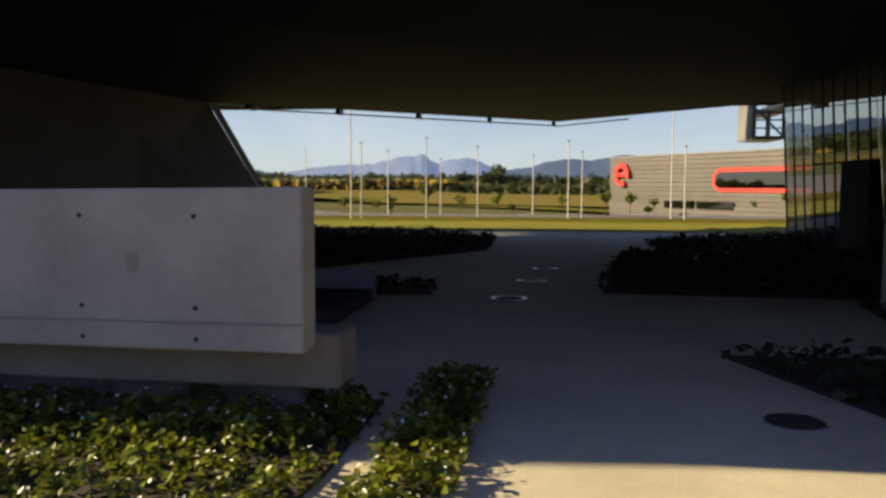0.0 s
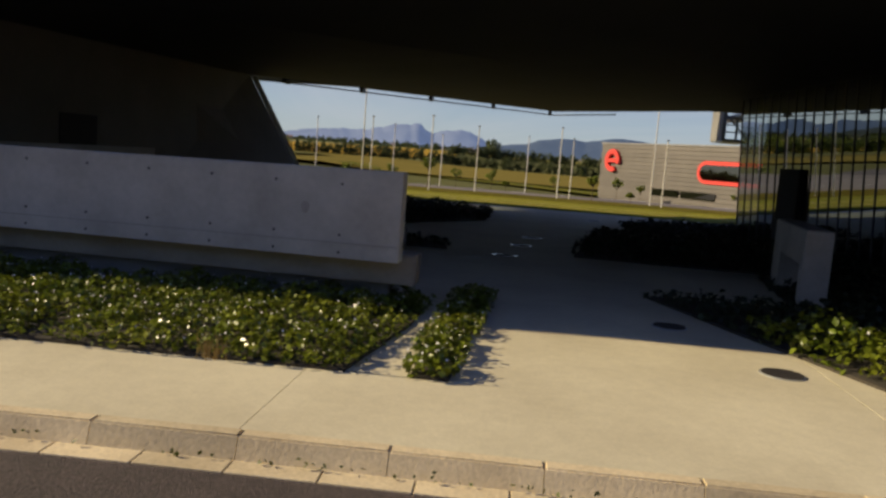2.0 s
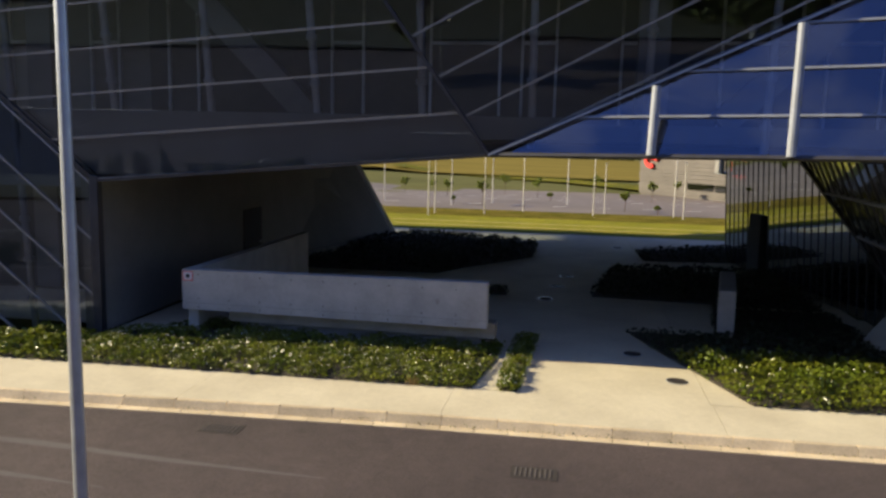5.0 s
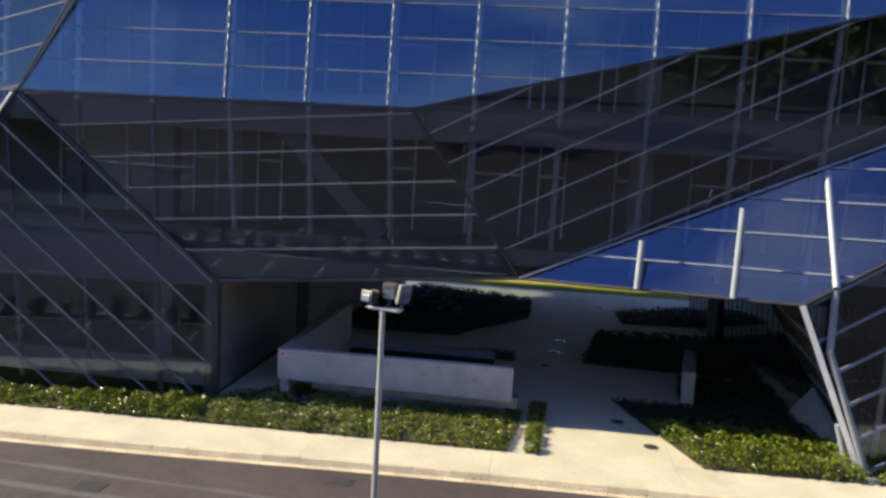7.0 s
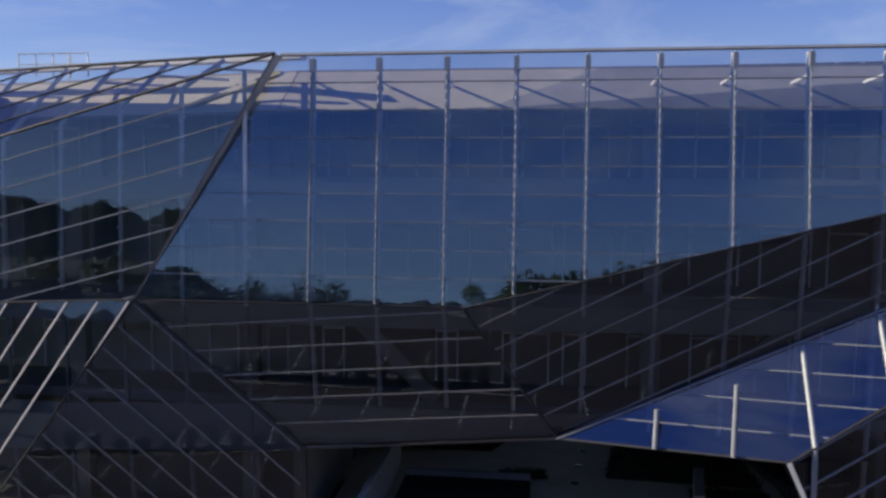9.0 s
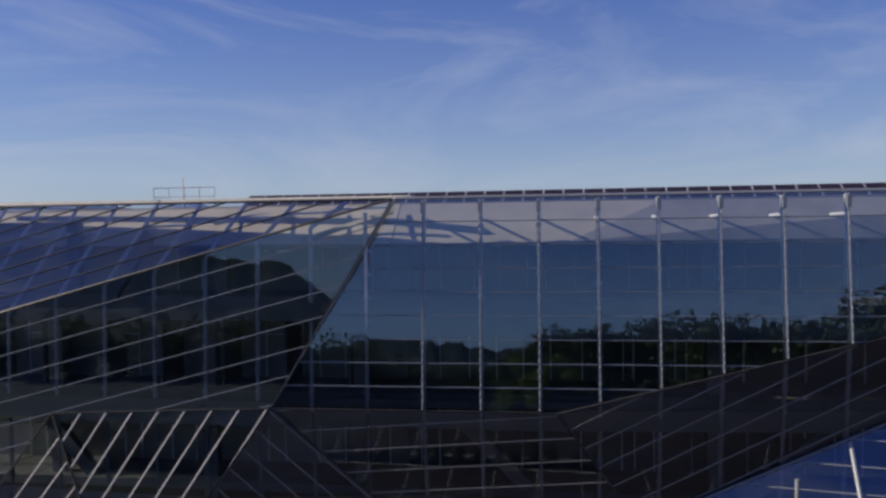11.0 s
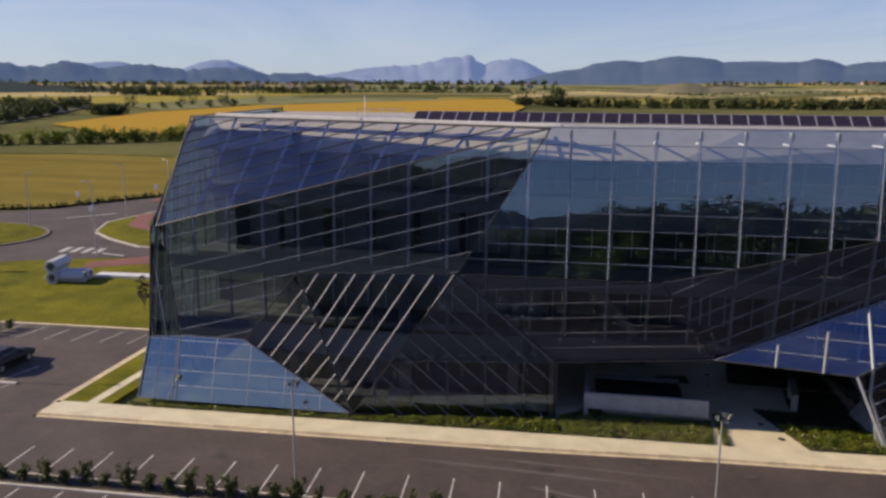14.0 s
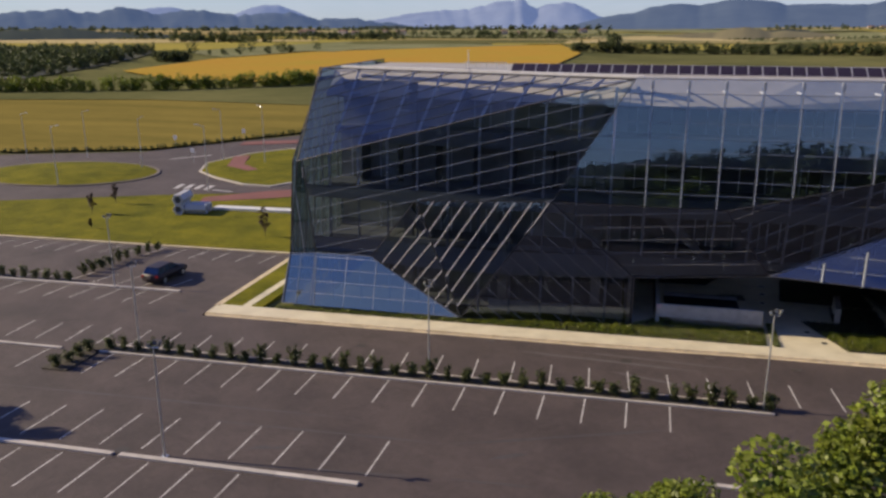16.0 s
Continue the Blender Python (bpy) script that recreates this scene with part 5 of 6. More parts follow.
bed("planting_bed", "ground cover near the rear lawn, leaves darkened as in shade", [(3.4, 22.1), (8.0, 22.8), (8.0, 28.0), (3.3, 24.8)], 170, 0.08, 0.32, 0.12, 9, mat="leaf_shaded")
bed("planting_bed", "low planting beside the enclosure wall, leaves darkened as in shade", [(-3.6, 12.6), (-1.6, 12.9), (-1.8, 14.0), (-4.0, 13.8)], 200, 0.05, 0.22, 0.1, 10, mat="leaf_shaded")

# ---- concrete walls of the forecourt ----
M["stain"] = material("stained_concrete", (0.36, 0.33, 0.285), 0.8, spots=(0.29, 0.26, 0.22), scale=6, grain=0.15)
wall = thing("concrete_wall", "cantilevered fair-faced concrete wall with tie holes above a recessed plinth", "wall")
bm = bmesh.new()
prism(bm, [(-9.0, 5.58), (-1.41, 5.42), (-1.41, 5.70), (-9.0, 5.86)], 0.635, lambda x, y: 1.71 + 0.011 * (x + 1.4))
bmesh.ops.bevel(bm, geom=bm.edges[:], offset=0.012, segments=2, affect="EDGES")
part("panel", bm, M["concrete"], wall)
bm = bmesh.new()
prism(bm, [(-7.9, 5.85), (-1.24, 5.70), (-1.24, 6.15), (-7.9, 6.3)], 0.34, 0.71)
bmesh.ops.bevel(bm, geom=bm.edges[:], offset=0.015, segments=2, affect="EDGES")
# The plinth's darker tone is the panel's shade put into its colour.
part("plinth", bm, M["plinth"], wall, "recessed concrete plinth with its shade painted in as darker brown")
part("base", prism(bmesh.new(), [(-7.7, 6.08), (-1.6, 5.95), (-1.6, 6.12), (-7.7, 6.25)], 0.0, 0.34), M["concrete_dark"], wall, "dark set-back base")
bm = bmesh.new()
prism(bm, [(-9.0, 5.865), (-8.72, 5.86), (-8.72, 14.0), (-9.0, 14.0)], 0.0, 1.62)
bmesh.ops.bevel(bm, geom=bm.edges[:], offset=0.012, segments=2, affect="EDGES")
part("return_wall", bm, M["concrete"], wall, "low concrete return wall")
for i in range(9):
    for z in (0.708, 0.917, 1.518):
        x = -2.14 - 0.803 * i
        yy = 5.42 - (x + 1.41) * 0.0211 - 0.004
        part("tie_hole", tube((x, yy, z), (x, yy + 0.012, z), 0.017, 0.017, 10), M["gasket"], wall, "dark formwork tie hole")
part("joint", boxed(-8.95, -1.42, 0, 0.004, 0.822, 0.828), M["concrete_dark"], wall, "fine casting joint").matrix_world = Matrix(((1, 0, 0, 0), (-0.0211, 1, 0, 5.386), (0, 0, 1, 0), (0, 0, 0, 1)))
for dx, dz, r0, r1 in ((0.0, 0.0, 0.05, 0.078),):
    bm = bmesh.new()
    rim = [bm.verts.new((-2.573 + dx + r0 * math.cos(a) * (1 + 0.15 * math.sin(3 * a)), 5.4405, 1.215 + dz + r1 * math.sin(a) * (1 + 0.1 * math.cos(2 * a)))) for a in [2 * math.pi * k / 18 for k in range(18)]]
    bm.faces.new(rim)
    part("stain", bm, M["stain"], wall, "brownish oval stain")
sign = thing("warning_sign", "small white sign with a red border on the concrete wall", "sign")
part("plate", boxed(-8.96, -8.70, 5.55, 5.568, 1.36, 1.59, 0.004), M["sign"], sign)
for a in ((-8.96, -8.70, 1.57, 1.59), (-8.96, -8.70, 1.36, 1.38), (-8.96, -8.94, 1.38, 1.57), (-8.72, -8.70, 1.38, 1.57)):
    part("border", boxed(a[0], a[1], 5.545, 5.552, a[2], a[3]), M["red"], sign, "red border")
part("symbol", boxed(-8.88, -8.78, 5.544, 5.551, 1.43, 1.52, 0.01), M["dark_metal"], sign, "dark symbol")
low = thing("low_wall", "short concrete wall with a dark opening under its lintel", "wall")
bm = bmesh.new()
prism(bm, [(4.2, 8.62), (4.64, 8.70), (5.22, 12.0), (4.78, 12.0)], 0.70, 1.24)
bmesh.ops.bevel(bm, geom=bm.edges[:], offset=0.012, segments=2, affect="EDGES")
part("lintel", bm, M["concrete"], low)
for q0, q1 in ((0.002, 0.085), (0.72, 0.998)):
    bm = bmesh.new()
    prism(bm, [(4.2 + 0.58 * q0, 8.62 + 3.38 * q0), (4.64 + 0.58 * q0, 8.70 + 3.3 * q0), (4.64 + 0.58 * q1, 8.70 + 3.3 * q1), (4.2 + 0.58 * q1, 8.62 + 3.38 * q1)], 0.0, 0.72)
    part("leg", bm, M["concrete"], low)
part("cap", prism(bmesh.new(), [(4.22, 8.65), (4.63, 8.72), (5.2, 11.98), (4.8, 11.98)], 1.24, 1.252), M["concrete_dark"], low, "darker weathered top")
# No real opening: a near-black slab paints the darkness of the ramp.
ramp = thing("ramp_opening", "near-black slab painted as the dark of a ramp opening", "ramp")
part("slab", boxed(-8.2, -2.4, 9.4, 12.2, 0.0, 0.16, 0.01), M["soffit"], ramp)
part("parapet", boxed(-8.2, -2.4, 12.2, 12.4, 0.0, 0.45, 0.01), M["concrete_dark"], ramp)

# ---- covers, ground lamps and gratings ----
M["rim_steel"] = material("polished_rim", (0.72, 0.72, 0.70), 0.3, 0.9, grain=0.1)
M["lamp_cover"] = material("lamp_cover", (0.03, 0.03, 0.032), 0.75, 0.0, grain=0.2, spec=0.15)
for x, y in ((1.955, 6.48), (2.742, 4.49)):
    c = thing("manhole_cover", "round dark cast-iron manhole cover set in the paving", "manhole cover", "covers in the path")
    part("ring", tube((x, y, -0.02), (x, y, 0.010), 0.225, 0.225, 28), M["galvanised"], c, "steel rim")
    part("lid", tube((x, y, 0.0), (x, y, 0.016), 0.205, 0.205, 28), M["iron"], c)
    for k in range(5):
        w = math.sqrt(0.2**2 - (0.07 * (k - 2)) ** 2)
        part("rib", boxed(x - w, x + w, y + 0.07 * (k - 2) - 0.01, y + 0.07 * (k - 2) + 0.01, 0.016, 0.022), M["iron"], c)
for x, y in ((-0.36, 12.57), (-0.05, 14.9), (0.22, 17.09), (2.5, 26.2)):
    c = thing("ground_lamp", "flush ground lamp with a pale steel rim", "lamp", "lamps in the paving")
    bm = bmesh.new()
    for k in range(24):
        a, b = 2 * math.pi * k / 24, 2 * math.pi * (k + 1) / 24
        q = [bm.verts.new((x + r * math.cos(t), y + r * math.sin(t), z)) for r, t, z in ((0.275, a, 0.012), (0.275, b, 0.012), (0.222, b, 0.016), (0.222, a, 0.016))]
        bm.faces.new(q)
    bmesh.ops.remove_doubles(bm, verts=bm.verts[:], dist=0.0005)
    part("rim", bm, M["rim_steel"], c, "polished steel rim")
    part("glass", tube((x, y, -0.02), (x, y, 0.010), 0.222, 0.222, 24), M["lamp_cover"], c, "dark scratched disc")
for x, v in ((-36.1, 0.35), (-20.7, 0.35), (-5.4, 0.3), (0.05, -0.5)):
    y = S(x, v)[1]
    c = thing("storm_drain", "slotted cast-iron storm drain in the asphalt", "drain", "drains along the kerb")
    part("frame", boxed(x - 0.36, x + 0.36, y - 0.22, y + 0.22, ROAD_Z - 0.05, ROAD_Z + 0.006), M["iron"], c)
    for k in range(8):
        part("slot", boxed(x - 0.30 + 0.076 * k, x - 0.27 + 0.076 * k, y - 0.16, y + 0.16, ROAD_Z + 0.006, ROAD_Z + 0.014), M["grate"], c)
for x, v in ((-29.5, -2.6), (-11.0, -1.4), (-46.0, 1.2), (-37.2, -19.2)):
    y = S(x, v)[1]
    c = thing("manhole_cover", "square dark cover set in the asphalt", "manhole cover")
    part("lid", boxed(x - 0.35, x + 0.35, y - 0.3, y + 0.3, ROAD_Z - 0.02, ROAD_Z + 0.008, 0.003), M["iron"], c)

# weeds in the gutter joint
wr = np.random.default_rng(77)
wp = []
for c in (-3.1, -1.9, -1.2, -0.4, 0.3, 0.9, 1.5, 2.4, 3.3, -6.2, -9.5, -14.0, 5.2):
    for _ in range(11):
        u = c + wr.normal(0, 0.22)
        wp.append((*S(u, 0.815 + bend(u) + wr.normal(0, 0.012)), ROAD_Z + 0.03 + abs(wr.normal(0, 0.022))))
tagged(new("weeds", leaves_mesh("weeds", M["leaf_bush"], wp, wr.uniform(0.02, 0.05, len(wp)), wr, up=0.3)), "small green weeds in the joint between kerb and gutter", "weeds", kind="stuff")

# a dry tuft of grass at the edge of the bed
M["straw"] = material("dry_grass", (0.34, 0.22, 0.06), 0.8, spots=(0.25, 0.17, 0.05), scale=8, grain=0.2)
tuft = thing("grass_tuft", "small dry orange tuft of grass at the edge of the bed", "grass", kind="stuff")
bm = bmesh.new()
for _ in range(60):
    bx, by = -2.62 + wr.normal(0, 0.07), 2.93 + wr.normal(0, 0.04)
    hx, hy, hz = wr.normal(0, 0.05), wr.normal(0, 0.05), wr.uniform(0.14, 0.30)
    bm.faces.new([bm.verts.new(p) for p in ((bx - 0.005, by, 0.0), (bx + 0.005, by, 0.0), (bx + hx, by + hy, hz))])
part("blades", bm, M["straw"], tuft)["kind"] = "stuff"

# repairs and tyre stains with shapes of their own
def streak(u0, v0, u1, v1, wide, name, label, mat):
    a, b = Vector((*S(u0, v0), 0)), Vector((*S(u1, v1), 0))
    s = (b - a).normalized().cross(Vector((0, 0, 1)))
    bm = bmesh.new()
    n = 14
    left, right = [], []
    for i in range(n + 1):
        p = a + (b - a) * i / n
        w = wide * (0.6 + 0.5 * noise.noise((i * 0.7, u0, v0))) * min(1, 4 * i / n + 0.1, 4 * (1 - i / n) + 0.1)
        off = 0.35 * wide * noise.noise((i * 0.4, v0, u0))
        left.append(bm.verts.new((p.x + s.x * (off - w), p.y + s.y * (off - w), ROAD_Z + 0.003)))
        right.append(bm.verts.new((p.x + s.x * (off + w), p.y + s.y * (off + w), ROAD_Z + 0.003)))
    for i in range(n):
        bm.faces.new((left[i], right[i], right[i + 1], left[i + 1]))
    for f in bm.faces:
        if f.normal.z < 0:
            f.normal_flip()
    return tagged(part(name, bm, M[mat]), label, "stain", kind="structure")


M["tar"] = material("tar_stain", (0.05, 0.045, 0.043), 0.7, spots=(0.07, 0.062, 0.06), scale=0.8, grain=0.2)
M["wear"] = material("worn_asphalt", (0.115, 0.100, 0.093), 0.85, spots=(0.088, 0.078, 0.074), scale=0.5, grain=0.22, bump=0.4, bump_scale=80)
streak(-34.4, -15.2, -20.5, -14.9, 0.14, "stain", "dark tar seam in the asphalt", "tar")
streak(-20.5, -15.0, -8.4, -10.7, 0.16, "stain", "dark tar seam in the asphalt", "tar")
streak(-32.7, -19.45, -19.8, -18.3, 0.1, "stain", "dark tar seam in the asphalt", "tar")
streak(-19.7, -18.3, -15.0, -18.1, 0.12, "stain", "dark tar seam in the asphalt", "tar")
streak(-30.8, -17.6, -28.6, -17.1, 0.22, "stain", "dark oil stain on the asphalt", "tar")
streak(-17.8, -15.95, -15.9, -15.0, 0.25, "stain", "dark oil stain on the asphalt", "tar")
streak(-52, -13.6, -26, -13.2, 0.13, "stain", "dark tar seam in the asphalt", "tar")
streak(-19, -1.2, -6, -2.2, 0.22, "stain", "pale worn tyre track", "wear")
streak(-15, -0.4, -3, -1.3, 0.16, "stain", "pale worn tyre track", "wear")
streak(-12, -3.4, -7.2, -4.6, 0.2, "stain", "pale worn tyre track", "wear")


# ---- lamps of the car park ----
M["lamp_pale"] = material("pale_lamp_housing", (0.24, 0.235, 0.21), 0.5, 0.1, grain=0.1)
M["lamp_grey"] = material("lamp_housing", (0.09, 0.09, 0.092), 0.5, 0.3, grain=0.1)
def flood_lamp(x, y, h, turn, label="tall galvanised lamp post with three floodlights", base=ROAD_Z):
    ob = thing("lamp_post", label, "street lamp", "floodlights of the car park", at=pose(x, y, base, 0, 0, turn))
    part("base_plate", boxed(-0.17, 0.17, -0.17, 0.17, 0, 0.03, 0.005), M["galvanised"], ob)
    part("pole", tube((0, 0, 0.02), (0, 0, h), 0.055, 0.04, 14), M["galvanised"], ob)
    part("crossbar", boxed(-0.26, 0.30, -0.03, 0.03, h, h + 0.035, 0.01), M["galvanised"], ob)
    part("crossbar", boxed(0.02, 0.32, -0.14, 0.06, h + 0.035, h + 0.055, 0.006), M["galvanised"], ob, "flat mounting plate")
    for x0, y0, z0, wide, tall, deep, tip, yaw, mat in ((-0.17, -0.10, 0.19, 0.22, 0.17, 0.15, -12, -14, "dark_metal"), (0.07, 0.10, 0.28, 0.23, 0.24, 0.12, 8, 4, "lamp_grey"), (0.33, 0.02, 0.28, 0.20, 0.30, 0.07, 18, 62, "lamp_pale")):
        bm = bmesh.new()
        box(bm, -wide / 2, wide / 2, -deep / 2, deep / 2, -tall / 2, tall / 2, 0.02)
        head = part("floodlight", bm, M[mat], ob, "boxy floodlight")
        head.matrix_basis = pose(x0, y0, h + z0, tip, 0, yaw)
        part("lens", boxed(-wide / 2 + 0.03, wide / 2 - 0.03, -deep / 2 - 0.012, -deep / 2, -tall / 2 + 0.02, tall * 0.12, 0.004), M["lamp_glass"], head, "bluish glass front")
        for k in range(4):
            part("fin", boxed(-wide / 2 + 0.03, wide / 2 - 0.03, deep / 2, deep / 2 + 0.03, -tall / 2 + 0.03 + 0.05 * k, -tall / 2 + 0.045 + 0.05 * k), M[mat], head, "cooling fin")
        part("yoke", tube((x0 * 0.85, 0, h + 0.03), (x0, y0, h + z0 - tall * 0.45), 0.02, 0.02, 8), M["dark_metal"], ob)
    return ob


flood_lamp(-2.97, -7.17, 6.0, -20)
flood_lamp(-23.4, -7.57, 6.3, -15)
flood_lamp(-34.6, -20.2, 6.2, 10)
flood_lamp(-44.3, -8.0, 6.2, 30)
flood_lamp(-55.0, 4.1, 6.2, 5)


def road_lamp(x, y, h, turn, z=0.0):
    ob = thing("street_lamp", "slender white street lamp with a single arm", "street lamp", "lamps along the road", at=pose(x, y, z, 0, 0, turn))
    part("pole", tube((0, 0, 0), (0, 0, h), 0.07, 0.045, 10), M["galvanised"], ob)
    part("arm", tube((0, 0, h - 0.1), (1.0, 0, h + 0.12), 0.04, 0.03, 8), M["galvanised"], ob)
    part("head", boxed(0.8, 1.3, -0.12, 0.12, h + 0.08, h + 0.18, 0.03), M["galvanised"], ob)
    return ob


for x, y, h, t in ((-91.7, 42.4, 8.5, 0), (-88.3, 57.8, 8.0, 90), (-68.5, 43.8, 9.0, 180), (-104.6, 65.8, 8.0, 0), (-80.0, 69.0, 8.5, 200), (-71.0, 66.5, 9.5, 150), (-112, 60, 8, 0)):
    road_lamp(x, y, h, t)
for x, y, h in ((-9.23, 38.9, 5.6), (-9.1, 40.6, 3.9), (-9.3, 48.9, 3.9), (-5.74, 41.0, 4.2), (-6.5, 52.9, 3.6), (-3.3, 43.8, 3.9), (-0.36, 54.4, 4.0), (1.59, 42.6, 4.1), (2.4, 44.5, 3.6), (7.08, 43.8, 6.2), (7.55, 42.5, 3.8), (-15.5, 52, 4.2)):
    z = land_z(x, y)
    ob = thing("lamp_post", "slim white lamp post in the rear car park", "street lamp", "posts of the rear car park", at=pose(x, y, z))
    part("pole", tube((0, 0, -0.05), (0, 0, h), 0.040, 0.028, 8), M["white"], ob)
    part("head", boxed(-0.09, 0.09, -0.04, 0.04, h, h + 0.06, 0.02), M["galvanised"], ob)


# ---- bushes and trees ----
def bush_meshes(seed, tall, wide, n, leaf):
    r = np.random.default_rng(seed)
    pts, sizes = [], []
    stems = [(r.normal(0, wide * 0.28), r.normal(0, wide * 0.28), tall * r.uniform(0.6, 1.05)) for _ in range(7)]
    for _ in range(n):
        sx, sy, sh = stems[int(r.integers(7))]
        t = r.random() ** 0.7
        k = wide * 0.22 * (1.1 - 0.6 * t)
        pts.append((sx * t * 1.3 + r.normal(0, k), sy * t * 1.3 + r.normal(0, k), 0.05 + sh * t + r.normal(0, 0.03)))
        sizes.append(leaf * r.uniform(0.6, 1.4))
    bm = bmesh.new()
    for sx, sy, sh in stems:
        tube((sx * 0.15, sy * 0.15, -0.05), (sx * 1.2, sy * 1.2, sh * 0.9), 0.018, 0.007, 5, bm, False)
    return leaves_mesh("foliage", M["leaf_bush"], pts, sizes, r, up=0.35), bm


def bush(name, label, category, group, seed, tall, wide, n, leaf):
    me, bm = bush_meshes(seed, tall, wide, n, leaf)
    ob = thing(name, label, category, group)
    part("stems", bm, M["bark"], ob)
    put("foliage", me, ob)
    return ob


kinds = [bush("bush", "small dark green hedge bush in the planted strip", "bush", "hedge bushes", 40 + i, 0.75 + 0.12 * i, 0.62, 420, 0.13) for i in range(4)]
brng = random.Random(4)
first = list(kinds)
spots = []
u = -2.6
while u > -47.2:
    spots.append((u, -6.98 + brng.uniform(-0.12, 0.12)))
    u -= brng.choice((1.0, 1.12, 1.2, 1.3))
for k in range(4):
    spots.append((-47.9 + brng.uniform(-0.2, 0.2), -10.6 + 0.95 * k))
for k in range(14):
    spots.append((-75 + 1.15 * k, 6.1))
for k in range(6):
    spots.append((-59.9 + 0.12 * k, 8.0 + 1.1 * k))
spots += [(-59.0, 14.9), (-58.6, 16.0), (-58.2, 17.0)]
for i, (u, v) in enumerate(spots):
    m = pose(*S(u, v), -0.08, 0, 0, brng.uniform(0, 360)) @ Matrix.Scale(brng.uniform(0.8, 1.2), 4)
    if i < len(first):
        first[i].matrix_world = m
    else:
        c = copy_thing(brng.choice(first), m)
        c.scale = (brng.uniform(0.85, 1.15),) * 3


def tree(name, label, x, y, z, tall, spread, seed, n, leaf, group="", mat="leaf_tree", trunk_r=0.16, low=0.32):
    """A tree: a tapered trunk with forked limbs, and a crown of leaf clumps at the limbs' ends."""
    r = np.random.default_rng(seed)
    ob = thing(name, label, "tree", group, at=pose(x, y, z))
    bm = bmesh.new()
    tops = []
    fork = tall * low
    tube((0, 0, -0.1), (0.05, 0.03, fork), trunk_r, trunk_r * 0.7, 9, bm, False)
    for i in range(9):
        a = 2 * math.pi * i / 9 + r.uniform(-0.3, 0.3)
        up = r.uniform(0.35, 1.0)
        reach = spread * math.sqrt(max(0.05, 1 - (up * 0.92) ** 2)) * r.uniform(0.75, 1.1)
        mid = Vector((math.cos(a) * reach * 0.45, math.sin(a) * reach * 0.45, fork + (tall - fork) * up * 0.5))
        end = Vector((math.cos(a) * reach * 0.9, math.sin(a) * reach * 0.9, fork + (tall - fork) * up * 0.88))
        tube((0.04, 0.02, fork * 0.95), mid, trunk_r * 0.5, trunk_r * 0.3, 6, bm, False)
        tube(mid, end, trunk_r * 0.3, trunk_r * 0.1, 5, bm, False)
        tops += [mid, end, end, (mid + end) / 2]
        for _ in range(3):
            tip = end + Vector((r.normal(0, spread * 0.28), r.normal(0, spread * 0.28), r.normal(0, spread * 0.2)))
            tube(mid.lerp(end, 0.6), tip, trunk_r * 0.12, trunk_r * 0.05, 4, bm, False)
            tops.append(tip)
    part("trunk", bm, M["bark"], ob)
    pts, sizes = [], []
    w = r.uniform(0.4, 1.3, len(tops))
    pick = r.choice(len(tops), size=n, p=w / w.sum())
    for k in pick:
        c = tops[k]
        d = r.normal(size=3)
        d *= spread * 0.25 * r.random() ** 0.4 / np.linalg.norm(d)
        pts.append((c.x + d[0], c.y + d[1], max(fork * 0.7, c.z + d[2] * 0.8)))
        sizes.append(leaf * r.uniform(0.6, 1.4))
    put("crown", leaves_mesh("crown", M[mat], pts, sizes, r, up=0.4), ob)
    return ob


for x, y in ((-5.5, -35.2), (-10.0, -29.6), (-58.0, -20.8)):
    flat([(x - 0.8, y - 0.8), (x + 0.8, y - 0.8), (x + 0.8, y + 0.8), (x - 0.8, y + 0.8)], -0.1, M["soil"], "tree_pit", "square soil pit round a tree trunk", "planting bed", 0.15)
tree("tree", "broad leafy green tree at the edge of the car park", -5.5, -35.2, -0.1, 11.8, 4.4, 60, 64000, 0.2, trunk_r=0.22)
tree("tree", "smaller leafy green tree at the edge of the car park", -10.0, -29.6, -0.1, 7.6, 2.6, 61, 24000, 0.18, trunk_r=0.14)
tree("tree", "leafy tree beside the bays of the car park", -58.0, -20.8, ROAD_Z, 6.4, 3.0, 62, 18000, 0.2, trunk_r=0.13)
for i, (x, y, h) in enumerate(((-75.2, 27.9, 3.0), (-76.0, 33.7, 2.8), (-49.8, 22.9, 3.6), (-70.5, 21.5, 1.2))):
    tree("tree", "slender young tree on the lawn", x, y, -0.03, h, h * 0.17, 70 + i, 900, 0.15, "young trees", "leaf_red", 0.04, 0.12)
trng = random.Random(21)
for i, (x, y, h) in enumerate(((-20, 80, 2.0), (-17, 83, 1.7), (-13, 69, 1.8), (-7, 50, 1.9), (-9, 91, 2.6), (-4, 77, 2.3), (-2, 61, 0.8), (-9.3, 50, 0.6), (4, 48, 1.5), (8, 71, 2.1), (13, 92, 2.2), (3, 103, 2.4), (6.2, 46, 0.6), (-27, 72, 2.0), (18, 60, 1.9), (22, 84, 2.2))):
    tree("tree", "young olive-green tree on a thin stem in the rear car park", x, y, land_z(x, y), h, h * 0.27, 90 + i, 420, 0.17, "young trees of the rear lot", "leaf_tree", 0.03, 0.5)



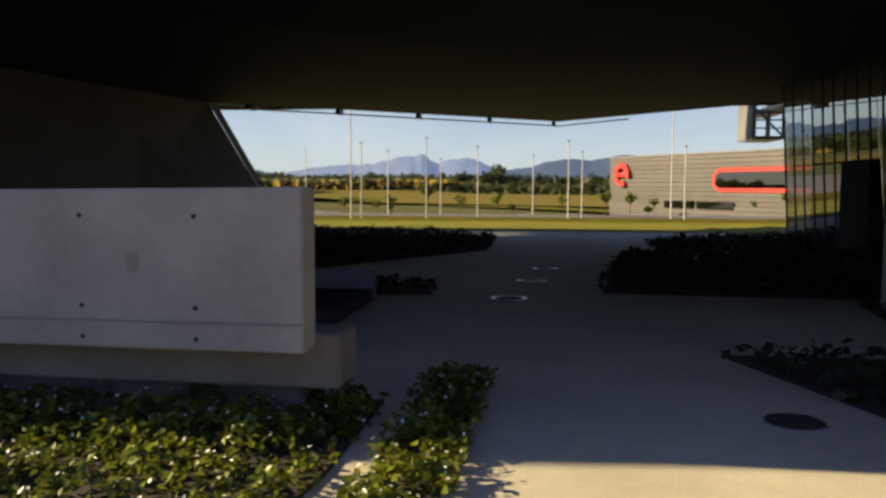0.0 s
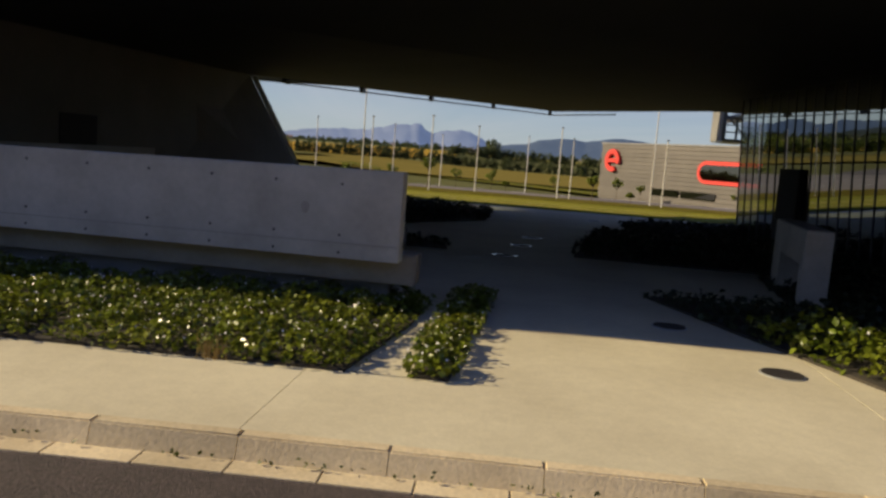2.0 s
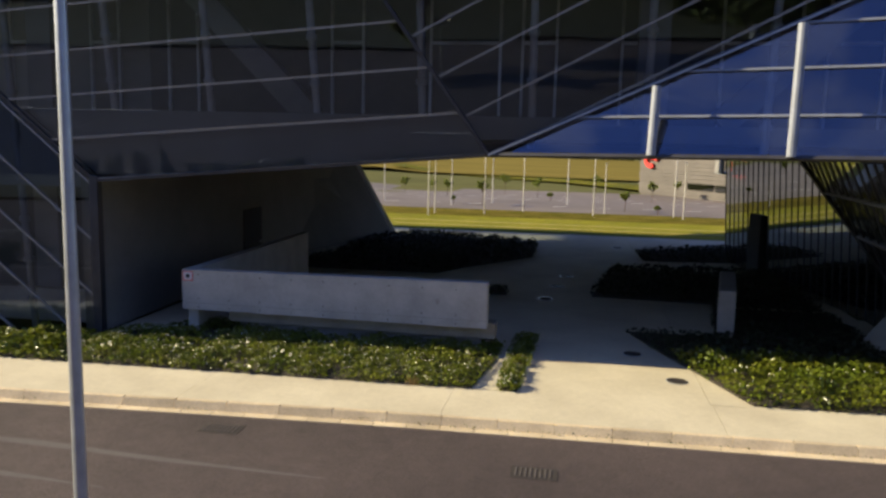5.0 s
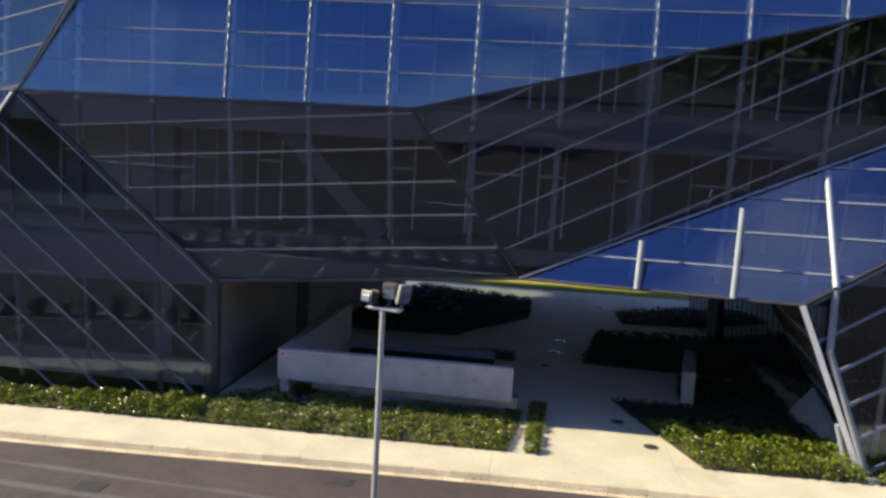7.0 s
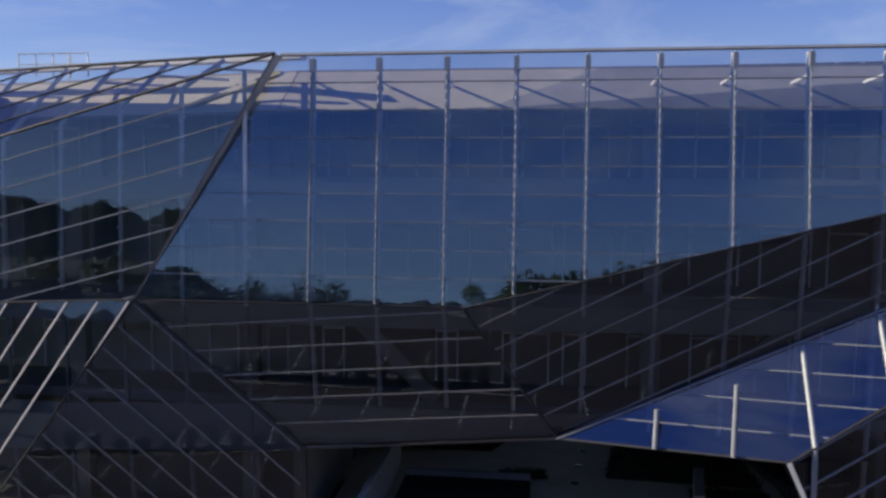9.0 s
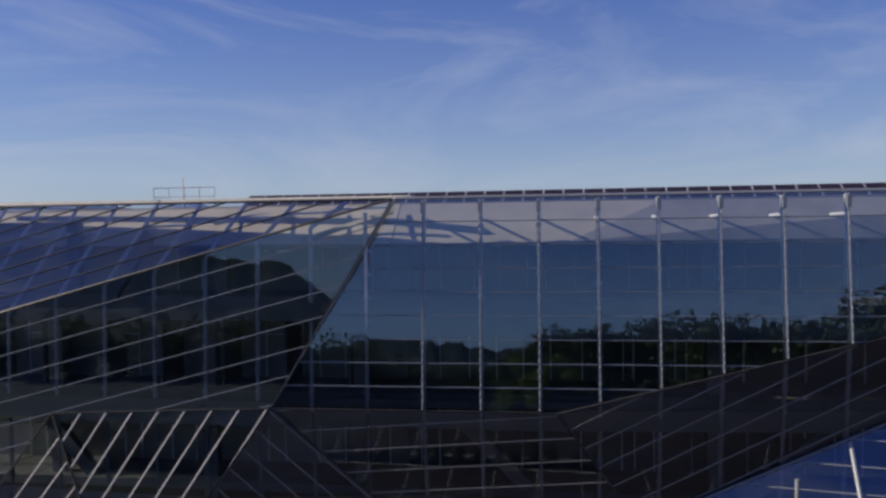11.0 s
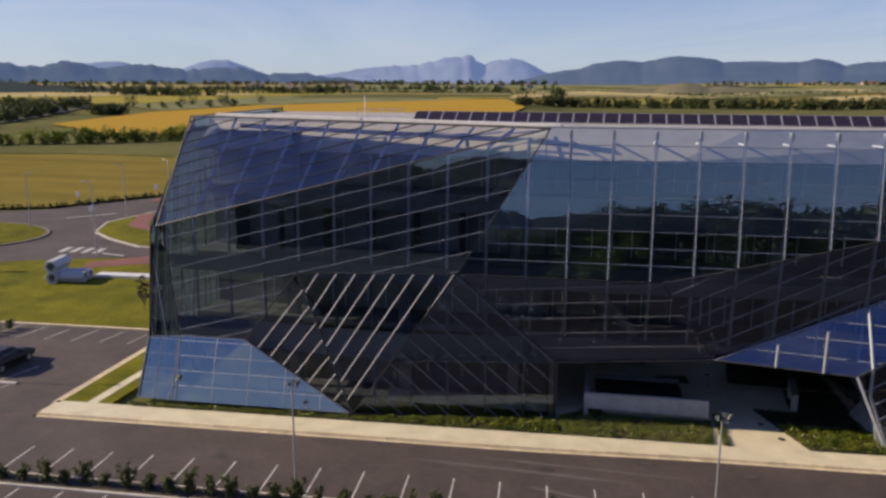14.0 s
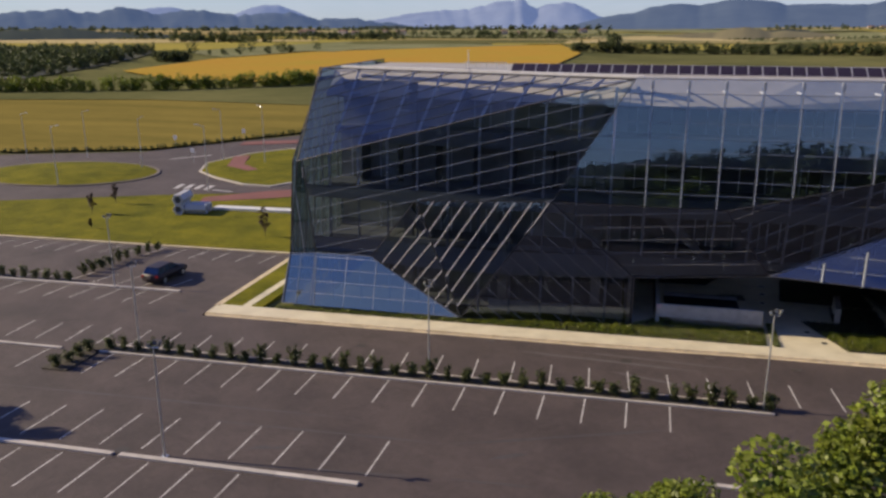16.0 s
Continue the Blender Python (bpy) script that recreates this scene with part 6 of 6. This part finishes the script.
def wood(name, label, spots, seed, leaf=0.9, per=170, mat="leaf_far"):
    """A far row or stand of trees: trunks and crowns of leaf clumps, uneven, in one mesh."""
    r = np.random.default_rng(seed)
    pts, sizes = [], []
    bm = bmesh.new()
    for x, y, h in spots:
        z = land_z(x, y)
        tube((x, y, z - 0.3), (x, y, z + h * 0.5), 0.03 * h, 0.015 * h, 5, bm, False)
        blobs = [(r.normal(0, h * 0.2), r.normal(0, h * 0.2), h * (0.14 + 0.095 * q) * r.uniform(0.9, 1.1), h * r.uniform(0.13, 0.24)) for q in range(8)]
        for k in range(per):
            bx, by, bz, br = blobs[k % 8]
            d = r.normal(size=3)
            d *= br * 1.25 * r.random() ** 0.35 / np.linalg.norm(d)
            pts.append((x + bx + d[0], y + by + d[1], z + max(0.3, bz + d[2])))
            sizes.append(leaf * h / 9 * r.uniform(0.6, 1.4))
    ob = thing(name, label, "trees", kind="stuff")
    part("trunks", bm, M["bark"], ob)["kind"] = "stuff"
    put("crowns", leaves_mesh("crowns", M[mat], pts, sizes, r, up=0.3), ob)["kind"] = "stuff"
    return ob


def along(points, step, h0, h1, seed, jitter=3.0):
    r = random.Random(seed)
    out = []
    for (x0, y0), (x1, y1) in zip(points, points[1:]):
        n = max(1, int(math.hypot(x1 - x0, y1 - y0) / step))
        for i in range(n):
            t = (i + r.random() * 0.8) / n
            out.append((x0 + (x1 - x0) * t + r.uniform(-jitter, jitter), y0 + (y1 - y0) * t + r.uniform(-jitter, jitter), r.uniform(h0, h1)))
    return out


wood("tree_row", "row of green trees along the stubble field", along([(-330, 150), (-229, 185), (-179, 205), (-145, 238), (-125, 285), (-112, 300)], 1.9, 4.0, 6.4, 1, 1.6), 101, 1.0, 420, "leaf_tree")
wood("tree_row", "dark tree row at the end of the fields", along([(-66, 585), (-20, 600), (70, 600), (160, 590), (250, 600)], 2.6, 6.0, 9.0, 2, 4) + [(-34, 600, 16), (-30, 604, 13)], 102, 1.1, 330)
ring_sheet([(-278, 250), (-380, 235), (-470, 255), (-590, 535), (-395, 540)], 40, 0.4, M["scrub"], "scrub", "dark undergrowth of the stand of trees", "scrub")
wood("wood", "dark stand of trees beside the fields", [(-282 - 0.42 * q - trng.uniform(0, 170), 262 + q + trng.uniform(-10, 10), trng.uniform(5, 9)) for q in [trng.uniform(0, 260) for _ in range(620)]], 103, 1.5, 190)
wood("tree_row", "dark tree line between far fields", along([(-640, 520), (-420, 480), (-260, 600)], 16, 6, 12, 4, 12), 104, 1.1, 110)
wood("tree_row", "round dark bushes at the edge of the golden field", [(-314 + trng.gauss(0, 7), 434 + trng.gauss(0, 5), trng.uniform(5, 7.5)) for _ in range(26)] + [(-329, 503, 4), (-318, 505, 5.5), (-310, 513, 5), (-294, 530, 6), (-286, 545, 6.5), (-283, 549, 6)], 105, 1.2, 420)
wood("tree_row", "dark tree clumps between the pale fields", [(cx + trng.gauss(0, w), cy + trng.gauss(0, 8), trng.uniform(6, 11)) for cx, cy, w, n in ((-484, 746, 12, 14), (-428, 722, 26, 26), (-640, 880, 60, 40), (-360, 905, 50, 30), (-180, 1010, 40, 20), (-560, 1120, 90, 44), (-300, 1240, 80, 40)) for _ in range(n)], 115, 1.7, 150)
wood("tree_row", "dark bushes scattered over the ochre slope", [(trng.uniform(130, 520), trng.uniform(660, 1020), trng.uniform(1.5, 4.5)) for _ in range(46)] + [(trng.gauss(330, 30), trng.gauss(700, 6), trng.uniform(3, 6)) for _ in range(26)], 125, 1.8, 110)
for k, (hx, hy, turn, length) in enumerate(((-620, 800, 0.12, 330), (-330, 980, -0.08, 300), (-150, 1230, 0.1, 260), (-520, 1010, 0.02, 240), (90, 1000, 0.2, 330))):
    wood("hedge", "dark hedgerow between far fields", along([(hx, hy), (hx + length * math.cos(turn), hy + length * math.sin(turn))], 2.6, 2, 5, 200 + k, 2), 210 + k, 2.2, 60)
wood("tree_row", "dark wood line far across the plain", along([(-1500, 1500), (-700, 1750), (-100, 1950)], 7, 7, 15, 6, 28) + along([(260, 1850), (900, 1700)], 8, 6, 13, 16, 28), 106, 2.6, 60)
wood("tree_row", "tall dark trees beside the car park", along([(46, -47), (38, -52), (30, -56)], 1.6, 18.6, 20.6, 37, 1.6), 137, 0.42, 3200)
wood("tree_row", "tall dark trees beside the car park", along([(29, -58), (26, -66), (22, -80), (15, -100)], 1.5, 17.0, 18.2, 7, 2.0), 107, 0.42, 3000)
wood("tree_row", "dark trees behind the car park", along([(15, -101), (8, -93), (-2, -92)], 1.4, 16.9, 17.8, 57, 2.0) + along([(-3, -93), (-9, -116)], 1.8, 13.0, 15.5, 67, 2.0), 157, 0.42, 2800)
wood("tree_row", "dark trees behind the car park", along([(-76, -112), (-46, -120)], 2.6, 15, 18, 17, 3), 117, 0.42, 1800)
wood("tree_row", "low dark trees behind the car park", along([(-150, -90), (-76, -112)], 2.8, 8, 11, 27, 3), 127, 0.8, 600)
wood("tree_row", "lower dark trees behind the car park", along([(-14, -128), (4, -129)], 2.4, 13, 15, 18, 2) + along([(-46, -121), (-14, -128)], 2.4, 11, 13, 28, 2), 118, 0.42, 1800)
wood("tree_row", "row of low trees behind the stubble field", along([(-112, 300), (-70, 326), (0, 338), (70, 336), (140, 330)], 1.9, 3.8, 5.6, 19, 1.4), 119, 1.0, 420)
wood("tree_row", "dark trees on the slope behind the car park", along([(-240, -150), (-120, -170), (-20, -180), (140, -170)], 8, 8, 15, 8, 12), 108, 1.3, 130)
wood("hedge", "low dark hedge along the road", along([(-150, 57), (-122, 66.5), (-99, 75.5), (-81, 105)], 0.75, 0.7, 1.05, 9, 0.3), 109, 2.2, 60)

# ---- roof ----
M["solar_frame"] = material("panel_frame", (0.45, 0.44, 0.43), 0.4, 0.6, grain=0.05)
first_panel = thing("solar_panel", "dark tilted solar panel with a thin pale frame", "solar panel", "solar panels on the roof")
bm = boxed(-0.49, 0.49, 0, 1.3, -0.03, 0.0, 0.004)
part("cell_sheet", bm, M["solar"], first_panel).rotation_euler = (radians(30), 0, 0)
bm = bmesh.new()
for q in ((-0.5, -0.47, 0, 1.3), (0.47, 0.5, 0, 1.3), (-0.47, 0.47, 0, 0.03), (-0.47, 0.47, 1.27, 1.3)):
    box(bm, q[0], q[1], q[2], q[3], -0.035, 0.006)
part("frame", bm, M["solar_frame"], first_panel).rotation_euler = (radians(30), 0, 0)
for sx in (-0.4, 0.4):
    part("leg", tube((sx, 1.05, -0.2), (sx, 1.05, 0.59), 0.02, 0.02, 6), M["galvanised"], first_panel)
    part("leg", tube((sx, 0.05, -0.2), (sx, 0.05, 0.03), 0.02, 0.02, 6), M["galvanised"], first_panel)
for i in range(40):
    m = pose(-21.3 + 1.03 * i, 13.3 - 0.06 * 1.03 * i, 18.28, 0, 0, -3.4)
    if i == 0:
        first_panel.matrix_world = m
    else:
        copy_thing(first_panel, m)
rail = thing("roof_rail", "thin grey safety rail on the roof", "railing")
for i in range(5):
    part("post", tube((-24.6 + 0.8 * i, 8.9, 18.2), (-24.6 + 0.8 * i, 8.9, 19.2), 0.025, 0.025, 6), M["galvanised"], rail)
for z in (18.75, 19.2):
    part("bar", tube((-24.6, 8.9, z), (-21.4, 8.9, z), 0.025, 0.025, 6), M["galvanised"], rail)
mast = thing("antenna", "thin white antenna mast on the roof", "antenna")
part("mast", tube((-25.5, 14.0, 18.2), (-25.5, 14.0, 20.0), 0.05, 0.03, 8), M["white"], mast)

# ---- the grey hall with the red emblem ----
hall = thing("exhibition_hall", "long grey hall with horizontal cladding and a red-framed window band", "building")
hall.matrix_world = pose(9.2, 104.0, -1.85, 0, 0, -58)
part("wall", boxed(0, 46, 0.12, 30, -0.5, 7.2), M["cladding"], hall)
for k in range(14):
    z = 0.05 + 0.51 * k
    part("cladding_board", boxed(-0.1, 46.1, -0.03 - 0.06 * (k % 3), 0.12, z, z + 0.47, 0.02), M["cladding"], hall, "grey metal cladding board")
part("roof", boxed(-0.2, 46.2, -0.2, 30, 7.2, 7.4), M["concrete_dark"], hall)
bm = bmesh.new()
ex, ez = 2.75, 5.1
for k in range(26):
    a, b = radians(-20 + 12.3 * k), radians(-20 + 12.3 * (k + 1))
    q = []
    for yy in (-0.55, -0.12):
        q += [bm.verts.new((ex + r * math.cos(t), yy, ez + r * math.sin(t))) for r, t in ((0.85, a), (1.45, a), (1.45, b), (0.85, b))]
    for f in ((0, 1, 2, 3), (7, 6, 5, 4), (0, 4, 5, 1), (2, 6, 7, 3), (1, 5, 6, 2), (3, 7, 4, 0)):
        bm.faces.new([q[i] for i in f])
box(bm, ex - 0.8, ex + 1.1, -0.52, -0.14, ez - 0.25, ez + 0.25)
bmesh.ops.recalc_face_normals(bm, faces=bm.faces[:])
part("emblem", bm, M["red"], hall, "red ring-shaped emblem")
wx0, wx1, wz0, wz1 = 18.4, 46.0, 3.5, 5.2


def band(bm, grow, y0, y1):
    ring = [(wx1, wz0 - grow), (wx1, wz1 + grow)]
    mid, rad = (wz0 + wz1) / 2, (wz1 - wz0) / 2 + grow
    for k in range(9):
        t = radians(90 + 22.5 * k)
        ring.append((wx0 + 1.0 + rad * math.cos(t), mid + rad * math.sin(t)))
    a = [bm.verts.new((x, y0, z)) for x, z in ring]
    b = [bm.verts.new((x, y1, z)) for x, z in ring]
    bm.faces.new(a)
    bm.faces.new(b[::-1])
    for i in range(len(ring)):
        j = (i + 1) % len(ring)
        bm.faces.new((a[i], b[i], b[j], a[j]))
    bmesh.ops.recalc_face_normals(bm, faces=bm.faces[:])
    return bm


win = part("window", band(bmesh.new(), 0.42, -0.3, -0.1), M["red"], hall, "red rounded window surround")
part("pane", band(bmesh.new(), 0.0, -0.35, -0.1), M["window"], win, "dark window band")
part("pane", boxed(10.5, 15.4, -0.24, -0.16, 1.2, 2.0), M["window"], hall, "dark low window strip")
part("pane", boxed(15.8, 21.2, -0.24, -0.16, 1.2, 2.0), M["window"], hall, "dark low window strip")

# outside stair at the rear corner
stair = thing("outside_stair", "grey steel framed box hanging at the rear corner of the glass", "stair")
for z in (3.55, 4.5):
    part("deck", boxed(7.9, 9.0, 31.0, 33.2, z - 0.06, z + 0.06), M["galvanised"], stair)
for x in (7.95, 8.45, 8.95):
    for y in (31.05, 33.15):
        part("post", tube((x, y, 3.5), (x, y, 5.6), 0.05, 0.05, 6), M["galvanised"], stair)
for z in (3.9, 4.2):
    part("rail", tube((7.95, 31.05, z), (8.95, 31.05, z), 0.03, 0.03, 6), M["galvanised"], stair)
part("panel", boxed(7.86, 7.9, 31.0, 33.2, 3.55, 4.9), M["concrete_dark"], stair)
part("brace", tube((8.95, 31.05, 3.6), (8.0, 31.05, 4.6), 0.04, 0.04, 6), M["galvanised"], stair)
part("support", boxed(8.2, 8.9, 27.0, 33.2, 4.5, 4.62), M["galvanised"], stair)

# ---- car and sculpture ----
def make_car(x, y, turn):
    ob = thing("car", "dark maroon estate car parked on the side lot", "car", at=pose(x, y, ROAD_Z, 0, 0, turn))
    bm = bmesh.new()
    prof = [(-2.2, 0.35), (-2.25, 0.75), (-2.15, 0.98), (1.0, 1.0), (2.05, 0.86), (2.25, 0.62), (2.2, 0.33)]
    a = [bm.verts.new((px, -0.88, pz)) for px, pz in prof]
    b = [bm.verts.new((px, 0.88, pz)) for px, pz in prof]
    bm.faces.new(a)
    bm.faces.new(b[::-1])
    for i in range(len(prof)):
        j = (i + 1) % len(prof)
        bm.faces.new((a[i], b[i], b[j], a[j]))
    bmesh.ops.recalc_face_normals(bm, faces=bm.faces[:])
    bmesh.ops.bevel(bm, geom=bm.edges[:], offset=0.07, segments=3, affect="EDGES")
    part("body", bm, M["car_paint"], ob, smooth=True)
    bm = bmesh.new()
    v = [bm.verts.new(p) for p in ((-2.1, -0.82, 0.97), (1.1, -0.82, 0.97), (0.25, -0.64, 1.5), (-1.75, -0.64, 1.5), (-2.1, 0.82, 0.97), (1.1, 0.82, 0.97), (0.25, 0.64, 1.5), (-1.75, 0.64, 1.5))]
    for q in ((0, 1, 2, 3), (7, 6, 5, 4), (0, 4, 5, 1), (1, 5, 6, 2), (3, 7, 4, 0), (2, 6, 7, 3)):
        bm.faces.new([v[i] for i in q])
    bmesh.ops.recalc_face_normals(bm, faces=bm.faces[:])
    bmesh.ops.bevel(bm, geom=bm.edges[:], offset=0.05, segments=2, affect="EDGES")
    part("cabin", bm, M["window"], ob, "dark glazed cabin")
    part("roof", boxed(-1.72, 0.22, -0.62, 0.62, 1.49, 1.54, 0.02), M["car_paint"], ob)
    for sx in (-1.0, -0.1):
        for sy in (-0.78, 0.78):
            part("pillar", tube((sx, sy * 1.02, 0.97), (sx * 0.98, sy * 0.84, 1.5), 0.035, 0.035, 6), M["car_paint"], ob)
    for sx in (-1.38, 1.38):
        for sy in (-0.86, 0.86):
            w = part("tyre", tube((sx, sy - 0.1, 0.33), (sx, sy + 0.1, 0.33), 0.33, 0.33, 20), M["rubber"], ob)
            part("rim", tube((sx, sy - 0.108 if sy < 0 else sy + 0.09, 0.33), (sx, sy - 0.09 if sy < 0 else sy + 0.108, 0.33), 0.21, 0.21, 14), M["galvanised"], w, "steel rim")
    for sy in (-0.72, 0.72):
        part("tail_light", boxed(-2.27, -2.2, sy - 0.12, sy + 0.12, 0.72, 0.92, 0.01), M["tail"], ob, "red tail light")
        part("headlight", boxed(2.12, 2.2, sy - 0.14, sy + 0.14, 0.64, 0.76, 0.01), M["lamp_glass"], ob, "clear headlight")
    part("mirror", boxed(0.75, 0.9, -1.0, -0.86, 0.98, 1.1, 0.02), M["car_paint"], ob)
    part("mirror", boxed(0.75, 0.9, 0.86, 1.0, 0.98, 1.1, 0.02), M["car_paint"], ob)
    return ob


make_car(-52.1, 7.4, 88)
M["sculpture"] = material("pale_grey_cast", (0.47, 0.47, 0.47), 0.6, spots=(0.39, 0.39, 0.39), scale=1.5, grain=0.1)
sculpture = thing("sculpture", "grey sculpture of stacked six-sided tubes on the lawn", "sculpture", at=pose(-64.6, 29.9, -0.03, 0, 0, 100) @ Matrix.Scale(1.18, 4))


def hex_tube(cx, cz, y0, y1, r, across=False):
    bm = bmesh.new()
    rings = []
    for y, q in ((y0, r), (y1, r), (y1, r * 0.62), (y0, r * 0.62)):
        rings.append([bm.verts.new((y, cx + q * math.cos(math.pi * k / 3), cz + q * math.sin(math.pi * k / 3))) for k in range(6)])
    for a, b in zip(rings, rings[1:] + rings[:1]):
        for k in range(6):
            bm.faces.new((a[k], a[(k + 1) % 6], b[(k + 1) % 6], b[k]))
    if across:
        for v in bm.verts:
            v.co = (v.co.y, -v.co.x, v.co.z)
    bmesh.ops.recalc_face_normals(bm, faces=bm.faces[:])
    bmesh.ops.bevel(bm, geom=[e for e in bm.edges if e.calc_face_angle(0.0) > 0.8], offset=0.02, segments=1, affect="EDGES")
    return bm


part("tube", hex_tube(0.0, 0.52, 0.0, 2.6, 0.6), M["sculpture"], sculpture)
part("tube", hex_tube(0.0, 1.55, 0.0, 2.9, 0.6), M["sculpture"], sculpture)
for depth in (0.75, 1.85):
    part("tube", hex_tube(depth, 0.5, 0.55, 2.75, 0.54, True), M["sculpture"], sculpture)
for x, y in ((-96, 80), (-88, 92), (-78, 104), (-84, 66), (-72, 88)):
    ob = thing("road_sign", "small white road sign on a thin post", "sign", "signs by the roundabout", at=pose(x, y, 0))
    part("post", tube((0, 0, -0.1), (0, 0, 2.0), 0.035, 0.035, 6), M["galvanised"], ob)
    part("plate", boxed(-0.35, 0.35, -0.03, 0.0, 1.5, 2.3, 0.01), M["sign"], ob)

# ---- far village ----
vrng = random.Random(33)
M["plaster"] = material("pale_plaster", (0.42, 0.38, 0.33), 0.85, spots=(0.34, 0.31, 0.27), scale=0.2, grain=0.08)
M["tiles"] = material("roof_tiles", (0.19, 0.115, 0.085), 0.85, spots=(0.15, 0.09, 0.07), scale=0.5, grain=0.2)
for i in range(20):
    x, y = vrng.choice(((-250, 1350), (-190, 1500), (-560, 1350), (560, 1900), (640, 2000)))
    x, y = x + vrng.gauss(0, 55), y + vrng.gauss(0, 40)
    w, d, h = vrng.uniform(9, 20), vrng.uniform(8, 12), vrng.uniform(4, 7)
    ob = thing("house", "far pale farm building with a tiled roof", "house", "houses of the far village", at=pose(x, y, land_z(x, y), 0, 0, vrng.uniform(-30, 30)))
    part("wall", boxed(-w / 2, w / 2, -d / 2, d / 2, -1, h), M["plaster"], ob)
    bm = bmesh.new()
    v = [bm.verts.new(p) for p in ((-w / 2 - 0.4, -d / 2 - 0.4, h), (w / 2 + 0.4, -d / 2 - 0.4, h), (w / 2 + 0.4, d / 2 + 0.4, h), (-w / 2 - 0.4, d / 2 + 0.4, h), (-w / 2 - 0.4, 0, h + d * 0.28), (w / 2 + 0.4, 0, h + d * 0.28))]
    for q in ((0, 1, 5, 4), (2, 3, 4, 5), (0, 4, 3), (1, 2, 5), (3, 2, 1, 0)):
        bm.faces.new([v[k] for k in q])
    part("roof", bm, M["tiles"], ob)
    for k in range(3):
        part("window", boxed(-w / 3 + k * w / 3 - 0.5, -w / 3 + k * w / 3 + 0.5, -d / 2 - 0.05, -d / 2 + 0.02, h * 0.35, h * 0.65), M["window"], ob)
for x, y, w in ((-400, 2050, 60), (-330, 2060, 46), (-262, 2080, 40), (-215, 2070, 30)):
    ob = thing("greenhouse", "long low white greenhouse in the plain", "greenhouse", "greenhouses of the plain", at=pose(x, y, land_z(x, y), 0, 0, 8))
    part("wall", boxed(-w / 2, w / 2, -9, 9, -1, 3.5), M["white"], ob)
    part("roof", prism(bmesh.new(), [(-w / 2, -9.2), (w / 2, -9.2), (w / 2, 9.2), (-w / 2, 9.2)], 3.5, 4.4), M["sign"], ob)
